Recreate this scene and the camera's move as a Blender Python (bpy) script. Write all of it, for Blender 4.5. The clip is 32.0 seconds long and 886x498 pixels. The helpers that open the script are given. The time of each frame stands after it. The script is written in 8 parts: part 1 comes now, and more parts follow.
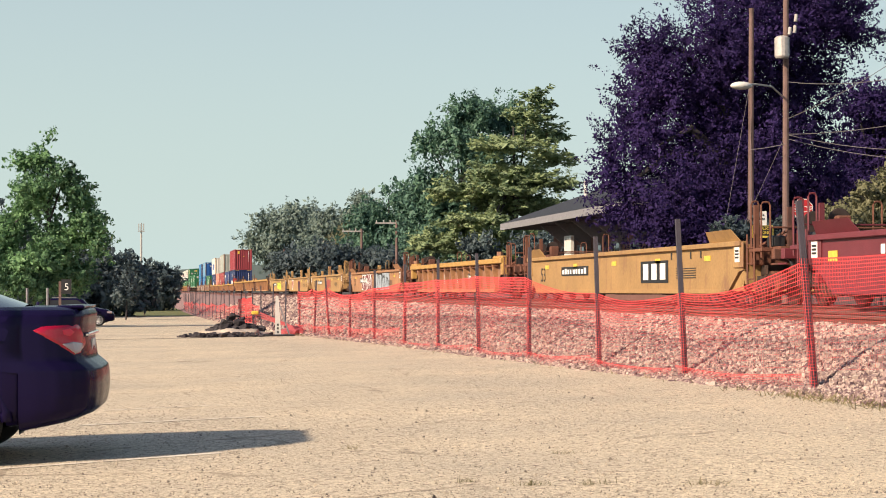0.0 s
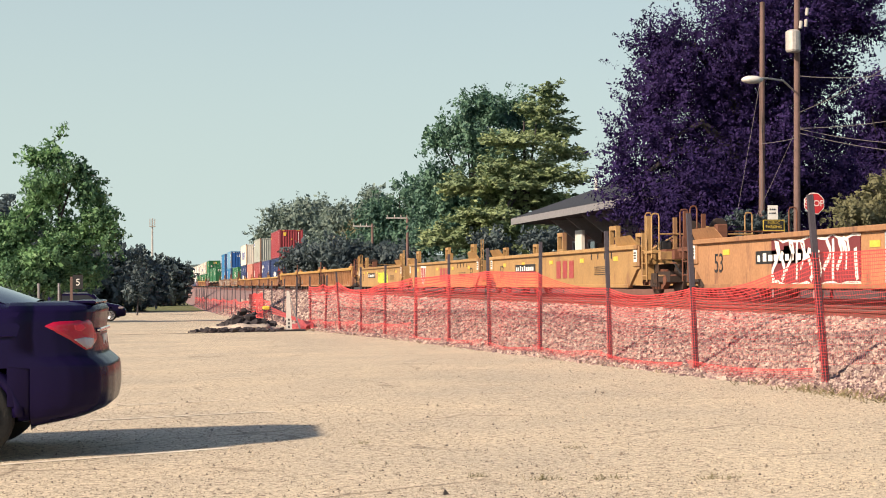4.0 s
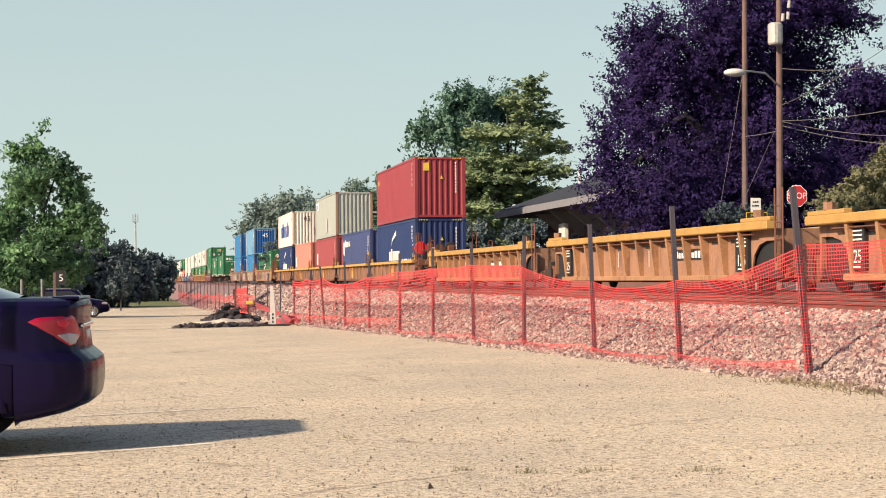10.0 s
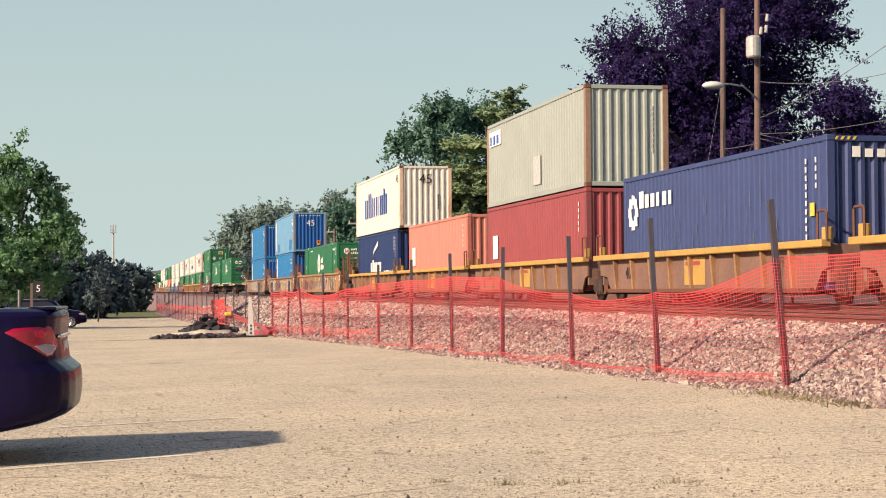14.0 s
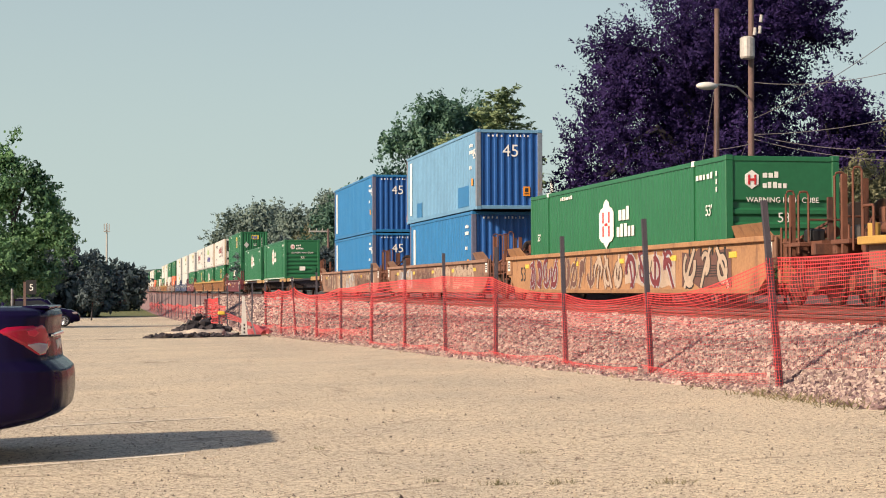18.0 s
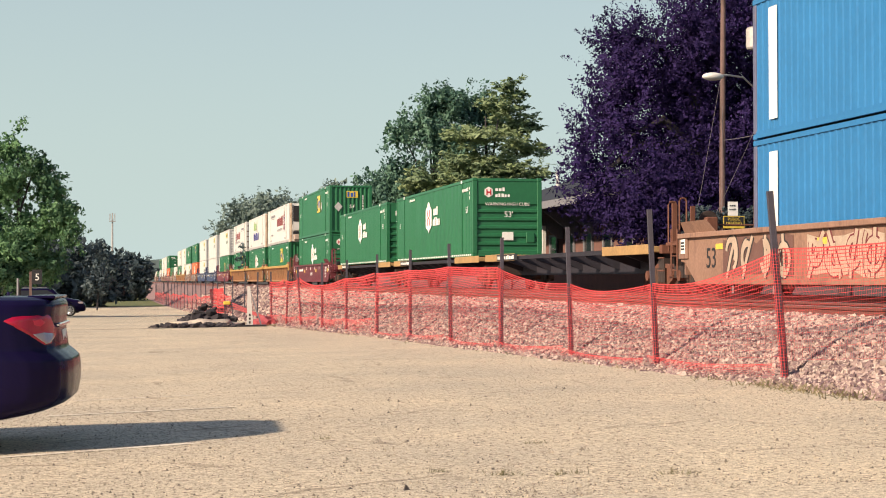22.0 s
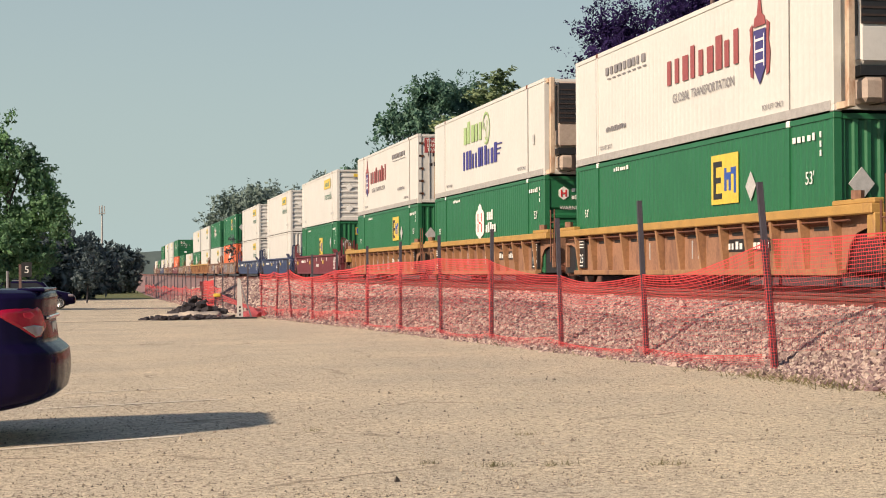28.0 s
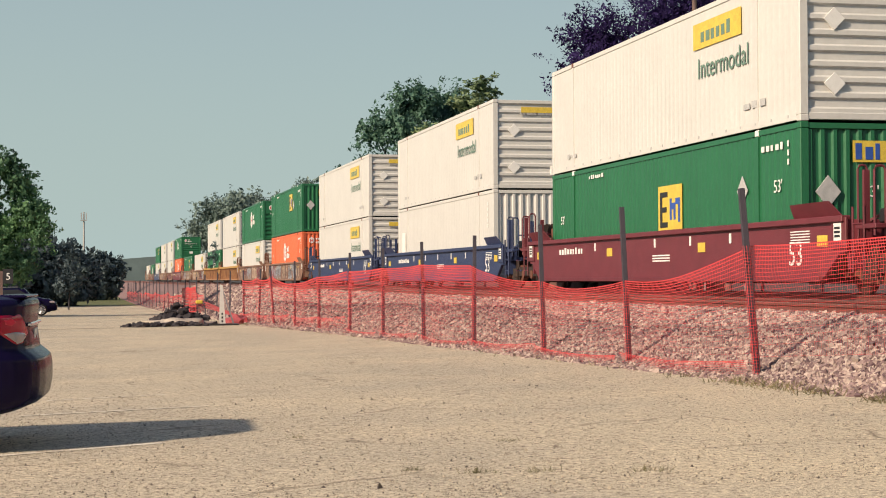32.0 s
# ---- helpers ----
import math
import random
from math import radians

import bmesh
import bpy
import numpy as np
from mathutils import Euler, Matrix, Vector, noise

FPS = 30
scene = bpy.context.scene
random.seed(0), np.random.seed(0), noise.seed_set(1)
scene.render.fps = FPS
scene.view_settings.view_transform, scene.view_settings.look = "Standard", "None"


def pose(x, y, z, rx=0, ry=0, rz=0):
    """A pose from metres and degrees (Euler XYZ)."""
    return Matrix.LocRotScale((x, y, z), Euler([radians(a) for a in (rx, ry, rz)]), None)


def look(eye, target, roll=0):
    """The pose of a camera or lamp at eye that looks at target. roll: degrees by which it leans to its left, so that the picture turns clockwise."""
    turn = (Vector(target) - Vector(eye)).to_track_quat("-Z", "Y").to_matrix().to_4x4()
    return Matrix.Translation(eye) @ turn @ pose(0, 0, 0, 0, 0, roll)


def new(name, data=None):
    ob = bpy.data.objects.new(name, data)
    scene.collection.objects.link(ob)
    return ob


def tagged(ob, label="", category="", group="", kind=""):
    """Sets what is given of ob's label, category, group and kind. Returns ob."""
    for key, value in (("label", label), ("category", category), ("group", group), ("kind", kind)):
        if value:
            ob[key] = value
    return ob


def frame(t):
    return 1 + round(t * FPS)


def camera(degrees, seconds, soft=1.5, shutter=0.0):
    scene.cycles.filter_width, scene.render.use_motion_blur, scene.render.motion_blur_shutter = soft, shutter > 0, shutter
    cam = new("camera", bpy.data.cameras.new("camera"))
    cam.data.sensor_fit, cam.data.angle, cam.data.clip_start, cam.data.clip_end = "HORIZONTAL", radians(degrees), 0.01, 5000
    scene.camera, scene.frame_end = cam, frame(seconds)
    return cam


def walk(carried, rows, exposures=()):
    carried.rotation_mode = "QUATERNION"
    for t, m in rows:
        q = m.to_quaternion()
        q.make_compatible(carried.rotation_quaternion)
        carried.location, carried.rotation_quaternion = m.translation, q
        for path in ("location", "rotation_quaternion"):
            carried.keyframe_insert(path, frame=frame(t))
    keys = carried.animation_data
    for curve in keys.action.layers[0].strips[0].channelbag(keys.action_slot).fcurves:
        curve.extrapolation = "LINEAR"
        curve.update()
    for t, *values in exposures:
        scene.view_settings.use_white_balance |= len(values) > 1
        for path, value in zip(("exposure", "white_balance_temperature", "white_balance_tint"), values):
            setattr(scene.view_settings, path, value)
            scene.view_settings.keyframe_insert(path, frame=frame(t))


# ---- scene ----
# ---- camera: a hand-held phone, zoomed in, turning slowly on the spot ----
EYE_Z = 1.35
cam = camera(30.48, 32.0, soft=1.0)


def view(turn, tilt, lean):
    return pose(0, 0, EYE_Z, 90 + tilt, 0, turn) @ pose(0, 0, 0, 0, 0, lean)


walk(cam, [
    (0, view(-10.523, 1.438, -0.127)), (0.5, view(-10.428, 1.367, -0.202)), (1, view(-10.405, 1.199, -0.300)), (1.5, view(-10.300, 1.340, -0.189)),
    (2, view(-10.283, 1.144, -0.268)), (2.5, view(-10.277, 1.188, -0.280)), (3, view(-10.139, 1.237, -0.364)), (3.5, view(-10.166, 1.233, -0.251)),
    (5.5, view(-10.129, 1.373, -0.198)), (6, view(-10.286, 1.362, -0.226)), (6.5, view(-10.214, 1.460, -0.182)), (7, view(-10.250, 1.372, -0.268)),
    (7.5, view(-10.398, 1.272, -0.409)), (8, view(-10.471, 1.230, -0.587)), (8.5, view(-10.520, 1.148, -0.650)), (9, view(-10.538, 1.254, -0.497)),
    (9.5, view(-10.533, 1.162, -0.488)), (10, view(-10.715, 1.040, -0.492)), (10.5, view(-10.791, 0.983, -0.543)), (11, view(-10.888, 1.008, -0.622)),
    (11.5, view(-11.029, 1.000, -0.632)), (12, view(-11.180, 1.243, -0.309)), (12.5, view(-11.419, 1.301, -0.267)), (13, view(-11.457, 1.426, -0.393)),
    (13.5, view(-11.532, 1.352, -0.458)), (14, view(-11.470, 1.442, -0.351)), (14.5, view(-11.451, 1.482, -0.132)), (16.5, view(-11.475, 1.497, -0.215)),
    (17, view(-11.841, 1.555, -0.037)), (17.5, view(-11.763, 1.609, -0.110)), (18, view(-11.695, 1.433, -0.214)), (18.5, view(-11.637, 1.259, -0.301)),
    (19, view(-11.680, 1.176, -0.145)), (19.5, view(-11.743, 1.155, 0.010)), (20, view(-11.733, 1.121, 0.041)), (20.5, view(-11.720, 1.172, 0.102)),
    (21, view(-11.608, 1.192, 0.174)), (21.5, view(-11.508, 1.192, -0.021)), (22, view(-11.502, 1.093, -0.125)), (22.5, view(-11.499, 0.964, -0.212)),
    (23, view(-11.450, 0.926, -0.096)), (23.5, view(-11.446, 1.010, -0.053)), (24, view(-11.376, 1.004, -0.121)), (24.5, view(-11.301, 0.990, -0.236)),
    (26.5, view(-11.689, 0.923, -0.246)), (27, view(-11.602, 0.815, -0.351)), (27.5, view(-11.712, 0.783, -0.402)), (28, view(-11.849, 0.799, -0.264)),
    (28.5, view(-12.194, 1.015, -0.194)), (29, view(-12.286, 1.111, -0.046)), (29.5, view(-12.193, 1.298, 0.109)), (30, view(-12.354, 1.314, 0.074)),
    (30.5, view(-12.411, 1.290, -0.003)), (31, view(-12.520, 1.138, -0.123)), (31.5, view(-12.522, 0.960, -0.306)), (32, view(-12.463, 1.021, -0.314)),
], exposures=[(0, 0.5, 6440, 22), (9, 0.5, 6440, 22), (13, 0.42, 6430, 22), (16, 0.3, 6420, 22), (17, 0.27, 6420, 22), (19, 0.38, 6420, 22), (24, 0.42, 6420, 22), (27, 0.28, 6380, 22), (28, 0.12, 6350, 22), (31, 0.07, 6320, 21), (32, 0.05, 6320, 20)])

# how far the train has rolled, in metres, each half second
ROLLED = [-247.64, -239.92, -232.2, -224.47, -216.75, -209.02, -201.3, -193.56, -185.83, -178.08, -170.32, -162.58, -154.89, -147.22, -139.53, -131.84, -124.13, -116.43, -108.67, -100.87, -93.14, -85.43, -77.56, -69.64, -61.72, -54.02, -46.25, -38.52, -30.86, -23.3, -15.59, -7.8, 0.03, 7.88, 15.73, 23.56, 31.25, 38.91, 46.59, 54.36, 62.39, 70.04, 77.67, 85.31, 93.08, 100.81, 108.46, 116.05, 123.88, 131.8, 139.66, 147.4, 155.06, 162.72, 170.65, 178.43, 186.5, 194.29, 202.34, 210.26, 217.9, 225.66, 233.34, 241.04, 248.75]

# ---- light: a hazy low morning sun from behind the camera's left shoulder ----
SUN_TURN, SUN_UP = 65.0, 29.5          # the light travels towards +y turned this far to +x, from this height
sun_to = Vector((math.sin(radians(SUN_TURN)) * math.cos(radians(SUN_UP)), math.cos(radians(SUN_TURN)) * math.cos(radians(SUN_UP)), -math.sin(radians(SUN_UP))))
sun = new("sun", bpy.data.lights.new("sun", "SUN"))
sun.data.energy, sun.data.angle, sun.data.color = 5.25, radians(2.0), (1.0, 0.84, 0.58)
sun.matrix_world = look((0, 0, 60), Vector((0, 0, 60)) + sun_to)

world = bpy.data.worlds.new("world")
scene.world = world
world.use_nodes = True
wn, wl = world.node_tree.nodes, world.node_tree.links
wn.clear()
sky = wn.new("ShaderNodeTexSky")
sky.sky_type, sky.sun_disc = "NISHITA", False
sky.sun_elevation, sky.sun_rotation = radians(SUN_UP), radians(SUN_TURN + 180)
sky.air_density, sky.dust_density, sky.ozone_density = 1.2, 2.0, 3.0
haze = wn.new("ShaderNodeMix")
haze.data_type = "RGBA"
haze.inputs[7].default_value = (5.45, 7.15, 6.35, 1)      # the glow of the haze, thick at the horizon and thin overhead
where, up_down, thick = wn.new("ShaderNodeTexCoord"), wn.new("ShaderNodeSeparateXYZ"), wn.new("ShaderNodeMapRange")
thick.inputs[1].default_value, thick.inputs[2].default_value, thick.inputs[3].default_value, thick.inputs[4].default_value = 0.0, 0.55, 0.95, 0.05
wl.new(where.outputs["Generated"], up_down.inputs[0])
wl.new(up_down.outputs[2], thick.inputs[0])
wl.new(thick.outputs[0], haze.inputs[0])
back = wn.new("ShaderNodeBackground")
back.inputs[1].default_value = 0.079
out = wn.new("ShaderNodeOutputWorld")
wl.new(sky.outputs[0], haze.inputs[6])
wl.new(haze.outputs[2], back.inputs[0])
wl.new(back.outputs[0], out.inputs[0])

# ---- materials ----
MATS = {}


def surface(name, color, rough=0.6, metal=0.0, grain=8.0, vary=0.25, bump=0.2, fine=60.0, rust=None, rust_amount=0.0, random_shade=0.0, clear=0.0):
    """A painted, stony or leafy surface: two scales of variation, a fine relief and, if asked, rust or dirt patches."""
    m = bpy.data.materials.new(name)
    m.use_nodes = True
    n, l = m.node_tree.nodes, m.node_tree.links
    b = n["Principled BSDF"]
    b.inputs["Roughness"].default_value, b.inputs["Metallic"].default_value = rough, metal
    b.inputs["Coat Weight"].default_value = clear
    co = n.new("ShaderNodeTexCoord")
    big, small = n.new("ShaderNodeTexNoise"), n.new("ShaderNodeTexNoise")
    big.inputs["Scale"].default_value, small.inputs["Scale"].default_value = grain, fine
    big.inputs["Detail"].default_value, small.inputs["Detail"].default_value = 5, 3
    for t in (big, small):
        l.new(co.outputs["Object"], t.inputs["Vector"])
    add = n.new("ShaderNodeMath")
    add.operation = "ADD"
    l.new(big.outputs[0], add.inputs[0])
    l.new(small.outputs[0], add.inputs[1])
    ramp = n.new("ShaderNodeMapRange")
    ramp.inputs[1].default_value, ramp.inputs[2].default_value = 0.6, 1.4
    ramp.inputs[3].default_value, ramp.inputs[4].default_value = 1 - vary, 1 + vary
    l.new(add.outputs[0], ramp.inputs[0])
    shade = ramp.outputs[0]
    if random_shade:
        info = n.new("ShaderNodeObjectInfo")
        rr = n.new("ShaderNodeMapRange")
        rr.inputs[3].default_value, rr.inputs[4].default_value = 1 - random_shade, 1 + random_shade
        l.new(info.outputs["Random"], rr.inputs[0])
        mul = n.new("ShaderNodeMath")
        mul.operation = "MULTIPLY"
        l.new(shade, mul.inputs[0])
        l.new(rr.outputs[0], mul.inputs[1])
        shade = mul.outputs[0]
    tint = n.new("ShaderNodeVectorMath")
    tint.operation = "SCALE"
    tint.inputs[0].default_value = color
    l.new(shade, tint.inputs["Scale"])
    final = tint.outputs[0]
    if rust:
        patch = n.new("ShaderNodeTexNoise")
        patch.inputs["Scale"].default_value, patch.inputs["Detail"].default_value = 1.7, 8
        patch.inputs["Roughness"].default_value = 0.68
        stretch = n.new("ShaderNodeMapping")
        stretch.inputs["Scale"].default_value = (1.0, 1.0, 0.35)
        l.new(co.outputs["Object"], stretch.inputs[0])
        l.new(stretch.outputs[0], patch.inputs["Vector"])
        cut = n.new("ShaderNodeMapRange")
        cut.inputs[1].default_value, cut.inputs[2].default_value = 0.72 - 0.35 * rust_amount, 0.86 - 0.35 * rust_amount
        l.new(patch.outputs[0], cut.inputs[0])
        mix = n.new("ShaderNodeMix")
        mix.data_type = "RGBA"
        mix.inputs[7].default_value = (*rust, 1)
        l.new(cut.outputs[0], mix.inputs[0])
        l.new(final, mix.inputs[6])
        final = mix.outputs[2]
    l.new(final, b.inputs["Base Color"])
    if bump:
        bm_ = n.new("ShaderNodeBump")
        bm_.inputs["Strength"].default_value, bm_.inputs["Distance"].default_value = bump, 0.02
        l.new(small.outputs[0], bm_.inputs["Height"])
        l.new(bm_.outputs[0], b.inputs["Normal"])
    return m


def foliage(name, color, light, rough=0.55, gloss=0.3):
    """Leaves: shade drifts from leaf to leaf and over the crown, with light coming through."""
    m = bpy.data.materials.new(name)
    m.use_nodes = True
    n, l = m.node_tree.nodes, m.node_tree.links
    b = n["Principled BSDF"]
    b.inputs["Roughness"].default_value = rough
    b.inputs["Specular IOR Level"].default_value = gloss
    geo, co, noi = n.new("ShaderNodeNewGeometry"), n.new("ShaderNodeTexCoord"), n.new("ShaderNodeTexNoise")
    noi.inputs["Scale"].default_value = 0.5
    l.new(co.outputs["Object"], noi.inputs["Vector"])
    mid = n.new("ShaderNodeMath")
    mid.operation = "MULTIPLY_ADD"
    mid.inputs[1].default_value, mid.inputs[2].default_value = 0.3, -0.15
    l.new(geo.outputs["Random Per Island"], mid.inputs[0])
    spread = n.new("ShaderNodeMapRange")
    spread.inputs[1].default_value, spread.inputs[2].default_value = 0.3, 0.7
    l.new(noi.outputs[0], spread.inputs[0])
    add = n.new("ShaderNodeMath")
    add.use_clamp = True
    l.new(mid.outputs[0], add.inputs[0])
    l.new(spread.outputs[0], add.inputs[1])
    mix = n.new("ShaderNodeMix")
    mix.data_type = "RGBA"
    mix.inputs[6].default_value, mix.inputs[7].default_value = (*color, 1), (*light, 1)
    l.new(add.outputs[0], mix.inputs[0])
    l.new(mix.outputs[2], b.inputs["Base Color"])
    tr = n.new("ShaderNodeBsdfTranslucent")
    l.new(mix.outputs[2], tr.inputs[0])
    ms = n.new("ShaderNodeMixShader")
    ms.inputs[0].default_value = 0.22
    l.new(b.outputs[0], ms.inputs[1])
    l.new(tr.outputs[0], ms.inputs[2])
    l.new(ms.outputs[0], n["Material Output"].inputs[0])
    return m


def glass(name, color=(0.02, 0.025, 0.03)):
    m = bpy.data.materials.new(name)
    m.use_nodes = True
    b = m.node_tree.nodes["Principled BSDF"]
    b.inputs["Base Color"].default_value = (*color, 1)
    b.inputs["Roughness"].default_value = 0.04
    b.inputs["Coat Weight"].default_value = 0.6
    return m


RUST = (0.16, 0.07, 0.035)
DIRT = (0.12, 0.085, 0.06)
yellow = surface("railcar_yellow", (0.36, 0.22, 0.088), 0.6, rust=(0.22, 0.115, 0.062), rust_amount=0.5, random_shade=0.12, grain=1.5, fine=14)
yellow_rust = surface("weathered_railcar_yellow", (0.33, 0.175, 0.085), 0.7, rust=(0.16, 0.078, 0.052), rust_amount=0.55, random_shade=0.12, grain=1.5, fine=14)
sill_yellow = surface("bright_sill_yellow", (0.47, 0.28, 0.072), 0.55, rust=(0.26, 0.14, 0.075), rust_amount=0.36, grain=3)
tan_rust = surface("faded_tan_railcar_paint", (0.25, 0.145, 0.10), 0.75, rust=(0.15, 0.08, 0.06), rust_amount=0.55, random_shade=0.1, grain=1.5, fine=14)
faded_chord = surface("faded_yellow_chord", (0.41, 0.24, 0.068), 0.6, rust=(0.27, 0.14, 0.07), rust_amount=0.34, grain=2)
tan_side = surface("rust_streaked_tan_side", (0.27, 0.142, 0.085), 0.75, rust=(0.15, 0.075, 0.055), rust_amount=0.55, random_shade=0.12, grain=1.5, fine=14)
brown_side = surface("rusty_brown_side", (0.20, 0.11, 0.08), 0.75, rust=(0.16, 0.075, 0.05), rust_amount=0.45, random_shade=0.15, grain=1.5, fine=14)
maroon = surface("maroon_railcar_paint", (0.14, 0.026, 0.035), 0.5, rust=(0.13, 0.045, 0.03), rust_amount=0.3, random_shade=0.1, grain=2)
navy_car = surface("navy_railcar_paint", (0.03, 0.045, 0.11), 0.5, rust=(0.1, 0.06, 0.05), rust_amount=0.2)
dark_steel = surface("dark_oily_steel", (0.05, 0.035, 0.03), 0.65, 0.3, rust=RUST, rust_amount=0.5)
# near-black steel for the spine cars' beams, arms and rails
underframe_steel = surface("soot_black_steel", (0.022, 0.02, 0.028), 0.7, 0.1, rust=(0.06, 0.035, 0.03), rust_amount=0.3)
rust_steel = surface("rusty_steel", (0.16, 0.065, 0.04), 0.75, 0.2, rust=(0.07, 0.035, 0.03), rust_amount=0.5)
wheel_steel = surface("wheel_steel", (0.09, 0.06, 0.05), 0.5, 0.6)
black_plate = surface("black_plate", (0.018, 0.018, 0.02), 0.5)
yellow_patch = surface("reflective_yellow", (0.66, 0.48, 0.06), 0.4)
white_mark = surface("white_marking", (0.78, 0.77, 0.73), 0.5, vary=0.08)
grey_mark = surface("grey_marking", (0.45, 0.45, 0.44), 0.5)
black_mark = surface("black_marking", (0.02, 0.02, 0.022), 0.5)
red_mark = surface("red_marking", (0.55, 0.03, 0.035), 0.5)
dull_red_mark = surface("dull_red_marking", (0.33, 0.06, 0.06), 0.5)
blue_mark = surface("blue_marking", (0.03, 0.085, 0.35), 0.5)
orange_mark = surface("orange_marking", (0.75, 0.27, 0.02), 0.5)
green_mark = surface("lime_marking", (0.32, 0.58, 0.12), 0.5)
tan_spray = surface("pale_tan_spray_paint", (0.42, 0.32, 0.24), 0.6, grain=3)
brown_spray = surface("brown_spray_paint", (0.14, 0.07, 0.055), 0.6, grain=3)
lime_spray = surface("lime_spray_paint", (0.50, 0.62, 0.05), 0.6, grain=3)
silver_spray = surface("silver_spray_paint", (0.36, 0.38, 0.42), 0.5, grain=3)
pale_spray = surface("pale_blue_spray_paint", (0.34, 0.40, 0.45), 0.5, grain=3)
dark_spray = surface("maroon_spray_paint", (0.16, 0.03, 0.035), 0.6, grain=3)

PAINT = {
    "red": surface("red_container_paint", (0.25, 0.036, 0.046), 0.48, rust=(0.23, 0.05, 0.04), rust_amount=0.16, grain=0.8, fine=9, vary=0.14),
    "brown_red": surface("brown_red_container_paint", (0.27, 0.055, 0.06), 0.55, rust=(0.22, 0.055, 0.05), rust_amount=0.2, grain=0.8, fine=9, vary=0.14),
    "salmon": surface("salmon_container_paint", (0.52, 0.19, 0.145), 0.55, rust=(0.4, 0.14, 0.1), rust_amount=0.18, grain=0.8, fine=9, vary=0.12),
    "navy": surface("navy_container_paint", (0.012, 0.028, 0.105), 0.48, rust=(0.03, 0.045, 0.10), rust_amount=0.12, grain=0.8, fine=9, vary=0.14),
    "steel_blue": surface("slate_blue_container_paint", (0.038, 0.056, 0.155), 0.55, rust=(0.065, 0.085, 0.165), rust_amount=0.2, grain=0.8, fine=9, vary=0.14),
    "blue": surface("bright_blue_container_paint", (0.018, 0.155, 0.36), 0.45, rust=(0.05, 0.20, 0.36), rust_amount=0.2, grain=0.8, fine=9, vary=0.14),
    "faded_blue": surface("sun_faded_blue_container_paint", (0.12, 0.27, 0.42), 0.6, rust=(0.05, 0.20, 0.38), rust_amount=0.2, grain=0.8, fine=9, vary=0.16),
    # unfaded blue for end walls, with their shade put into the colour
    "deep_blue": surface("deep_blue_container_paint", (0.010, 0.085, 0.30), 0.45, rust=(0.02, 0.07, 0.2), rust_amount=0.15, grain=0.8, fine=9, vary=0.14),
    "green": surface("green_container_paint", (0.016, 0.13, 0.054), 0.42, rust=(0.018, 0.095, 0.042), rust_amount=0.15, grain=0.8, fine=9, vary=0.12),
    "white": surface("white_container_paint", (0.60, 0.59, 0.555), 0.45, rust=(0.45, 0.39, 0.31), rust_amount=0.06, grain=0.8, fine=9, vary=0.07),
    "rusty_white": surface("rust_stained_white_paint", (0.62, 0.59, 0.52), 0.5, rust=(0.36, 0.18, 0.08), rust_amount=0.26, grain=0.8, fine=9, vary=0.1),
    "grey": surface("pale_grey_container_paint", (0.31, 0.335, 0.305), 0.5, rust=(0.3, 0.25, 0.18), rust_amount=0.12, grain=0.8, fine=9, vary=0.1),
    "orange": surface("orange_container_paint", (0.70, 0.15, 0.06), 0.5, rust=(0.5, 0.13, 0.07), rust_amount=0.15, grain=0.8, fine=9, vary=0.12),
}
post_steel = surface("grey_green_post_steel", (0.045, 0.04, 0.055), 0.7, 0.0, rust=(0.13, 0.07, 0.05), rust_amount=0.2)
net_orange = surface("orange_safety_net", (0.56, 0.048, 0.05), 0.55, vary=0.15, bump=0)
stone = surface("pink_quartzite_ballast", (0.20, 0.125, 0.12), 0.85, vary=0.5, grain=9, fine=45)
tie_wood = surface("creosoted_tie_wood", (0.09, 0.05, 0.045), 0.85, grain=6)
rail_steel = surface("rusty_rail_steel", (0.20, 0.075, 0.06), 0.55, 0.4)
rail_shine = surface("polished_rail_head", (0.45, 0.42, 0.40), 0.3, 0.9, bump=0.05)
bark = surface("grey_bark", (0.045, 0.04, 0.045), 0.9, grain=4, fine=25, bump=0.8)
pole_wood = surface("weathered_pole_wood", (0.15, 0.095, 0.085), 0.85, grain=3, fine=30, bump=0.5, rust=(0.09, 0.06, 0.05), rust_amount=0.5)

# ---- mesh helpers ----
def box(bm, x0, x1, y0, y1, z0, z1):
    v = [bm.verts.new((x, y, z)) for z in (z0, z1) for y in (y0, y1) for x in (x0, x1)]
    for f in ((0, 2, 3, 1), (4, 5, 7, 6), (0, 1, 5, 4), (2, 6, 7, 3), (0, 4, 6, 2), (1, 3, 7, 5)):
        bm.faces.new([v[i] for i in f])


def bevel_all(bm, w, seg=1):
    bmesh.ops.bevel(bm, geom=bm.edges[:], offset=w, segments=seg, affect="EDGES", clamp_overlap=True)


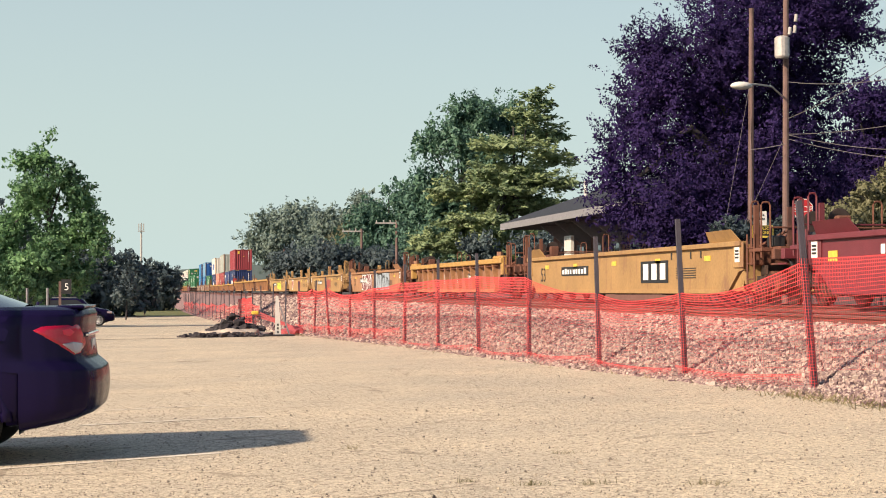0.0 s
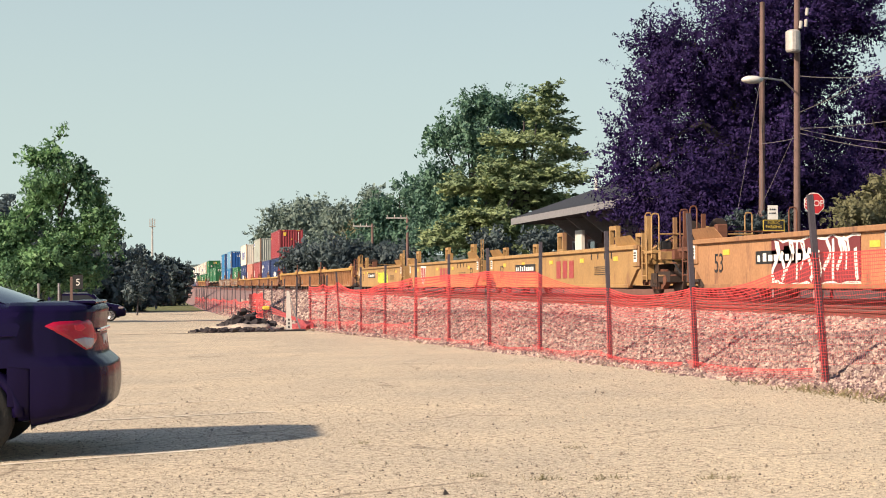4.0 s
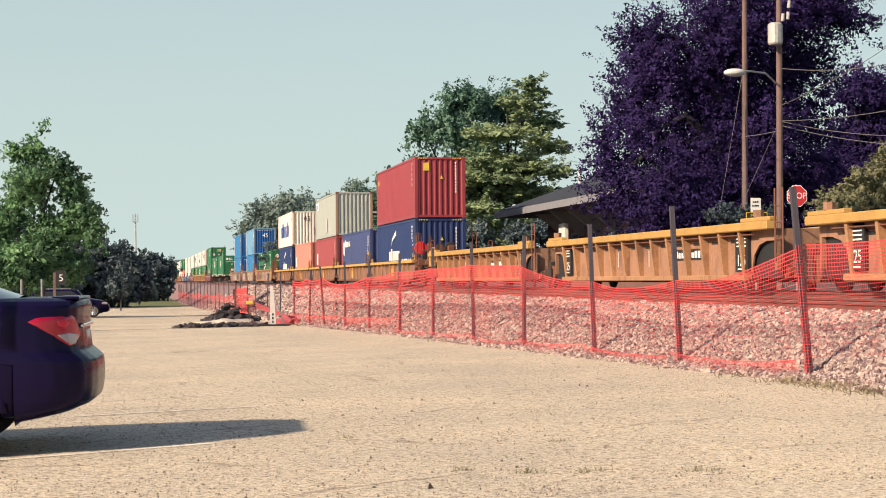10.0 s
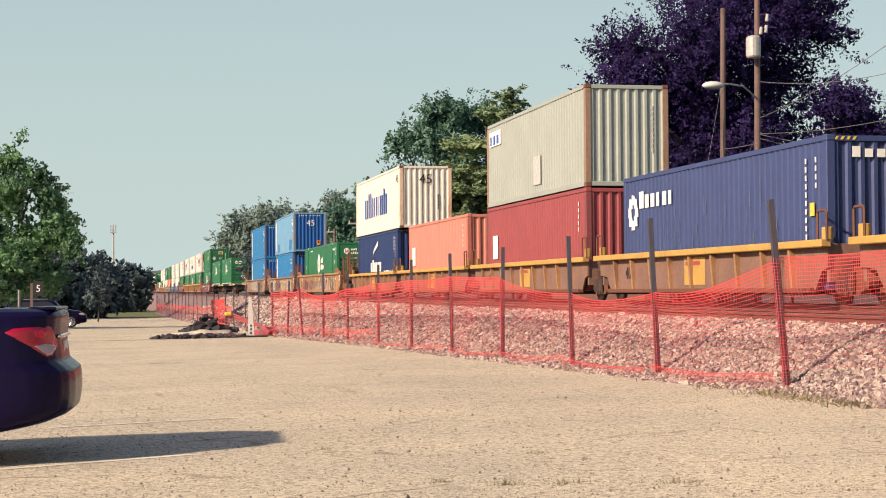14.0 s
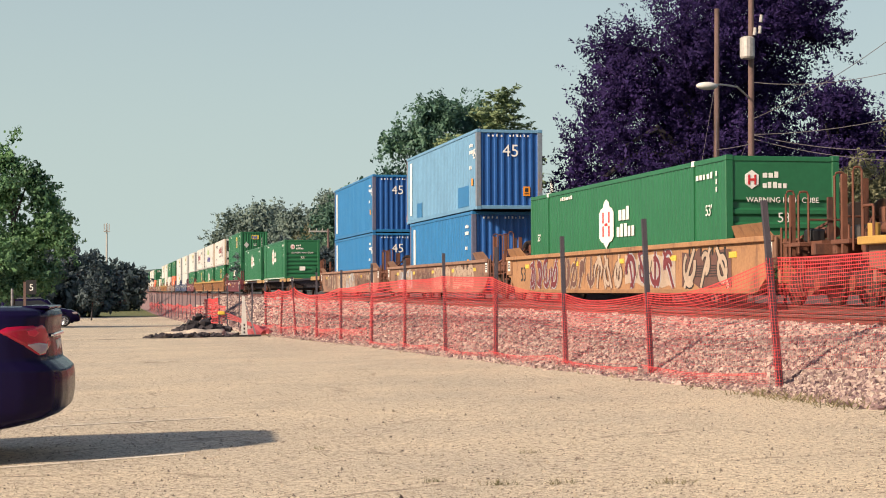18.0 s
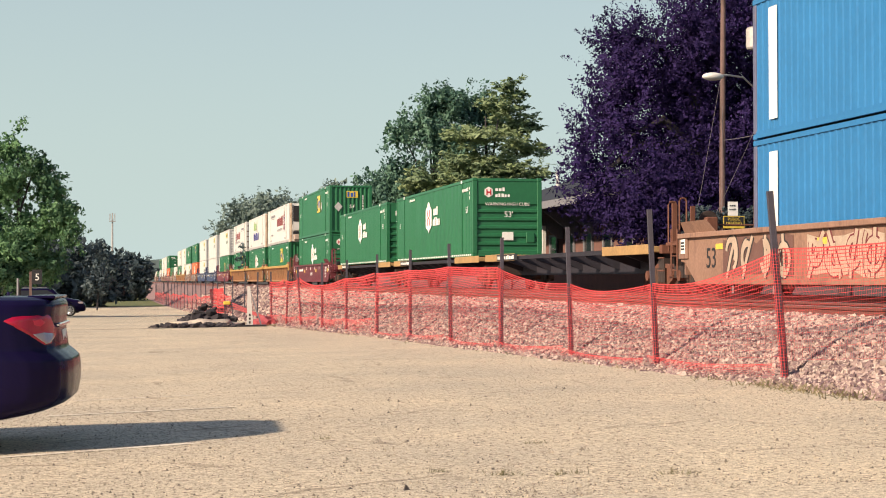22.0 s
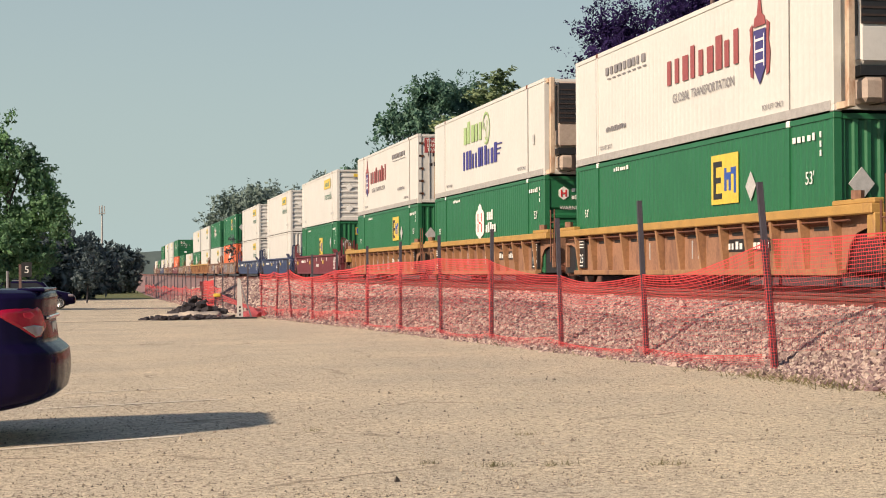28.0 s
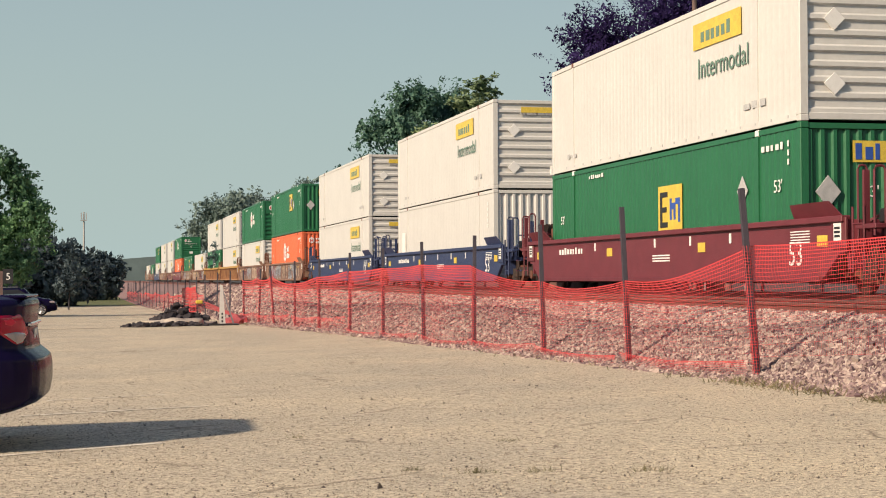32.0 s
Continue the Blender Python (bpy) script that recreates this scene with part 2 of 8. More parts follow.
def tube(bm, pts, r, sides=8, cap=True):
    """A round bar along pts; r is one radius or one for each point."""
    pts = [Vector(p) for p in pts]
    rs = r if isinstance(r, (list, tuple)) else [r] * len(pts)
    rings = []
    for i, p in enumerate(pts):
        d = (pts[min(i + 1, len(pts) - 1)] - pts[max(i - 1, 0)]).normalized()
        a = d.cross(Vector((0.31, 0.2, 0.93) if abs(d.z) < 0.9 else (1, 0, 0))).normalized()
        b = d.cross(a)
        rings.append([bm.verts.new(p + rs[i] * (math.cos(q) * a + math.sin(q) * b)) for q in (2 * math.pi * k / sides for k in range(sides))])
    for r0, r1 in zip(rings, rings[1:]):
        for k in range(sides):
            bm.faces.new((r0[k], r0[(k + 1) % sides], r1[(k + 1) % sides], r1[k]))
    if cap:
        bm.faces.new(rings[0][::-1])
        bm.faces.new(rings[-1])


def prism(bm, outline, axis, a, b):
    """An outline of (u, v) pairs pushed from a to b along an axis: x takes (y, z), y takes (x, z), z takes (x, y)."""
    def at(u, v, w):
        return {"x": (w, u, v), "y": (u, w, v), "z": (u, v, w)}[axis]
    lo, hi = [bm.verts.new(at(u, v, a)) for u, v in outline], [bm.verts.new(at(u, v, b)) for u, v in outline]
    n = len(outline)
    bm.faces.new(lo)
    bm.faces.new(hi[::-1])
    for i in range(n):
        bm.faces.new((lo[i], hi[i], hi[(i + 1) % n], lo[(i + 1) % n]))


def wheel_shape(bm, c, r, w, axis="x", sides=24, hub=0.0):
    """A disc with a rounded rim and a dished face."""
    prof = [(-w / 2, r * 0.55), (-w / 2, r * 0.9), (-w * 0.35, r), (w * 0.35, r), (w / 2, r * 0.9), (w / 2, r * 0.55), (w * 0.2, r * 0.5), (w * 0.35, 0.12 * r)]
    rings = []
    for a, q in prof:
        ring = []
        for k in range(sides):
            t = 2 * math.pi * k / sides
            p = (a, q * math.cos(t), q * math.sin(t)) if axis == "x" else (q * math.cos(t), a, q * math.sin(t))
            ring.append(bm.verts.new(Vector(c) + Vector(p)))
        rings.append(ring)
    for r0, r1 in zip(rings, rings[1:]):
        for k in range(sides):
            bm.faces.new((r0[k], r0[(k + 1) % sides], r1[(k + 1) % sides], r1[k]))
    bm.faces.new(rings[0][::-1])
    bm.faces.new(rings[-1])


def mesh_of(name, bm, material, smooth=False):
    bmesh.ops.recalc_face_normals(bm, faces=bm.faces[:])
    me = bpy.data.meshes.new(name)
    bm.to_mesh(me)
    bm.free()
    for m in (material if isinstance(material, (list, tuple)) else [material]):
        me.materials.append(m)
    if smooth:
        me.shade_smooth()
    return me


def part(name, bm, material, parent, label="", smooth=False):
    ob = new(name, bm if isinstance(bm, bpy.types.Mesh) else mesh_of(name, bm, material, smooth))
    ob.parent = parent
    return tagged(ob, label)


def boxpart(name, material, parent, *boxes, bevel=0.0, label=""):
    bm = bmesh.new()
    for b in boxes:
        box(bm, *b)
    if bevel:
        bevel_all(bm, bevel)
    return part(name, bm, material, parent, label)


def thing(name, label, category, group="", kind=""):
    ob = new(name)
    ob.empty_display_size = 0.2
    return tagged(ob, label, category, group, kind)


TEXTS = {}


def lettering(text, size, material, parent, m, name="lettering", label=""):
    """Raised letters of Blender's own font, centred, at the pose m in the parent's space."""
    key = (text, size, material.name)
    if key not in TEXTS:
        cu = bpy.data.curves.new("lettering", "FONT")
        cu.body, cu.size, cu.align_x, cu.align_y, cu.extrude = text, size, "CENTER", "CENTER", 0.002
        ob = new("lettering", cu)
        me = bpy.data.meshes.new_from_object(ob.evaluated_get(bpy.context.evaluated_depsgraph_get()))
        bpy.data.objects.remove(ob)
        me.materials.clear()
        me.materials.append(material)
        TEXTS[key] = me
    ob = new(name, TEXTS[key])
    ob.parent, ob.matrix_basis = parent, m
    return tagged(ob, label)


def on_side(x, y, z):
    """The pose of writing on a face that looks to -x."""
    return Matrix(((0, 0, -1, x), (-1, 0, 0, y), (0, 1, 0, z), (0, 0, 0, 1)))


def on_end(x, y, z):
    """The pose of writing on a face that looks to -y."""
    return Matrix(((1, 0, 0, x), (0, 0, -1, y), (0, 1, 0, z), (0, 0, 0, 1)))


def side_bars(name, material, parent, x, rects, label=""):
    """Thin plates on a side that looks to -x: (y0, y1, z0, z1) each."""
    ob = boxpart(name, material, parent, *[(x - 0.006, x + 0.004, a, b, c, d) for a, b, c, d in rects], label=label)
    return tagged(ob, kind="stuff" if len(rects) > 2 else "")


def end_bars(name, material, parent, y, rects, label=""):
    ob = boxpart(name, material, parent, *[(a, b, y - 0.006, y + 0.004, c, d) for a, b, c, d in rects], label=label)
    return tagged(ob, kind="stuff" if len(rects) > 2 else "")


def word(seed, y0, z0, length, height, letters, gap=0.22):
    """Plain solid bars the size of letters on a side, set towards -y from y0: never words."""
    rnd = random.Random(seed)
    step = length / letters
    out = []
    for i in range(letters):
        a = y0 - i * step
        wide = step * (1 - gap) * rnd.choice((0.55, 0.8, 0.8, 0.95))
        out.append((a - wide, a, z0, z0 + height * rnd.choice((1.0, 0.78, 0.78))))
    return out


def end_word(seed, x0, z0, length, height, letters, gap=0.22):
    return [(-b, -a, c, d) for a, b, c, d in word(seed, -x0, z0, length, height, letters, gap)]


# ---- the lie of the land ----
TRACK_X, NEAR_X, RAIL_Z = 14.13, 9.6, 1.01
FENCE_Z = ((-50, 0.28), (8, 0.28), (16.7, 0.215), (24.7, 0.106), (42, -0.105), (66.4, -0.45), (105, -0.78), (190, -1.15), (320, -1.5), (700, -1.9), (6000, -2.5))


def fence_x(y):
    return 7.5 - 0.017 * y if y < 150 else 4.95 + 0.004 * (y - 150)


def lot_edge_z(y):
    for (a, za), (b, zb) in zip(FENCE_Z, FENCE_Z[1:]):
        if y <= b:
            return za + (zb - za) * (y - a) / (b - a)
    return FENCE_Z[-1][1]


def ground_z(x, y):
    fx = fence_x(min(max(y, 0), 400))
    base = lot_edge_z(y)
    if x <= fx:
        fall = 0.020 * min(fx - x, 9.5) * max(0.0, min(1.0, (75 - y) / 50))
        return base - fall
    t = min(1.0, max(0.0, (x - 17) / 6))
    beyond = 0.35 * t * t * (3 - 2 * t)
    return base + beyond


def build_ground():
    xs = sorted({*np.arange(-30, 34, 1.0), *np.arange(3, 9, 0.25), -4000, -2000, -900, -400, -180, -90, -50, 45, 70, 120, 250, 600, 1500, 4000})
    ys = sorted({*np.arange(-10, 80, 1.5), *np.arange(80, 400, 10), -4000, -1500, -400, -150, -60, -30, 480, 600, 800, 1200, 2000, 3500, 5500})
    verts = [(x, y, ground_z(x, y)) for y in ys for x in xs]
    n = len(xs)
    faces = [(j * n + i, j * n + i + 1, (j + 1) * n + i + 1, (j + 1) * n + i) for j in range(len(ys) - 1) for i in range(n - 1)]
    me = bpy.data.meshes.new("ground")
    me.from_pydata(verts, [], faces)
    me.materials.append(lot_material())
    me.shade_smooth()
    return tagged(new("ground", me), "pale tan chip-sealed parking lot with grass beyond it", "ground", kind="structure")


def lot_material():
    """Worn chip seal of tan stone, with grass beyond the lot's edges."""
    m = bpy.data.materials.new("chip_seal_and_grass")
    m.use_nodes = True
    n, l = m.node_tree.nodes, m.node_tree.links
    b = n["Principled BSDF"]
    b.inputs["Roughness"].default_value = 0.9
    co = n.new("ShaderNodeTexCoord")

    def noise_of(scale, detail=4, rough=0.6):
        t = n.new("ShaderNodeTexNoise")
        t.inputs["Scale"].default_value, t.inputs["Detail"].default_value, t.inputs["Roughness"].default_value = scale, detail, rough
        l.new(co.outputs["Object"], t.inputs["Vector"])
        return t.outputs[0]

    def ramp_of(src, lo, hi, c0, c1):
        r = n.new("ShaderNodeValToRGB")
        r.color_ramp.elements[0].position, r.color_ramp.elements[1].position = lo, hi
        r.color_ramp.elements[0].color, r.color_ramp.elements[1].color = (*c0, 1), (*c1, 1)
        l.new(src, r.inputs[0])
        return r.outputs[0]

    def mixed(kind, fac, a, b_):
        x = n.new("ShaderNodeMix")
        x.data_type, x.blend_type = "RGBA", kind
        if isinstance(fac, float):
            x.inputs[0].default_value = fac
        else:
            l.new(fac, x.inputs[0])
        l.new(a, x.inputs[6])
        l.new(b_, x.inputs[7])
        return x.outputs[2]
    chips = n.new("ShaderNodeTexVoronoi")
    chips.inputs["Scale"].default_value = 62
    l.new(co.outputs["Object"], chips.inputs["Vector"])
    grit = ramp_of(noise_of(24, 6, 0.92), 0.39, 0.585, (0.21, 0.17, 0.125), (0.97, 0.86, 0.65))
    chip_c = ramp_of(chips.outputs["Distance"], 0.1, 0.55, (0.92, 0.83, 0.63), (0.28, 0.235, 0.17))
    tan = mixed("MIX", 0.32, grit, chip_c)
    worn = ramp_of(noise_of(0.35, 5), 0.35, 0.7, (0.82, 0.82, 0.83), (1.08, 1.05, 1.0))
    tan = mixed("MULTIPLY", 1.0, tan, worn)
    specks = ramp_of(noise_of(20, 2), 0.34, 0.39, (0.36, 0.31, 0.31), (1, 1, 1))
    tan = mixed("MULTIPLY", 1.0, tan, specks)
    wander = n.new("ShaderNodeTexNoise")
    wander.inputs["Scale"].default_value = 1.3
    l.new(co.outputs["Object"], wander.inputs["Vector"])
    bend = n.new("ShaderNodeMix")
    bend.data_type = "RGBA"
    bend.inputs[0].default_value = 0.35
    l.new(co.outputs["Object"], bend.inputs[6])
    l.new(wander.outputs["Color"], bend.inputs[7])
    crack = n.new("ShaderNodeTexVoronoi")
    crack.feature = "DISTANCE_TO_EDGE"
    crack.inputs["Scale"].default_value = 0.55
    l.new(bend.outputs[2], crack.inputs["Vector"])
    lines = ramp_of(crack.outputs["Distance"], 0.0, 0.014, (0.42, 0.38, 0.36), (1, 1, 1))
    tan = mixed("MULTIPLY", ramp_of(noise_of(0.6, 3), 0.48, 0.6, (0, 0, 0), (0.85, 0.85, 0.85)), tan, lines)
    grass = ramp_of(noise_of(2.2, 6, 0.7), 0.3, 0.75, (0.05, 0.075, 0.02), (0.20, 0.20, 0.07))
    sep = n.new("ShaderNodeSeparateXYZ")
    l.new(co.outputs["Object"], sep.inputs[0])

    def step(src, edge, width):
        r = n.new("ShaderNodeMapRange")
        r.inputs[1].default_value, r.inputs[2].default_value = edge - width, edge + width
        l.new(src, r.inputs[0])
        return r.outputs[0]

    def maths(op, a, b_):
        x = n.new("ShaderNodeMath")
        x.operation = op
        for i, v in enumerate((a, b_)):
            if isinstance(v, (int, float)):
                x.inputs[i].default_value = v
            else:
                l.new(v, x.inputs[i])
        return x.outputs[0]
    wob = maths("MULTIPLY_ADD", noise_of(0.25, 3), 3.0)
    beyond = step(maths("ADD", sep.outputs[1], wob), 150.0, 1.0)
    leftward = step(maths("MULTIPLY_ADD", sep.outputs[0], -1.0), 14.0, 1.0)
    right = step(sep.outputs[0], 16.5, 0.5)
    is_grass = maths("MAXIMUM", maths("MAXIMUM", beyond, leftward), right)
    # beyond the tracks the shade of train and trees is put into the colour
    shaded_ground = ramp_of(noise_of(1.6, 6, 0.7), 0.3, 0.75, (0.03, 0.026, 0.024), (0.085, 0.072, 0.055))
    l.new(mixed("MIX", right, mixed("MIX", is_grass, tan, grass), shaded_ground), b.inputs["Base Color"])
    bp = n.new("ShaderNodeBump")
    bp.inputs["Strength"].default_value, bp.inputs["Distance"].default_value = 0.5, 0.012
    l.new(chips.outputs["Distance"], bp.inputs["Height"])
    bp.invert = True
    l.new(bp.outputs[0], b.inputs["Normal"])
    return m


build_ground()


def build_ballast():
    """The stone bed of both tracks: a bank up from the fence, with loose stones of real shape on its near side."""
    ys = [*np.arange(-40, 80, 2.0), *np.arange(80, 420, 10), 500, 700, 1000]
    prof = lambda y: ((fence_x(y) - 0.48 - 0.15 * noise.noise((y * 0.7, 3, 0)), lot_edge_z(y) - 0.06), (fence_x(y) + 0.05, lot_edge_z(y) + 0.06), (8.1, RAIL_Z - 0.36), (8.4, RAIL_Z - 0.27), (8.75, RAIL_Z - 0.17), (11.1, RAIL_Z - 0.17),
                      (11.9, RAIL_Z - 0.28), (12.4, RAIL_Z - 0.17), (16.0, RAIL_Z - 0.17), (17.6, RAIL_Z - 1.0), (18.6, lot_edge_z(y) - 0.3))
    verts, faces = [], []
    for y in ys:
        verts += [(x, y, z) for x, z in prof(y)]
    n = 11
    for j in range(len(ys) - 1):
        faces += [(j * n + i, j * n + i + 1, (j + 1) * n + i + 1, (j + 1) * n + i) for i in range(n - 1)]
    me = bpy.data.meshes.new("ballast_bed")
    me.from_pydata(verts, [], faces)
    me.materials.append(stone)
    tagged(new("ballast_bed", me), "bank of pinkish crushed stone under the tracks", "ballast", kind="structure")
    # loose stones
    rnd = np.random.default_rng(5)
    cube = bmesh.new()
    bmesh.ops.create_cube(cube, size=1.5)
    bmesh.ops.triangulate(cube, faces=cube.faces[:])
    base_v = np.array([v.co[:] for v in cube.verts])
    base_f = np.array([[v.index for v in f.verts] for f in cube.faces])
    cube.free()
    spots = []
    for y0, y1, per, size in ((9, 30, 2700, 0.0225), (30, 45, 1500, 0.029), (45, 72, 700, 0.039), (72, 130, 130, 0.07)):
        for _ in range(int((y1 - y0) * per)):
            y = rnd.uniform(y0, y1)
            t = rnd.beta(1.25, 1.0)
            fx, ez = fence_x(y), lot_edge_z(y)
            x0, x1 = fx - 0.32 - 0.3 * rnd.random() ** 4, 9.15
            x = x0 + t * (x1 - x0)
            z = float(np.interp(x, (fx - 0.48, fx + 0.05, 8.1, 8.4, 8.75, 9.2), (ez - 0.05, ez + 0.065, RAIL_Z - 0.33, RAIL_Z - 0.22, RAIL_Z - 0.125, RAIL_Z - 0.125)))
            spots.append((x, y, z, size * rnd.lognormal(0, 0.3)))
    spots = np.array(spots)
    k = len(spots)
    q = rnd.normal(size=(k, 4))
    q /= np.linalg.norm(q, axis=1)[:, None]
    w, a, b, c = q.T
    rot = np.stack([1 - 2 * (b * b + c * c), 2 * (a * b - w * c), 2 * (a * c + w * b), 2 * (a * b + w * c), 1 - 2 * (a * a + c * c), 2 * (b * c - w * a),
                    2 * (a * c - w * b), 2 * (b * c + w * a), 1 - 2 * (a * a + b * b)], -1).reshape(k, 3, 3)
    shape = base_v[None] * rnd.uniform(0.55, 1.2, size=(k, len(base_v), 1)) * np.array([1.2, 0.95, 0.7])
    v = np.einsum("kij,knj->kni", rot, shape) * spots[:, None, 3:] + spots[:, None, :3]
    f = base_f[None] + (np.arange(k) * len(base_v))[:, None, None]
    me = bpy.data.meshes.new("ballast_stones")
    me.from_pydata(v.reshape(-1, 3).tolist(), [], f.reshape(-1, 3).tolist())
    me.materials.append(loose_stone())
    tagged(new("ballast_stones", me), "loose pinkish grey crushed stones on the bank", "ballast", kind="stuff")


def loose_stone():
    m = bpy.data.materials.new("loose_quartzite")
    m.use_nodes = True
    n, l = m.node_tree.nodes, m.node_tree.links
    b = n["Principled BSDF"]
    b.inputs["Roughness"].default_value = 0.85
    geo = n.new("ShaderNodeNewGeometry")
    r = n.new("ShaderNodeValToRGB")
    e = r.color_ramp.elements
    e[0].position, e[0].color = 0.0, (0.11, 0.065, 0.075, 1)
    e[1].position, e[1].color = 1.0, (0.54, 0.435, 0.37, 1)
    for p, c in ((0.3, (0.24, 0.16, 0.155, 1)), (0.65, (0.37, 0.275, 0.24, 1))):
        x = e.new(p)
        x.color = c
    l.new(geo.outputs["Random Per Island"], r.inputs[0])
    l.new(r.outputs[0], b.inputs["Base Color"])
    return m


build_ballast()


def build_track(cx, name):
    t = thing(name, "railway track with rusty steel rails on dark wooden ties", "railway track", kind="structure")
    for s in (-1, 1):
        x = cx + s * 0.755
        bm = bmesh.new()
        prism(bm, [(x - 0.075, RAIL_Z - 0.17), (x + 0.075, RAIL_Z - 0.17), (x + 0.02, RAIL_Z - 0.14), (x + 0.012, RAIL_Z - 0.05), (x + 0.037, RAIL_Z - 0.035),
                   (x + 0.037, RAIL_Z - 0.004), (x - 0.037, RAIL_Z - 0.004), (x - 0.037, RAIL_Z - 0.035), (x - 0.012, RAIL_Z - 0.05), (x - 0.02, RAIL_Z - 0.14)], "y", -60, 1000)
        part("rail", bm, rail_steel, t)
        boxpart("rail_head", rail_shine, t, (x - 0.033, x + 0.033, -60, 1000, RAIL_Z - 0.004, RAIL_Z), label="rail head polished by wheels")
    bm = bmesh.new()
    box(bm, cx - 1.02, cx + 1.2, -0.115, 0.115, RAIL_Z - 0.36, RAIL_Z - 0.15)
    me = mesh_of("tie", bm, tie_wood)
    for i in range(150):
        tie = new("tie", me)
        tie.parent, tie.matrix_basis = t, pose(0, 5 + i * 0.53, 0, 0, 0, random.uniform(-1, 1))


build_track(NEAR_X, "railway_track")
build_track(TRACK_X, "railway_track")

# ---- rail cars: local origin on the rails at the body's front end, +y towards the train's rear ----
RIDERS = []            # every thing that rolls with the train: (object, distance along the train, height over the rails)


def truck(parent, y, scale=1.0):
    """A freight truck: two wheelsets, side frames with springs, bolster."""
    for dy in (-0.89, 0.89):
        for s in (-1, 1):
            bm = bmesh.new()
            wheel_shape(bm, (s * 0.755, y + dy, 0.43), 0.43, 0.13)
            part("wheel", bm, wheel_steel, parent, smooth=False)
        bm = bmesh.new()
        tube(bm, [(-1.05, y + dy, 0.43), (1.05, y + dy, 0.43)], 0.08, 8)
        part("axle", bm, dark_steel, parent)
    for s in (-1, 1):
        bm = bmesh.new()
        prism(bm, [(y - 1.15, 0.36), (y - 0.65, 0.33), (y - 0.4, 0.2), (y + 0.4, 0.2), (y + 0.65, 0.33), (y + 1.15, 0.36), (y + 1.15, 0.55), (y + 0.7, 0.6), (y + 0.42, 0.72),
                   (y - 0.42, 0.72), (y - 0.7, 0.6), (y - 1.15, 0.55)], "x", s * 1.0 - 0.07, s * 1.0 + 0.07)
        frame_ = part("side_frame", bm, rust_steel, parent)
        for k in (-0.24, 0.0, 0.24):
            bm = bmesh.new()
            tube(bm, [(s * 1.12, y + k, 0.27), (s * 1.12, y + k, 0.62)], 0.075, 8)
            part("spring", bm, dark_steel, frame_)
        for k in (-0.89, 0.89):
            bm = bmesh.new()
            tube(bm, [(s * 1.05, y + k, 0.43), (s * 1.17, y + k, 0.43)], 0.13, 10)
            part("bearing_cap", bm, rust_steel, frame_)
    boxpart("bolster", dark_steel, parent, (-1.1, 1.1, y - 0.2, y + 0.2, 0.5, 0.85))


def ladder(parent, y, material, z0=0.5, z1=2.0, x=-1.5):
    for dy in (-0.2, 0.2):
        bm = bmesh.new()
        tube(bm, [(x, y + dy, z0), (x, y + dy, z1)], 0.022, 6)
        part("ladder_rail", bm, material, parent)
    for i in range(int((z1 - z0) / 0.33)):
        bm = bmesh.new()
        tube(bm, [(x, y - 0.2, z0 + 0.15 + i * 0.33), (x, y + 0.2, z0 + 0.15 + i * 0.33)], 0.015, 6)
        part("ladder_rung", bm, material, parent)


def grab_hoop(parent, x, y, z0, z1, w, material, r=0.022):
    """A tall narrow hoop of bent pipe, its plane across the track."""
    bm = bmesh.new()
    tube(bm, [(x - w / 2, y, z0), (x - w / 2, y, z1 - 0.07), (x - w / 2 + 0.03, y, z1 - 0.01), (x, y, z1), (x + w / 2 - 0.03, y, z1 - 0.01), (x + w / 2, y, z1 - 0.07), (x + w / 2, y, z0)], r, 6)
    part("grab_hoop", bm, material, parent)


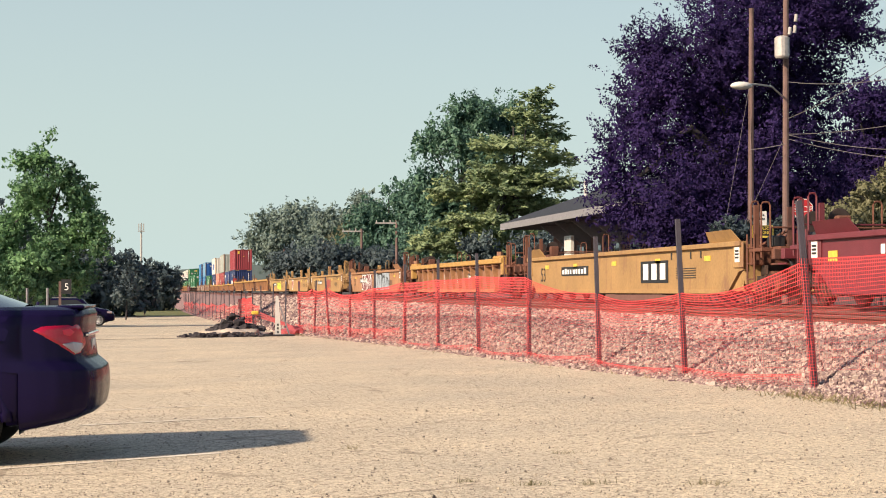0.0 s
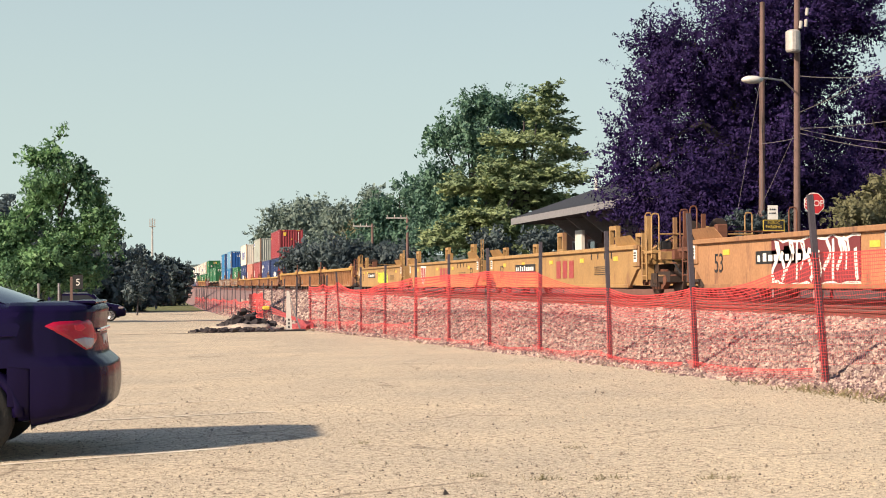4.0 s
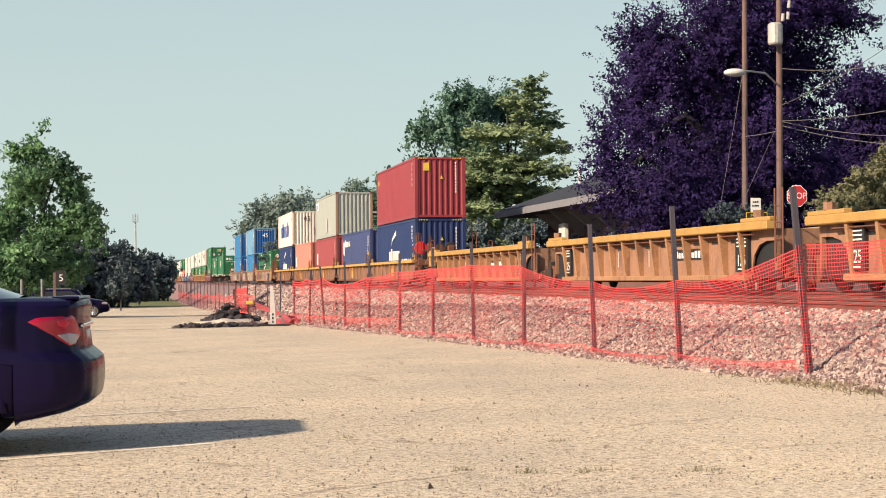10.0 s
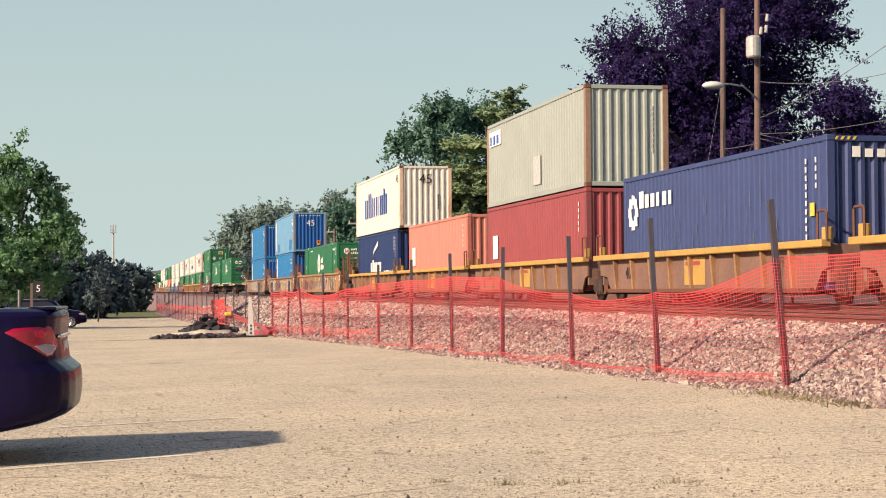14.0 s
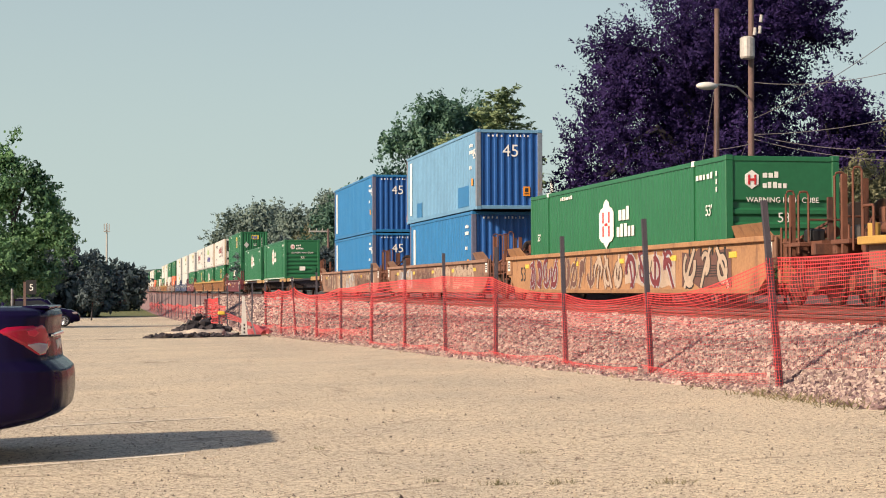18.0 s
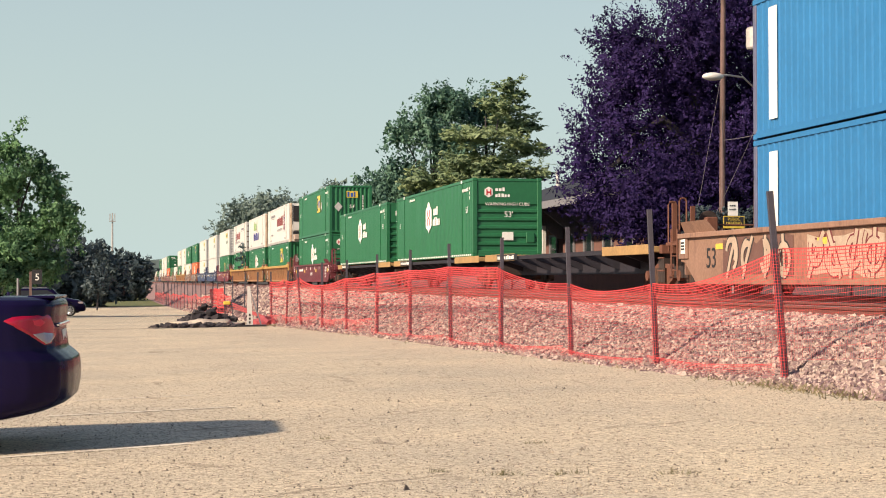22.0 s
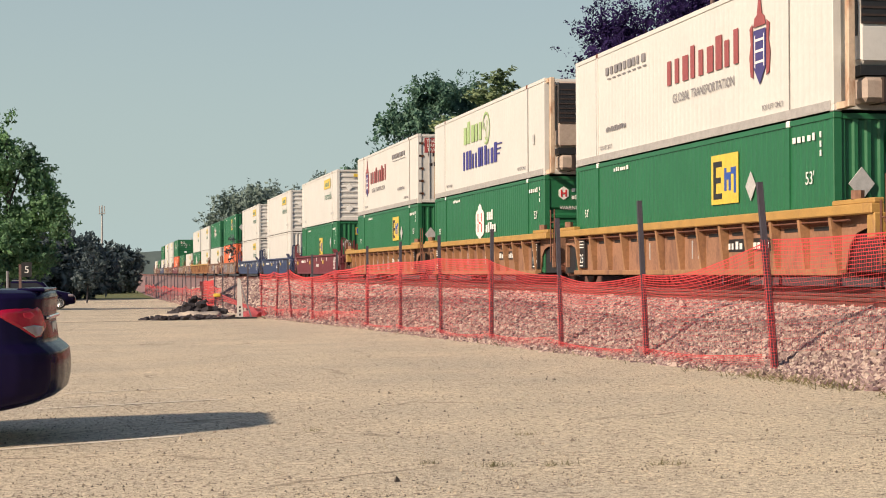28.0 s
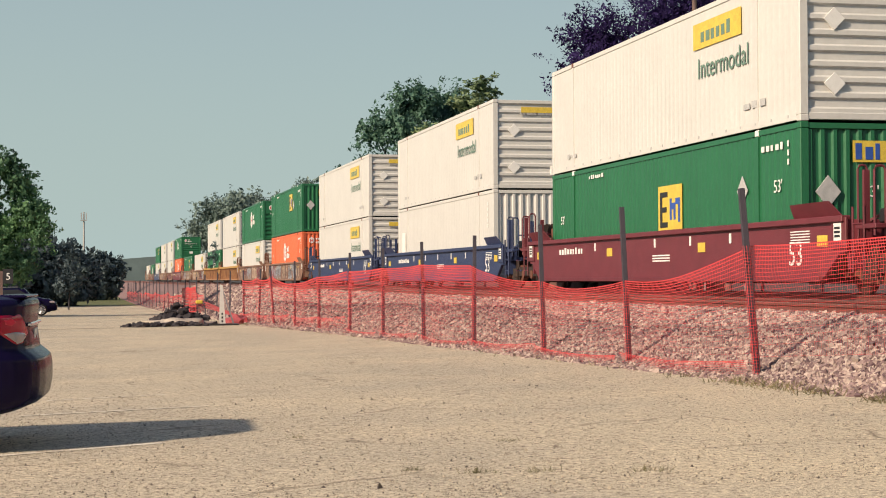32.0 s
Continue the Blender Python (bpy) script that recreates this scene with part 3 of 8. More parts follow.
def end_platform(parent, y, direction, material, extra=1.75, posts=True, tall=2.45):
    """The open end of a well car: end sill, walkway, grab hoops, hand brake, pipes and coupler."""
    a, b = sorted((y, y + direction * extra))
    boxpart("centre_sill", dark_steel, parent, (-0.4, 0.4, a, b, 0.62, 1.05), bevel=0.012)
    boxpart("bolster_beam", material, parent, (-1.35, 1.35, y - 0.12, y + 0.12, 0.85, 1.3), bevel=0.012)
    boxpart("walkway", rust_steel, parent, (-1.25, 1.25, y + direction * (extra - 0.55) - 0.3, y + direction * (extra - 0.55) + 0.3, 1.16, 1.22))
    boxpart("end_beam", material, parent, (-1.45, 1.45, y + direction * (extra - 0.2) - 0.09, y + direction * (extra - 0.2) + 0.09, 0.95, 1.16), bevel=0.01)
    boxpart("corner_step", material, parent, (-1.5, -1.2, y + direction * 0.7 - 0.35, y + direction * 0.7 + 0.35, 1.12, 1.2), bevel=0.01)
    bm = bmesh.new()
    box(bm, -0.14, 0.14, min(y + direction * extra, y + direction * (extra + 0.42)), max(y + direction * extra, y + direction * (extra + 0.42)), 0.72, 1.0)
    bevel_all(bm, 0.04)
    part("coupler", bm, rust_steel, parent)
    if posts:
        for x, dy, top, w in ((-1.34, 0.3, tall, 0.17), (-1.36, 0.95, tall - 0.05, 0.2), (1.3, 0.6, tall, 0.2)):
            grab_hoop(parent, x, y + direction * dy, 1.0, top, w, material)
        for x, dy, top in ((-1.44, 0.62, tall - 0.1), (-0.85, 1.0, tall - 0.15)):
            py = y + direction * dy
            bm = bmesh.new()
            prism(bm, [(x - 0.05, py - 0.035), (x + 0.05, py - 0.035), (x + 0.05, py - 0.02), (x - 0.035, py - 0.02), (x - 0.035, py + 0.02), (x + 0.05, py + 0.02), (x + 0.05, py + 0.035), (x - 0.05, py + 0.035)], "z", 0.95, top)
            part("channel_post", bm, material, parent)
        boxpart("brake_housing", rust_steel, parent, (-0.55, -0.25, y + direction * 1.0 - 0.1, y + direction * 1.0 + 0.1, 1.22, 1.8), bevel=0.03)
        bm = bmesh.new()
        wheel_shape(bm, (-0.4, y + direction * 1.16, 1.72), 0.24, 0.05, axis="y", sides=18)
        part("brake_wheel", bm, dark_steel, parent)
        bm = bmesh.new()
        tube(bm, [(-1.3, y + direction * 1.05, 1.24), (-1.3, y + direction * 1.05, 1.62), (1.25, y + direction * 1.05, 1.62), (1.25, y + direction * 1.05, 1.24)], 0.02, 6)
        part("handrail", bm, material, parent)
        bm = bmesh.new()
        tube(bm, [(-1.28, y + direction * 0.25, 1.22), (-0.7, y + direction * 0.95, 1.66)], 0.03, 6)
        part("brace", bm, material, parent)
    # added dark block: keeps light out below the platform so the void stays dark
    boxpart("crossbearer", dark_steel, parent, (-1.15, 1.15, a + 0.25, b - 0.3, 0.38, 0.66))
    boxpart("brake_valve", black_plate, parent, (-1.2, -0.9, y + direction * 0.75 - 0.18, y + direction * 0.75 + 0.18, 1.2, 1.46), bevel=0.04)
    bm = bmesh.new()
    tube(bm, [(-0.7, y + direction * 0.3, 1.4), (-0.7, y + direction * 0.9, 1.4)], 0.11, 12)
    part("brake_cylinder", bm, rust_steel, parent)
    for x_ in (-1.1, -0.6, 0.5):
        bm = bmesh.new()
        tube(bm, [(x_, y + direction * (extra - 0.2), 0.95), (x_ * 0.9, y + direction * (extra + 0.05), 0.62), (x_ * 0.7, y + direction * (extra + 0.3), 0.5)], 0.03, 6)
        part("air_hose", bm, black_plate, parent)
    for z_ in (0.55, 0.85):
        bm = bmesh.new()
        tube(bm, [(-1.42, y + direction * (extra - 0.35), z_), (-1.42, y + direction * (extra + 0.05), z_)], 0.02, 6)
        part("stirrup", bm, material, parent)
    bm = bmesh.new()
    tube(bm, [(0.35, y + direction * 0.4, 1.35), (0.35, y + direction * 1.1, 1.35)], 0.17, 10)
    part("air_tank", bm, dark_steel, parent)


def guide_frame(parent, y, material, z=1.35):
    """A square hoop that guides containers, standing on the far side wall."""
    for x in (-1.3, 1.3):
        boxpart("guide_hoop", material, parent, (x - 0.06, x + 0.06, y - 0.36, y - 0.26, z, z + 0.62), (x - 0.06, x + 0.06, y + 0.26, y + 0.36, z, z + 0.62),
                (x - 0.06, x + 0.06, y - 0.26, y + 0.26, z + 0.5, z + 0.62), (x - 0.06, x + 0.06, y - 0.26, y + 0.26, z, z + 0.1))


def smooth_well(parent, length, material, extra_marks=()):
    """A well with plain sheet sides: bulkheads, floor beams, side sheets that slant up at the ends, top chord."""
    for s in (-1, 1):
        x0, x1 = sorted((s * 1.5, s * 1.42))
        bm = bmesh.new()
        prism(bm, [(0, 0.75), (0.25, 0.72), (0.95, 0.27), (length - 0.95, 0.27), (length - 0.25, 0.72), (length, 0.75), (length, 1.28), (0, 1.28)], "x", x0, x1)
        part("side_wall", bm, material, parent)
        boxpart("top_chord", material, parent, (s * 1.5 - 0.09, s * 1.5 + 0.09, 0, length, 1.26, 1.37), bevel=0.012)
        boxpart("side_sill", material, parent, (s * 1.46 - 0.08, s * 1.46 + 0.08, 1.0, length - 1.0, 0.235, 0.33), bevel=0.01)
    for y in (0.06, length - 0.06):
        boxpart("bulkhead", material, parent, (-1.42, 1.42, y - 0.05, y + 0.05, 0.45, 1.3))
    for k in range(5):
        y = 1.5 + k * (length - 3) / 4
        boxpart("floor_beam", dark_steel, parent, (-1.42, 1.42, y - 0.15, y + 0.15, 0.2, 0.29))
    for y in (1.15, length - 1.15):
        for side in (-1, 1):
            bm = bmesh.new()
            prism(bm, [(y - 0.95, 1.37), (y + 0.95, 1.37), (y + 0.82, 1.62), (y - 0.75, 1.63)], "x", side * 1.47 - 0.012, side * 1.47 + 0.012)
            for v in bm.verts:
                v.co.x += side * (v.co.z - 1.37) * 0.6
            part("guide_wing", bm, material, parent, "guide plate flared outwards")
    for y, d in ((0.0, 1), (length, -1)):
        a, b = sorted((y - d * 0.06, y + d * 0.5))
        boxpart("end_box", material, parent, (-1.54, -1.49, a, b, 0.8, 1.34), bevel=0.012)
        a, b = sorted((y + d * 0.1, y + d * 0.38))
        placard = boxpart("stencil_plate", white_mark, parent, (-1.547, -1.538, a, b, 0.92, 1.24), label="white stencil plate")
        side_bars("plate_stencil", black_mark, placard, -1.549, [(a + 0.04, b - 0.04, 1.0 + k * 0.07, 1.04 + k * 0.07) for k in range(3)])


def ribbed_well(parent, length, side, chord, rib, front, rear, ribs=13):
    """A well with a heavy top chord and pressed side sheets between outside ribs."""
    for s in (-1, 1):
        x0, x1 = sorted((s * 1.345, s * 1.31))
        bm = bmesh.new()
        arch = [(0.0, 1.06), (0.55, 1.06), (0.95, 0.98), (1.25, 0.76), (1.42, 0.3)]
        prism(bm, arch + [(length - q, z) for q, z in arch[::-1]] + [(length, 1.3), (0, 1.3)], "x", x0, x1)
        part("side_sheet", bm, side, parent)
        boxpart("top_chord", chord, parent, (s * 1.48 - 0.13, s * 1.48 + 0.13, -0.1, length + 0.1, 1.28, 1.46), bevel=0.02)
        boxpart("bottom_chord", rib, parent, (s * 1.42 - 0.1, s * 1.42 + 0.1, 1.4, length - 1.4, 0.24, 0.36), bevel=0.012)
        bm = bmesh.new()
        tube(bm, [(s * 1.5, 0.9, 1.2), (s * 1.5, length - 0.9, 1.2)], 0.02, 5)
        part("brake_pipe", bm, rust_steel, parent)
        for i in range(ribs):
            y = 1.6 + i * (length - 3.2) / (ribs - 1)
            bm = bmesh.new()
            prism(bm, [(s * 1.335, 0.36), (s * 1.45, 0.36), (s * 1.56, 1.28), (s * 1.335, 1.28)], "y", y - 0.055, y + 0.055)
            part("rib", bm, rib, parent)
    # darker band below the chord; thin black strips stand for the pipe's shadow
    for i in range(ribs - 1):
        ya = 1.6 + i * (length - 3.2) / (ribs - 1) + 0.14
        yb = ya + (length - 3.2) / (ribs - 1) - 0.28
        bm = bmesh.new()
        prism(bm, [(-1.34, 1.13), (-1.43, 1.2), (-1.43, 1.285), (-1.34, 1.285)], "y", ya, yb)
        part("gusset", bm, rust_steel, parent)
        boxpart("slot", black_plate, parent, (-1.352, -1.343, ya + 0.08, yb - 0.1, 1.05, 1.12))
    for y in (0.06, length - 0.06):
        boxpart("bulkhead", side, parent, (-1.35, 1.35, y - 0.05, y + 0.05, 0.45, 1.3))
    for y, d, platform in ((0, 1, front), (length, -1, rear)):
        a, b = sorted((y - d * 0.1, y + d * 1.5))
        # black plate behind the arch stands in for the deep shade round the truck
        boxpart("wheel_well", black_plate, parent, (-1.26, -1.22, a, b, 0.3, 1.1), label="black plate standing for the shade over the wheels")
        if platform:
            a, b = sorted((y - d * 0.12, y + d * 0.16))
            boxpart("end_post", chord, parent, (-1.56, -1.3, a, b, 0.86, 1.3), bevel=0.02)
            bm = bmesh.new()
            tube(bm, [(-1.24, y + d * 0.5, 0.68), (-1.14, y + d * 0.5, 0.68)], 0.12, 10)
            part("bearing_cap", bm, yellow_patch, parent, "yellow bearing cap")
        else:
            y_ = y + d * 1.75
            boxpart("end_panel", black_plate, parent, (-1.43, -1.35, y_ - 0.36, y_ + 0.36, 0.42, 1.27), label="black stencil panel")
    for y in (0.7, length - 0.7):
        boxpart("chord_step", chord, parent, (-1.55, -1.36, y - 0.8, y + 0.8, 1.46, 1.55), bevel=0.015)
        bm = bmesh.new()
        tube(bm, [(-1.45, y, 1.55), (-1.45, y, 1.7)], 0.12, 8)
        part("lock_box", bm, side, parent)
    for k in range(5):
        y = 1.5 + k * (length - 3) / 4
        boxpart("floor_beam", dark_steel, parent, (-1.42, 1.42, y - 0.15, y + 0.15, 0.2, 0.29))


def well40(parent, length):
    """A low forty-foot unit: flat yellow side sill on top, weathered ribbed sides below."""
    for s in (-1, 1):
        x0, x1 = sorted((s * 1.38, s * 1.33))
        bm = bmesh.new()
        prism(bm, [(0.2, 0.7), (0.45, 0.65), (0.75, 0.3), (length - 1.1, 0.3), (length - 0.8, 0.65), (length - 0.2, 0.7), (length - 0.2, 1.1), (0.2, 1.1)], "x", x0, x1)
        part("side_sheet", bm, brown_side, parent)
        boxpart("top_sill", sill_yellow, parent, (s * 1.46 - 0.1, s * 1.46 + 0.1, 0.1, length - 0.1, 1.08, 1.22), bevel=0.015, label="bright yellow top sill")
        boxpart("bottom_chord", rust_steel, parent, (s * 1.40 - 0.09, s * 1.40 + 0.09, 0.8, length - 1.15, 0.24, 0.34), bevel=0.012)
        for i in range(9):
            y = 1.7 + i * (length - 3.4) / 8
            bm = bmesh.new()
            prism(bm, [(s * 1.38, 0.34), (s * 1.44, 0.34), (s * 1.5, 1.08), (s * 1.38, 1.08)], "y", y - 0.05, y + 0.05)
            part("rib", bm, yellow_rust, parent)
    for y in (0.3, length - 0.3):
        boxpart("bulkhead", brown_side, parent, (-1.33, 1.33, y - 0.06, y + 0.06, 0.45, 1.15))
        bm = bmesh.new()
        tube(bm, [(-1.44, y - 0.2, 1.2), (-1.44, y - 0.2, 1.7), (-1.44, y - 0.16, 1.75), (-1.44, y + 0.16, 1.75), (-1.44, y + 0.2, 1.7), (-1.44, y + 0.2, 1.2)], 0.025, 6)
        part("grab_hoop", bm, rust_steel, parent)
        for x_ in (-1.335, 1.335):
            boxpart("corner_guide", sill_yellow, parent, (x_ - 0.065, x_ + 0.065, y - 0.12, y + 0.12, 1.22, 1.45), bevel=0.01)
    boxpart("painted_panel", sill_yellow, parent, (-1.394, -1.382, length * 0.445, length * 0.535, 0.42, 1.03), label="yellow painted panel")
    side_bars("logo_stencil", dull_red_mark, parent, -1.396, [(length * 0.465, length * 0.528, 0.86, 0.95)], "dull red logo bar")
    lettering("40", 0.42, black_mark, parent, on_side(-1.39, length * 0.82, 0.72), label="black 40")
    for k in range(4):
        y = 1.5 + k * (length - 3) / 3
        boxpart("floor_beam", dark_steel, parent, (-1.38, 1.38, y - 0.15, y + 0.15, 0.2, 0.29))


def spine_unit(parent, length):
    """A skeleton platform: deep centre beam, outrigger arms, yellow end decks."""
    bm = bmesh.new()
    prism(bm, [(0, 0.85), (1.5, 0.5), (length - 1.5, 0.5), (length, 0.85), (length, 1.1), (0, 1.1)], "x", -0.32, 0.32)
    part("centre_beam", bm, underframe_steel, parent)
    for i in range(9):
        y = 1.6 + i * (length - 3.2) / 8
        bm = bmesh.new()
        prism(bm, [(-1.3, 0.95), (-0.32, 0.62), (0.32, 0.62), (1.3, 0.95), (1.3, 1.08), (-1.3, 1.08)], "y", y - 0.05, y + 0.05)
        part("outrigger", bm, underframe_steel, parent)
    for s in (-1, 1):
        boxpart("side_rail", underframe_steel, parent, (s * 1.28 - 0.05, s * 1.28 + 0.05, 1.2, length - 1.2, 1.0, 1.12))
    for y in (1.9, length - 1.9):
        boxpart("end_deck", yellow, parent, (-1.35, 1.35, y - 1.5, y + 1.5, 1.02, 1.17), bevel=0.015, label="faded tan end deck")
        boxpart("deck_skirt", yellow, parent, (-1.37, -1.33, y - 2.6, y + 1.5, 0.96, 1.2), bevel=0.01)
    boxpart("number_board", black_plate, parent, (-1.385, -1.372, length - 5.0, length - 2.2, 0.98, 1.18))
    side_bars("number_stencil", white_mark, parent, -1.388, word(3, length - 2.35, 1.02, 2.3, 0.13, 10))


def stroke(bm, x, pts, width):
    """A flat painted stroke along (y, z) points on the near side."""
    rails = []
    for i, (y, z) in enumerate(pts):
        (ya, za), (yb, zb) = pts[max(0, i - 1)], pts[min(len(pts) - 1, i + 1)]
        n = max(1e-6, math.hypot(yb - ya, zb - za))
        dy, dz = -(zb - za) / n * width / 2, (yb - ya) / n * width / 2
        rails.append((bm.verts.new((x, y + dy, z + dz)), bm.verts.new((x, y - dy, z - dz))))
    for (a, b), (c, d) in zip(rails, rails[1:]):
        bm.faces.new((a, b, d, c))


def graffiti(parent, x, y0, y1, seed, style):
    """Overlapping loops and slashes in several spray colours, each with an outline: no letters."""
    rnd = random.Random(seed)
    sets = [(tan_spray, brown_spray), (silver_spray, black_mark), (brown_spray, tan_spray), (tan_spray, black_mark), (dark_spray, silver_spray), (tan_spray, dark_spray)]
    if style == "graffiti":
        sets = [(dark_spray, white_mark), (silver_spray, black_mark), (brown_spray, tan_spray)]
    y, k, seg = y1, 0, 0
    while y > y0 + 1.5:
        fill, edge = sets[seg % len(sets)] if style == "graffiti" else sets[rnd.randrange(len(sets))]
        seg += 1
        span = min(rnd.uniform(2.4, 4.2), y - y0)
        n = max(2, int(span / 0.75))
        inner, outer = bmesh.new(), bmesh.new()
        if rnd.random() < 0.6:
            field = bmesh.new()
            top = [(y - span * q / 8, rnd.uniform(1.05, 1.24)) for q in range(9)]
            low = [(y - span * q / 8, rnd.uniform(0.34, 0.5)) for q in range(9)]
            prism(field, low + top[::-1], "x", x - 0.0022, x + 0.003)
            part("spray_field", field, rnd.choice((silver_spray, brown_spray, tan_spray)), parent, "broad field of spray paint")
        for i in range(n):
            cy = y - (i + 0.5) * span / n
            for _ in range(2):
                r, a0, sweep = rnd.uniform(0.2, 0.42), rnd.uniform(0, 6.28), rnd.uniform(2.2, 4.6) * rnd.choice((-1, 1))
                cz = rnd.uniform(0.66, 0.92)
                pts = [(cy + r * 0.9 * math.cos(a0 + sweep * j / 9), min(1.22, max(0.36, cz + r * 0.95 * math.sin(a0 + sweep * j / 9)))) for j in range(10)]
                w = rnd.uniform(0.1, 0.17)
                stroke(outer, x - 0.004 - 0.0004 * (k % 5), pts, w + 0.07)
                stroke(inner, x - 0.008 - 0.0004 * (k % 5), pts, w)
                k += 1
            lean = rnd.uniform(-0.35, 0.35)
            pts = [(cy - lean, 0.36), (cy - lean * 0.2, 0.75), (cy + lean, 1.22)]
            stroke(outer, x - 0.0035, pts, 0.2)
            stroke(inner, x - 0.0075, pts, 0.12)
        tagged(part("spray_outline", outer, edge, parent), kind="stuff")
        tagged(part("spray_paint", inner, fill, parent, "sprayed graffiti loops"), kind="stuff")
        y -= span * rnd.uniform(0.95, 1.2)
    for _ in range(3):
        a = rnd.uniform(y0, y1)
        bm = bmesh.new()
        stroke(bm, x - 0.0105, [(a - j * 0.16, 0.8 + 0.22 * math.sin(j * 2.3 + a)) for j in range(9)], 0.03)
        part("scrawl", bm, black_mark, parent)


def mural(parent, x, y0, y1, fill, edge, seed, pitch):
    """A full-height sprayed field with a ragged rim, crossed by wavy upright strokes: no letters."""
    rnd = random.Random(seed)
    n = 14
    ys = [y1 - (y1 - y0) * k / n for k in range(n + 1)]
    low, top = [rnd.uniform(0.30, 0.42) for _ in ys], [rnd.uniform(1.14, 1.25) for _ in ys]
    for grow, mat_, name, lift in ((0.06, edge, "spray_outline", 0.003), (0.0, fill, "spray_field", 0.006)):
        bm = bmesh.new()
        prism(bm, [(y, z - grow) for y, z in zip(ys, low)] + [(y, z + grow * 0.8) for y, z in zip(ys[::-1], top[::-1])], "x", x - lift, x + 0.003)
        part(name, bm, mat_, parent, "broad field of spray paint" if not grow else "")
    y, k = y1 - pitch * 0.6, 0
    while y > y0 + pitch * 0.4:
        lean, bow, w = rnd.uniform(-0.2, 0.2), rnd.uniform(-0.14, 0.14), rnd.uniform(0.07, 0.13)
        pts = [(y + lean * (q / 8 - 0.5) + bow * math.sin(q * 0.9), 0.4 + 0.78 * q / 8) for q in range(9)]
        if rnd.random() < 0.5:
            pts = pts[:7] if rnd.random() < 0.5 else pts[2:]
        if rnd.random() < 0.45:
            pts = pts + [(pts[-1][0] - pitch * 0.5, pts[-1][1] - 0.03), (pts[-1][0] - pitch * 0.7, pts[-1][1] - 0.25)]
        bm = bmesh.new()
        stroke(bm, x - 0.009 - 0.0005 * (k % 4), pts, w)
        part("spray_stroke", bm, edge, parent)
        y -= pitch * rnd.uniform(0.75, 1.25)
        k += 1


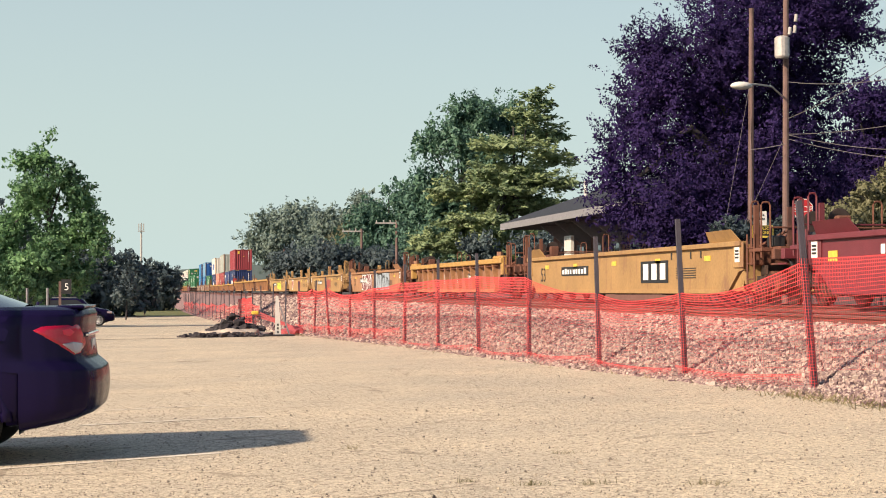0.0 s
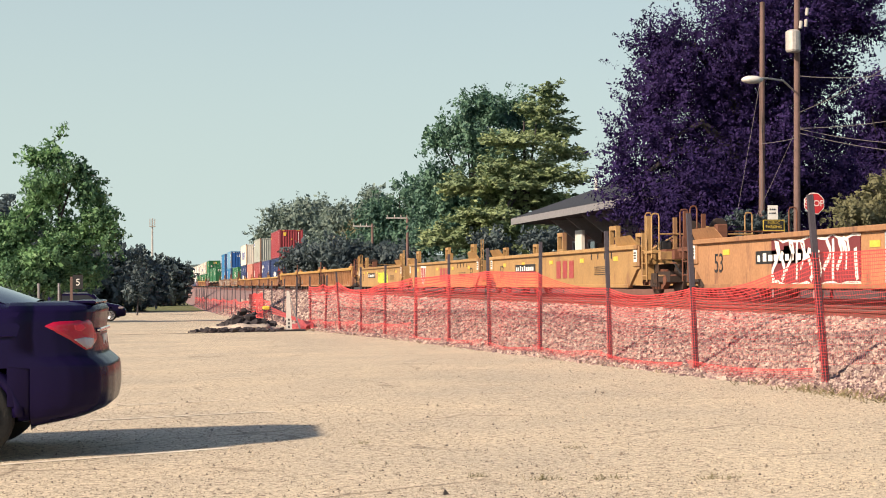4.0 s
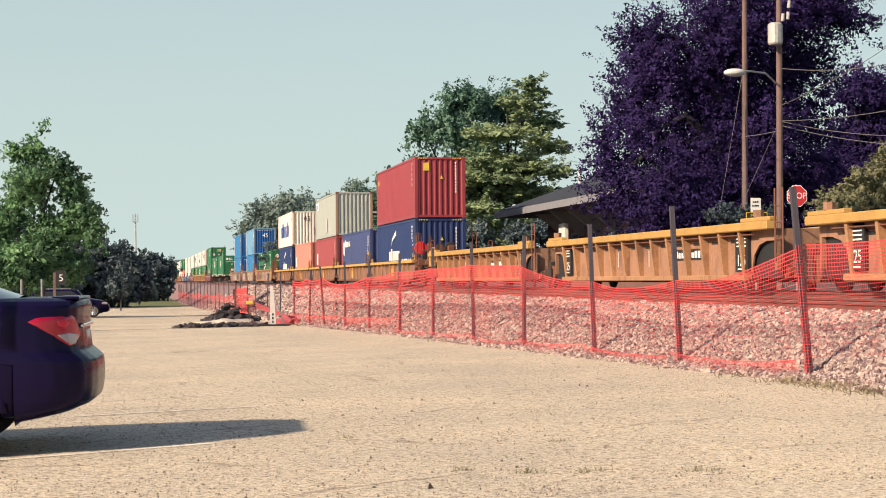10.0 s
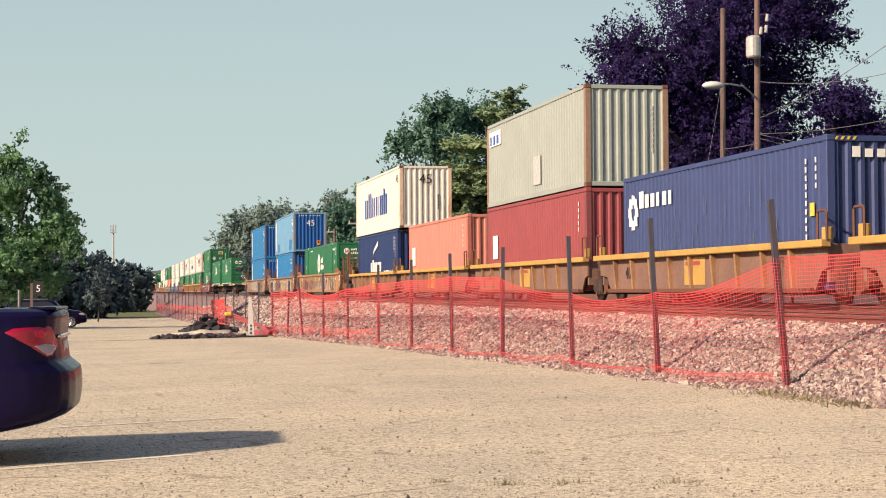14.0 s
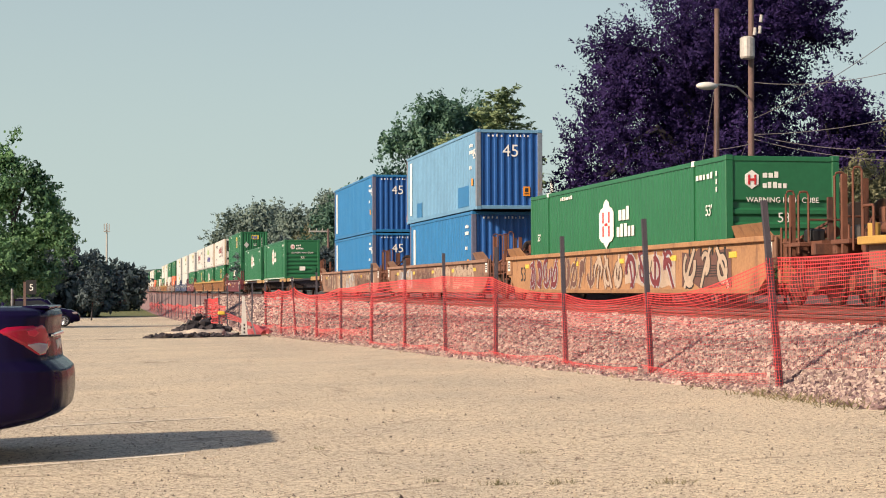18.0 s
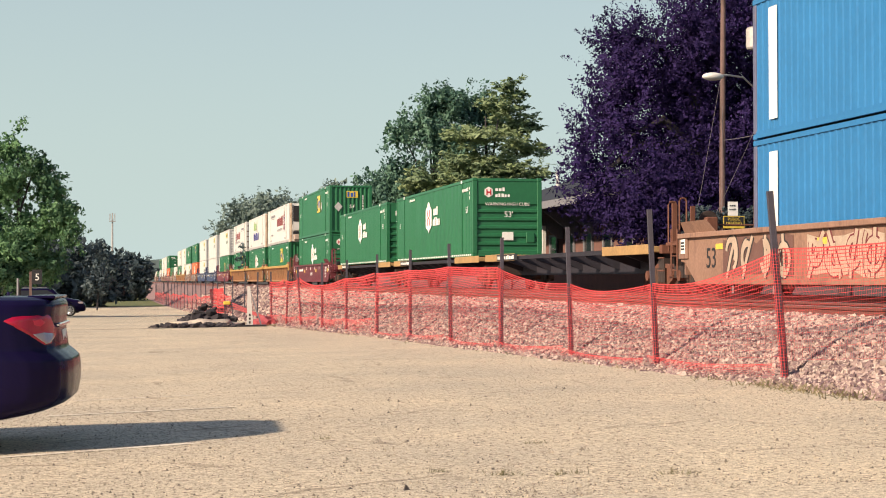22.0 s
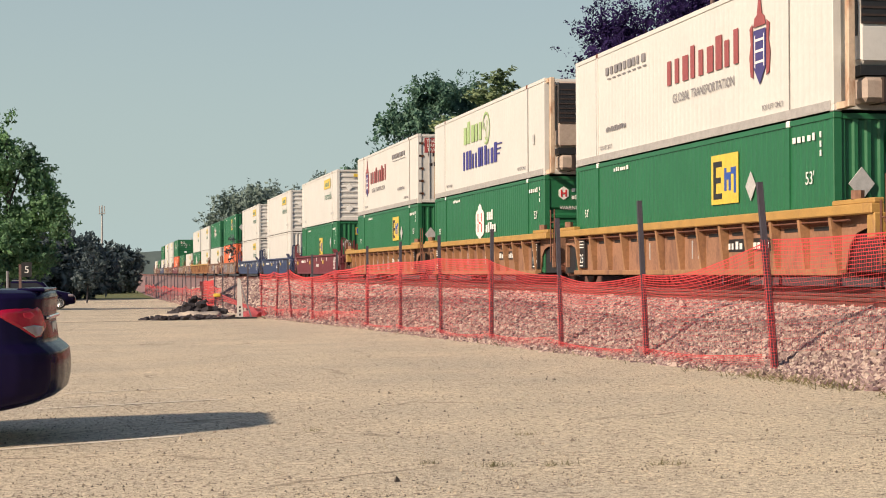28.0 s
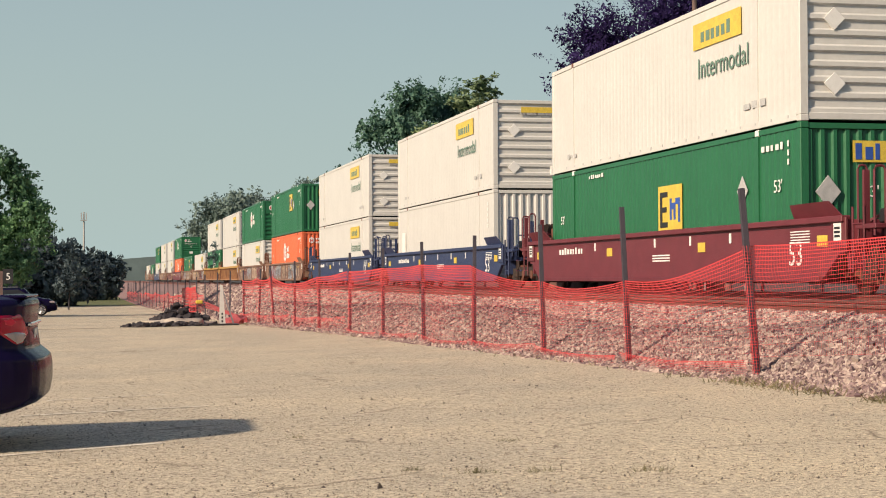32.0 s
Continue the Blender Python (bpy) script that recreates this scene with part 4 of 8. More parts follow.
def marks53(parent, length, style, seed, front=True, rear=True):
    """Stencils on a fifty-three-foot well's near side."""
    x = -1.506
    rnd = random.Random(seed)
    if style in ("yellow", "logo", "lime", "graffiti", "A", "tag"):
        lettering("53", 0.62, black_mark, parent, on_side(x, length - 1.9 if style != "logo" else 1.7, 0.78), label="black 53")
        if style in ("yellow", "A", "lime", "graffiti"):
            y0 = length - 4.2
            side_bars("number_plate", black_plate, parent, x, [(y0 - 3.0, y0, 0.75, 1.02)])
            side_bars("number_stencil", white_mark, parent, x - 0.004, word(seed, y0 - 0.12, 0.8, 2.75, 0.17, 9))
        side_bars("reflector", yellow_patch, parent, x, [(y, y + 0.42, 0.98, 1.1) for y in (2.0, 5.6, 9.4, 13.4, length - 2.6)], "yellow reflective patches")
        side_bars("capacity_stencil", black_mark, parent, x, [(2.6 + i * 0.7, 2.68 + i * 0.7, 1.05, 1.22) for i in range(4)] + [(3.0, 4.4, 0.82 - i * 0.055, 0.84 - i * 0.055) for i in range(5)])
    if style == "yellow":
        side_bars("logo_panel", black_plate, parent, x, [(5.0, 7.2, 0.5, 1.05)])
        side_bars("logo_stencil", white_mark, parent, x - 0.004, [(5.2 + k * 0.68, 5.62 + k * 0.68, 0.58, 0.98) for k in range(3)])
    if style in ("logo", "A"):
        y0 = 9.0
        side_bars("logo_stencil", dull_red_mark, parent, x, [(y0 - 0.62 - k * 0.8, y0 - 0.1 - k * 0.8, 0.52, 1.06) for k in range(3)])
    if style == "logo":
        bm = bmesh.new()
        c, y0 = 0.78, length - 4.0
        prism(bm, [(y0 - 0.75, c + 0.42), (y0 + 0.75, c + 0.46), (y0 + 0.6, c - 0.1), (y0 + 0.1, c - 0.5), (y0 - 0.45, c - 0.15)], "x", x - 0.006, x + 0.003)
        badge = part("painted_badge", bm, white_mark, parent, "red and white sprayed badge")
        bm = bmesh.new()
        prism(bm, [(y0 - 0.62, c + 0.33), (y0 - 0.1, c + 0.33), (y0 + 0.0, c - 0.35), (y0 - 0.38, c - 0.1)], "x", x - 0.012, x - 0.006)
        prism(bm, [(y0 + 0.08, c + 0.35), (y0 + 0.62, c + 0.37), (y0 + 0.5, c - 0.05), (y0 + 0.15, c - 0.32)], "x", x - 0.012, x - 0.006)
        part("badge_field", bm, dull_red_mark, badge)
    sprays = [(lime_spray, 5.2, 9.2)] if style == "lime" else []
    if style == "graffiti":
        mural(parent, x, 10.2, 14.5, dark_spray, white_mark, seed, 0.36)
        mural(parent, x, 3.9, 9.2, pale_spray, black_mark, seed + 1, 0.62)
    if style == "tag":
        graffiti(parent, x, 1.6, length - 2.6, seed, style)
    for mat_, y0, y1 in sprays:
        bm = bmesh.new()
        y = y1
        while y > y0 + 0.3:
            w = rnd.uniform(0.35, 0.8)
            lo, hi, lean = rnd.uniform(0.34, 0.5), rnd.uniform(1.0, 1.25), rnd.uniform(-0.3, 0.3)
            prism(bm, [(y, lo), (y + lean * 0.3, (lo + hi) / 2), (y + lean, hi), (y + lean - w * 0.8, hi - rnd.uniform(0, 0.12)), (y - w * 0.7, (lo + hi) / 2 + 0.1), (y - w, lo + rnd.uniform(0, 0.1))],
                  "x", x - 0.004 - 0.001 * rnd.random(), x + 0.003)
            y -= w * rnd.uniform(0.75, 1.1)
        tagged(part("spray_paint", bm, mat_, parent, {"lime_spray_paint": "lime green graffiti", "silver_spray_paint": "silver graffiti"}.get(mat_.name, "dark graffiti")), kind="stuff")
        if mat_ is not black_mark:
            bm = bmesh.new()
            for _ in range(int((y1 - y0) * 2.2)):
                a, z, q = rnd.uniform(y0, y1), rnd.uniform(0.45, 0.9), rnd.uniform(0.2, 0.5)
                l_ = rnd.uniform(-0.25, 0.25)
                prism(bm, [(a, z), (a + l_, z + q), (a + l_ - 0.05, z + q), (a - 0.05, z)], "x", x - 0.009, x - 0.003)
            tagged(part("spray_outline", bm, black_mark if mat_ is lime_spray else white_mark if mat_ is dark_spray else black_mark, parent), kind="stuff")
    if style in ("maroon", "navy"):
        lettering("53", 0.62, white_mark, parent, on_side(x, 2.0, 0.72), label="white 53")
        side_bars("number_stencil", white_mark, parent, x, word(seed, length - 3.0, 0.95, 2.2, 0.17, 9))
        side_bars("reflector", yellow_patch, parent, x, [(y, y + 0.4, 0.85, 1.05) for y in (0.7, 6.4, 12.5, length - 1.2)], "yellow reflective patches")
        side_bars("stencil_stencil", white_mark, parent, x, [(1.4, 2.2, 1.13 - i * 0.05, 1.15 - i * 0.05) for i in range(5)] + [(5.0 + i * 2.2, 5.1 + i * 2.2, 1.0, 1.2) for i in range(5)] + [(8.5, 9.6, 0.8 - i * 0.06, 0.83 - i * 0.06) for i in range(3)])
    if style == "ribbed":
        y0 = length * 0.3
        side_bars("number_plate", black_plate, parent, -1.35, [(y0 - 1.1, y0 - 0.15, 0.72, 0.98), (y0 + 0.25, y0 + 1.2, 0.72, 0.98)])
        side_bars("number_stencil", white_mark, parent, -1.355, word(seed, y0 - 0.2, 0.77, 0.85, 0.16, 4) + word(seed + 1, y0 + 1.15, 0.77, 0.85, 0.16, 4))
        for a, platform in ((1.75, front), (length - 1.75, rear)):
            if platform:
                lettering("53", 0.34, black_mark, parent, on_side(-1.352, a + 0.12, 0.72), label="black 53")
            else:
                lettering("125", 0.34, white_mark, parent, on_side(-1.435, a, 0.66), label="white 125")
                side_bars("panel_stencil", white_mark, parent, -1.433, [(a - 0.26, a + 0.26, 0.96 + k * 0.08, 0.99 + k * 0.08) for k in range(3)] + [(a - 0.2, a + 0.2, 0.47, 0.5)])
        side_bars("scrawl", grey_mark, parent, -1.349, [(a, a + 0.05, 0.6, 1.0) for a in (length * 0.45, length * 0.47, length * 0.62, length * 0.64)], "chalky white scrawls")


CAR_LABEL = {
    "yellow": "weathered yellow well car with black number panel and smooth sides", "logo": "empty yellow well car with a sprayed red badge",
    "lime": "empty yellow well car with lime green graffiti", "graffiti": "rusty yellow well car covered in maroon and silver graffiti",
    "A": "empty yellow well car with red logo bars and guide hoops", "tag": "tan well car scrawled all over with graffiti", "maroon": "maroon well car with white stencils",
    "navy": "dark navy and maroon well car", "ribbed": "rust-streaked orange-yellow well car with outside ribs"}


def car53(u0, u1, style, front=True, rear=True, guides=()):
    length = u1 - u0
    car = thing("well_car", CAR_LABEL[style] if style != "tag" or u0 > 70 else "rusty orange-yellow well car scrawled all over with graffiti", "rail car", "well cars of the train")
    body_mat = {"yellow": yellow, "logo": yellow, "lime": yellow, "A": yellow, "graffiti": yellow_rust, "tag": yellow_rust if u0 < 70 else tan_rust, "maroon": maroon, "navy": navy_car, "ribbed": yellow_rust}[style]
    if style == "ribbed":
        ribbed_well(car, length, tan_side, faded_chord, yellow_rust, front, rear)
    else:
        smooth_well(car, length, body_mat)
    marks53(car, length, style, int(u0 * 7) % 1000, front, rear)
    truck(car, -0.2 if front else -(front_gap(u0) / 2))
    if rear:
        truck(car, length + 0.2)
    end_mat = rust_steel if style in ("ribbed", "graffiti", "yellow", "tag") else body_mat
    if front:
        end_platform(car, 0, -1, end_mat, tall=2.2 if style != "ribbed" else 2.0)
        ladder(car, -0.45, end_mat, 0.4, 1.5)
    else:
        boxpart("drawbar", dark_steel, car, (-0.5, 0.5, -1.0, 0.05, 0.6, 1.0))
        ladder(car, -0.5, end_mat, 0.6, 2.1)
    if rear:
        end_platform(car, length, 1, end_mat, tall=2.2 if style != "ribbed" else 2.0)
        ladder(car, length + 0.45, end_mat, 0.4, 1.5)
    else:
        boxpart("drawbar", dark_steel, car, (-0.5, 0.5, length - 0.05, length + 1.0, 0.6, 1.0))
    for g in guides:
        guide_frame(car, g, body_mat)
    RIDERS.append((car, u0, 0.0))
    return car


def front_gap(u0):
    return 2.0


def car40(u0, u1, front=False, rear=False):
    length = u1 - u0
    car = thing("well_car", "low yellow and rust-brown forty-foot well car unit with yellow sills", "rail car", "well cars of the train")
    well40(car, length)
    truck(car, 0.0)
    if rear:
        truck(car, length)
        end_platform(car, length, 1, rust_steel, extra=1.2)
    if front:
        end_platform(car, 0, -1, rust_steel, extra=1.3)
        bm = bmesh.new()
        wheel_shape(bm, (-1.25, -0.75, 1.75), 0.3, 0.06, axis="y", sides=18)
        part("brake_reel", bm, red_mark, car, "red brake wheel")
    RIDERS.append((car, u0, 0.0))
    return car


def car_spine(u0, u1):
    car = thing("spine_car", "dark skeleton spine car with faded tan end decks", "rail car", "spine cars of the train")
    spine_unit(car, u1 - u0)
    truck(car, -0.6)
    RIDERS.append((car, u0, 0.0))
    return car


# ---- containers: local origin at the bottom of the front end's middle, +y towards the rear ----
def corrugated(bm, length, z0, z1, x, pitch, depth, y0=0.0):
    n = max(1, int(length / pitch))
    p = length / n
    pts = []
    for i in range(n):
        a = y0 + i * p
        pts += [(a, 0), (a + p * 0.28, 0), (a + p * 0.42, depth), (a + p * 0.86, depth)]
    pts.append((y0 + length, 0))
    lo = [bm.verts.new((x + d, y, z0)) for y, d in pts]
    hi = [bm.verts.new((x + d, y, z1)) for y, d in pts]
    for i in range(len(pts) - 1):
        bm.faces.new((lo[i], lo[i + 1], hi[i + 1], hi[i]))


def turned(bm, width, y, flip=1):
    """Turns a panel built along +y at x = 0 onto the end that looks to -y."""
    for v in bm.verts:
        x, yy, z = v.co
        v.co = (yy - width / 2, y + flip * x, z)


SHELLS = {}
# tan unit paint, darkened: the shade on the container's end is in its colour
reefer_shade_tan = surface("grimy_tan_unit_paint", (0.40, 0.32, 0.26), 0.55, rust=(0.2, 0.14, 0.11), rust_amount=0.35)
worn_post = {"faded_blue": surface("rusted_pale_blue_post", (0.16, 0.2, 0.25), 0.6, rust=(0.25, 0.15, 0.1), rust_amount=0.55), "rusty_white": surface("rusted_white_post", (0.55, 0.42, 0.30), 0.6, rust=(0.3, 0.13, 0.06), rust_amount=0.6), "grey": surface("rusted_grey_post", (0.25, 0.16, 0.11), 0.7, rust=(0.2, 0.09, 0.05), rust_amount=0.5),
             "blue": surface("rusted_blue_post", (0.10, 0.11, 0.18), 0.6, rust=(0.2, 0.12, 0.09), rust_amount=0.5), "salmon": surface("worn_salmon_post", (0.42, 0.13, 0.1), 0.6), "brown_red": surface("worn_brown_red_post", (0.2, 0.05, 0.05), 0.6)}


def container(u, upper, color, length, marks, end="v", width=None, z=None, label="", rib=None):
    """A steel container: corrugated walls, roof, corner posts and castings, rails, end wall, and its markings."""
    w = width or (2.438 if length < 14 else 2.591)
    h = 2.89
    key = (color, length, end)
    paint = PAINT[color]
    if key not in SHELLS:
        c = thing("shipping_container", label, "container", "containers on the train")
        pitch, depth = (0.28, 0.02) if length < 14 else (0.26, 0.012)
        if color == "white" and length > 14:
            depth = 0.004
        inset = 0.02
        for s in (-1, 1):
            bm = bmesh.new()
            corrugated(bm, length - 0.3, 0.16, h - 0.1, 0, pitch, depth, 0.15)
            for v in bm.verts:
                v.co.x = s * (w / 2 - inset - v.co.x)
            part("side_panel", bm, paint, c)
            boxpart("bottom_rail", paint, c, (s * (w / 2 - 0.03) - 0.03, s * (w / 2 - 0.03) + 0.03, 0.16, length - 0.16, 0.03, 0.17))
            boxpart("top_rail", paint, c, (s * (w / 2 - 0.03) - 0.03, s * (w / 2 - 0.03) + 0.03, 0.16, length - 0.16, h - 0.11, h - 0.01))
            for yy in (0.08, length - 0.08):
                boxpart("corner_post", worn_post.get(color, paint), c, (s * (w / 2 - 0.085) - 0.085, s * (w / 2 - 0.085) + 0.085, yy - 0.08, yy + 0.08, 0.12, h - 0.12), bevel=0.012)
                for zz in (0.06, h - 0.06):
                    boxpart("corner_casting", rust_steel if color in ("rusty_white", "grey") else paint, c, (s * (w / 2 - 0.085) - 0.088, s * (w / 2 - 0.085) + 0.088, yy - 0.085, yy + 0.085, zz - 0.06, zz + 0.06), bevel=0.015)
            if length > 14:
                for yy in (1.98, length - 1.98):
                    boxpart("side_post", paint, c, (s * (w / 2 - 0.04) - 0.042, s * (w / 2 - 0.04) + 0.042, yy - 0.06, yy + 0.06, 0.05, h - 0.03))
                    boxpart("lift_casting", white_mark if color == "green" else rust_steel, c, (s * (w / 2 - 0.05) - 0.055, s * (w / 2 - 0.05) + 0.055, yy - 0.09, yy + 0.09, h - 0.12, h + 0.004), bevel=0.01)
        bm = bmesh.new()
        corrugated(bm, length - 0.2, -w / 2 + 0.06, w / 2 - 0.06, 0, 0.3, 0.02, 0.1)
        for v in bm.verts:
            v.co = (v.co.z, v.co.y, h - 0.03 - v.co.x)
        part("roof", bm, paint, c)
        boxpart("floor", dark_steel, c, (-w / 2 + 0.07, w / 2 - 0.07, 0.1, length - 0.1, 0.04, 0.15))
        boxpart("rear_end", paint, c, (-w / 2 + 0.16, w / 2 - 0.16, length - 0.1, length - 0.05, 0.14, h - 0.12))
        boxpart("end_sill", paint, c, (-w / 2 + 0.17, w / 2 - 0.17, 0.01, 0.12, 0.03, 0.16), bevel=0.01)
        boxpart("end_header", paint, c, (-w / 2 + 0.17, w / 2 - 0.17, 0.01, 0.12, h - 0.13, h - 0.02), bevel=0.01)
        iw = w - 0.34
        if end == "v":
            bm = bmesh.new()
            corrugated(bm, iw, 0.15, h - 0.12, 0, 0.235, 0.045)
            turned(bm, iw, 0.03)
            # blue ends take the deeper blue that carries their shade
            part("end_wall", bm, PAINT["deep_blue"] if color in ("blue", "faded_blue") else paint, c)
        elif end == "h":
            top = h - 0.12 if color == "white" else h - 0.95
            bm = bmesh.new()
            corrugated(bm, top - 0.15, -iw / 2, iw / 2, 0, 0.27, 0.05)
            for v in bm.verts:
                v.co = (v.co.z, 0.03 + v.co.x, 0.15 + v.co.y)
            part("end_wall", bm, paint, c)
            if top < h - 0.5:
                boxpart("end_upper_panel", paint, c, (-iw / 2, iw / 2, 0.03, 0.07, top, h - 0.12))
                boxpart("vent_box", paint, c, (iw / 2 - 0.42, iw / 2 - 0.1, 0.0, 0.06, 0.52, 0.9), bevel=0.02)
                boxpart("load_plate", white_mark, c, (-0.2, 0.22, 0.012, 0.028, 0.62, 0.92), label="white load plate")
                lettering("WARNING HIGH CUBE", 0.16, white_mark, c, on_end(0, 0.018, 1.93))
                lettering("53'", 0.3, white_mark, c, on_end(0.05, 0.016, 1.55))
                end_bars("number_stencil", white_mark, c, 0.012, [(s_ * (w / 2 - 0.1) - 0.05, s_ * (w / 2 - 0.1) + 0.05, 1.25 + i * 0.16, 1.36 + i * 0.16) for s_ in (-1, 1) for i in range(9)])
            else:
                for z_ in (0.7, 1.9):
                    bm = bmesh.new()
                    prism(bm, [(-0.6, z_ - 0.21), (-0.39, z_), (-0.6, z_ + 0.21), (-0.81, z_)], "y", 0.0, 0.035)
                    part("placard_holder", bm, white_mark, c, "diamond placard holder")
                boxpart("vent_box", white_mark, c, (iw / 2 - 0.5, iw / 2 - 0.28, -0.01, 0.05, 0.45, 0.75), bevel=0.02)
                end_bars("number_stencil", grey_mark, c, 0.02, end_word(4, -0.4, 2.4, 1.1, 0.12, 9))
        elif end.startswith("reefer"):
            white_unit = end == "reefer_white"
            boxpart("end_wall", paint, c, (-iw / 2, iw / 2, 0.06, 0.1, 0.15, h - 0.12))
            boxpart("fuel_tank", reefer_shade_tan, c, (-0.95, 0.95, -0.5, 0.06, 0.12, 0.58), bevel=0.08, label="tan diesel tank with shade in its colour")
            unit = boxpart("cooling_unit", paint if white_unit else reefer_shade_tan, c, (-1.02, 1.02, -0.5, 0.06, 0.78, 2.74), bevel=0.1, label="white refrigeration unit with dark grilles" if white_unit else "tan refrigeration unit with dark grilles, shade in its colour")
            for s in (-1, 1):
                boxpart("grille", black_plate, unit, (s * 0.7 - 0.3, s * 0.7 + 0.3, -0.515, -0.49, 1.5, 2.68), bevel=0.01, label="black intake grille")
                for i in range(8):
                    boxpart("grille_slat", dark_steel, unit, (s * 0.7 - 0.29, s * 0.7 + 0.29, -0.53, -0.512, 1.5 + i * 0.138, 1.54 + i * 0.138))
                boxpart("side_grille", black_plate, unit, (s * 1.022 - 0.006, s * 1.022 + 0.006, -0.42, -0.05, 1.3, 2.6))
            for s in (-1, 1):
                boxpart("guard_post", worn_post["rusty_white"], c, (s * 1.17 - 0.07, s * 1.17 + 0.07, -0.5, -0.36, 0.03, h - 0.04), bevel=0.015)
                for z_ in (0.03, h - 0.16):
                    boxpart("guard_rail", worn_post["rusty_white"], c, (s * 1.17 - 0.06, s * 1.17 + 0.06, -0.36, 0.02, z_, z_ + 0.12))
                boxpart("tank_strap", dark_steel, c, (s * 0.55 - 0.05, s * 0.55 + 0.05, -0.565, 0.04, 0.11, 0.56))
            boxpart("display_panel", navy_car, unit, (-0.3, 0.3, -0.52, -0.5, 1.62, 2.0))
            boxpart("badge_plate", blue_mark, unit, (-0.18, 0.18, -0.52, -0.5, 2.08, 2.3))
            for a_, b_ in ((-0.98, -0.35), (-0.33, 0.33), (0.35, 0.98)):
                boxpart("lower_door", paint if white_unit else reefer_shade_tan, unit, (a_, b_, -0.515, -0.49, 0.85, 1.46), bevel=0.008)
            # black block fills the gap above the tank in place of its shade
            boxpart("sill_gap", black_plate, c, (-0.98, 0.98, -0.46, 0.05, 0.6, 0.78))
        elif end == "doors":
            for s in (-1, 1):
                boxpart("door", paint, c, (min(0.01 * s, s * iw / 2), max(0.01 * s, s * iw / 2), 0.04, 0.09, 0.16, h - 0.13), bevel=0.012)
                for k in (0.3, 0.8):
                    bm = bmesh.new()
                    tube(bm, [(s * k, 0.015, 0.16), (s * k, 0.015, h - 0.14)], 0.02, 6)
                    part("lock_rod", bm, grey_mark, c)
            boxpart("notice_panel", dull_red_mark, c, (-1.0, -0.28, 0.03, 0.038, 2.1, 2.72), label="dull red notice panel")
            for k, line in enumerate(("TRAIN", "DRIVE", "TEAM")):
                lettering(line, 0.19, white_mark, c, on_end(-0.64, 0.028, 2.58 - k * 0.18))
            for s in (-1, 1):
                for k in range(5):
                    boxpart("hinge", rust_steel, c, (s * (iw / 2 + 0.02) - 0.1, s * (iw / 2 + 0.02) + 0.1, 0.0, 0.035, 0.35 + k * 0.52, 0.45 + k * 0.52), bevel=0.008, label="rusty hinge")
                boxpart("rust_stain", worn_post["rusty_white"], c, (s * 0.55 - 0.05, s * 0.55 + 0.05, 0.032, 0.042, 0.2, 2.0), label="rust run below a lock rod")
            end_bars("number_stencil", black_mark, c, 0.036, end_word(2, -0.85, 1.95, 1.5, 0.2, 8) + end_word(8, -0.75, 1.55, 1.2, 0.16, 9))
        SHELLS[key] = c
        own = c
    else:
        own = copy_shell(SHELLS[key])
    MARKS[marks](own, length, w, h)
    tagged(own, label, "container", "containers on the train")
    zz = z if z is not None else (0.29 + (2.9 if upper else 0))
    RIDERS.append((own, u, zz))
    return own


def copy_shell(c):
    """A second container of the same make, without the first one's markings."""
    made = new(c.name.split(".")[0])
    made.empty_display_size = 0.2
    links = {c: made}
    for o in c.children_recursive:
        if o.get("marking"):
            continue
        k = o.copy()
        scene.collection.objects.link(k)
        links[o] = k
        k.parent = links[o.parent]
    return made


dull_white = surface("dull_grey_metal", (0.42, 0.40, 0.38), 0.5, 0.2)


def mk(ob):
    ob["marking"] = 1
    for o in ob.children:
        o["marking"] = 1
    return ob


def corner_codes(c, length, w, h, material, text="53'"):
    x = -w / 2 - 0.004
    mk(side_bars("code_stencil", material, c, x, word(5, 1.75, h - 0.45, 1.1, 0.14, 5) + [(0.5, 0.56, h - 0.42 - i * 0.17, h - 0.31 - i * 0.17) for i in range(3)] + word(6, length - 3.4, h - 0.3, 1.2, 0.1, 7)))
    mk(lettering(text, 0.34, material, c, on_side(x, 1.0, h - 1.15)))
    if length > 14:
        mk(lettering(text, 0.3, material, c, on_side(x, length - 1.0, h - 1.3)))


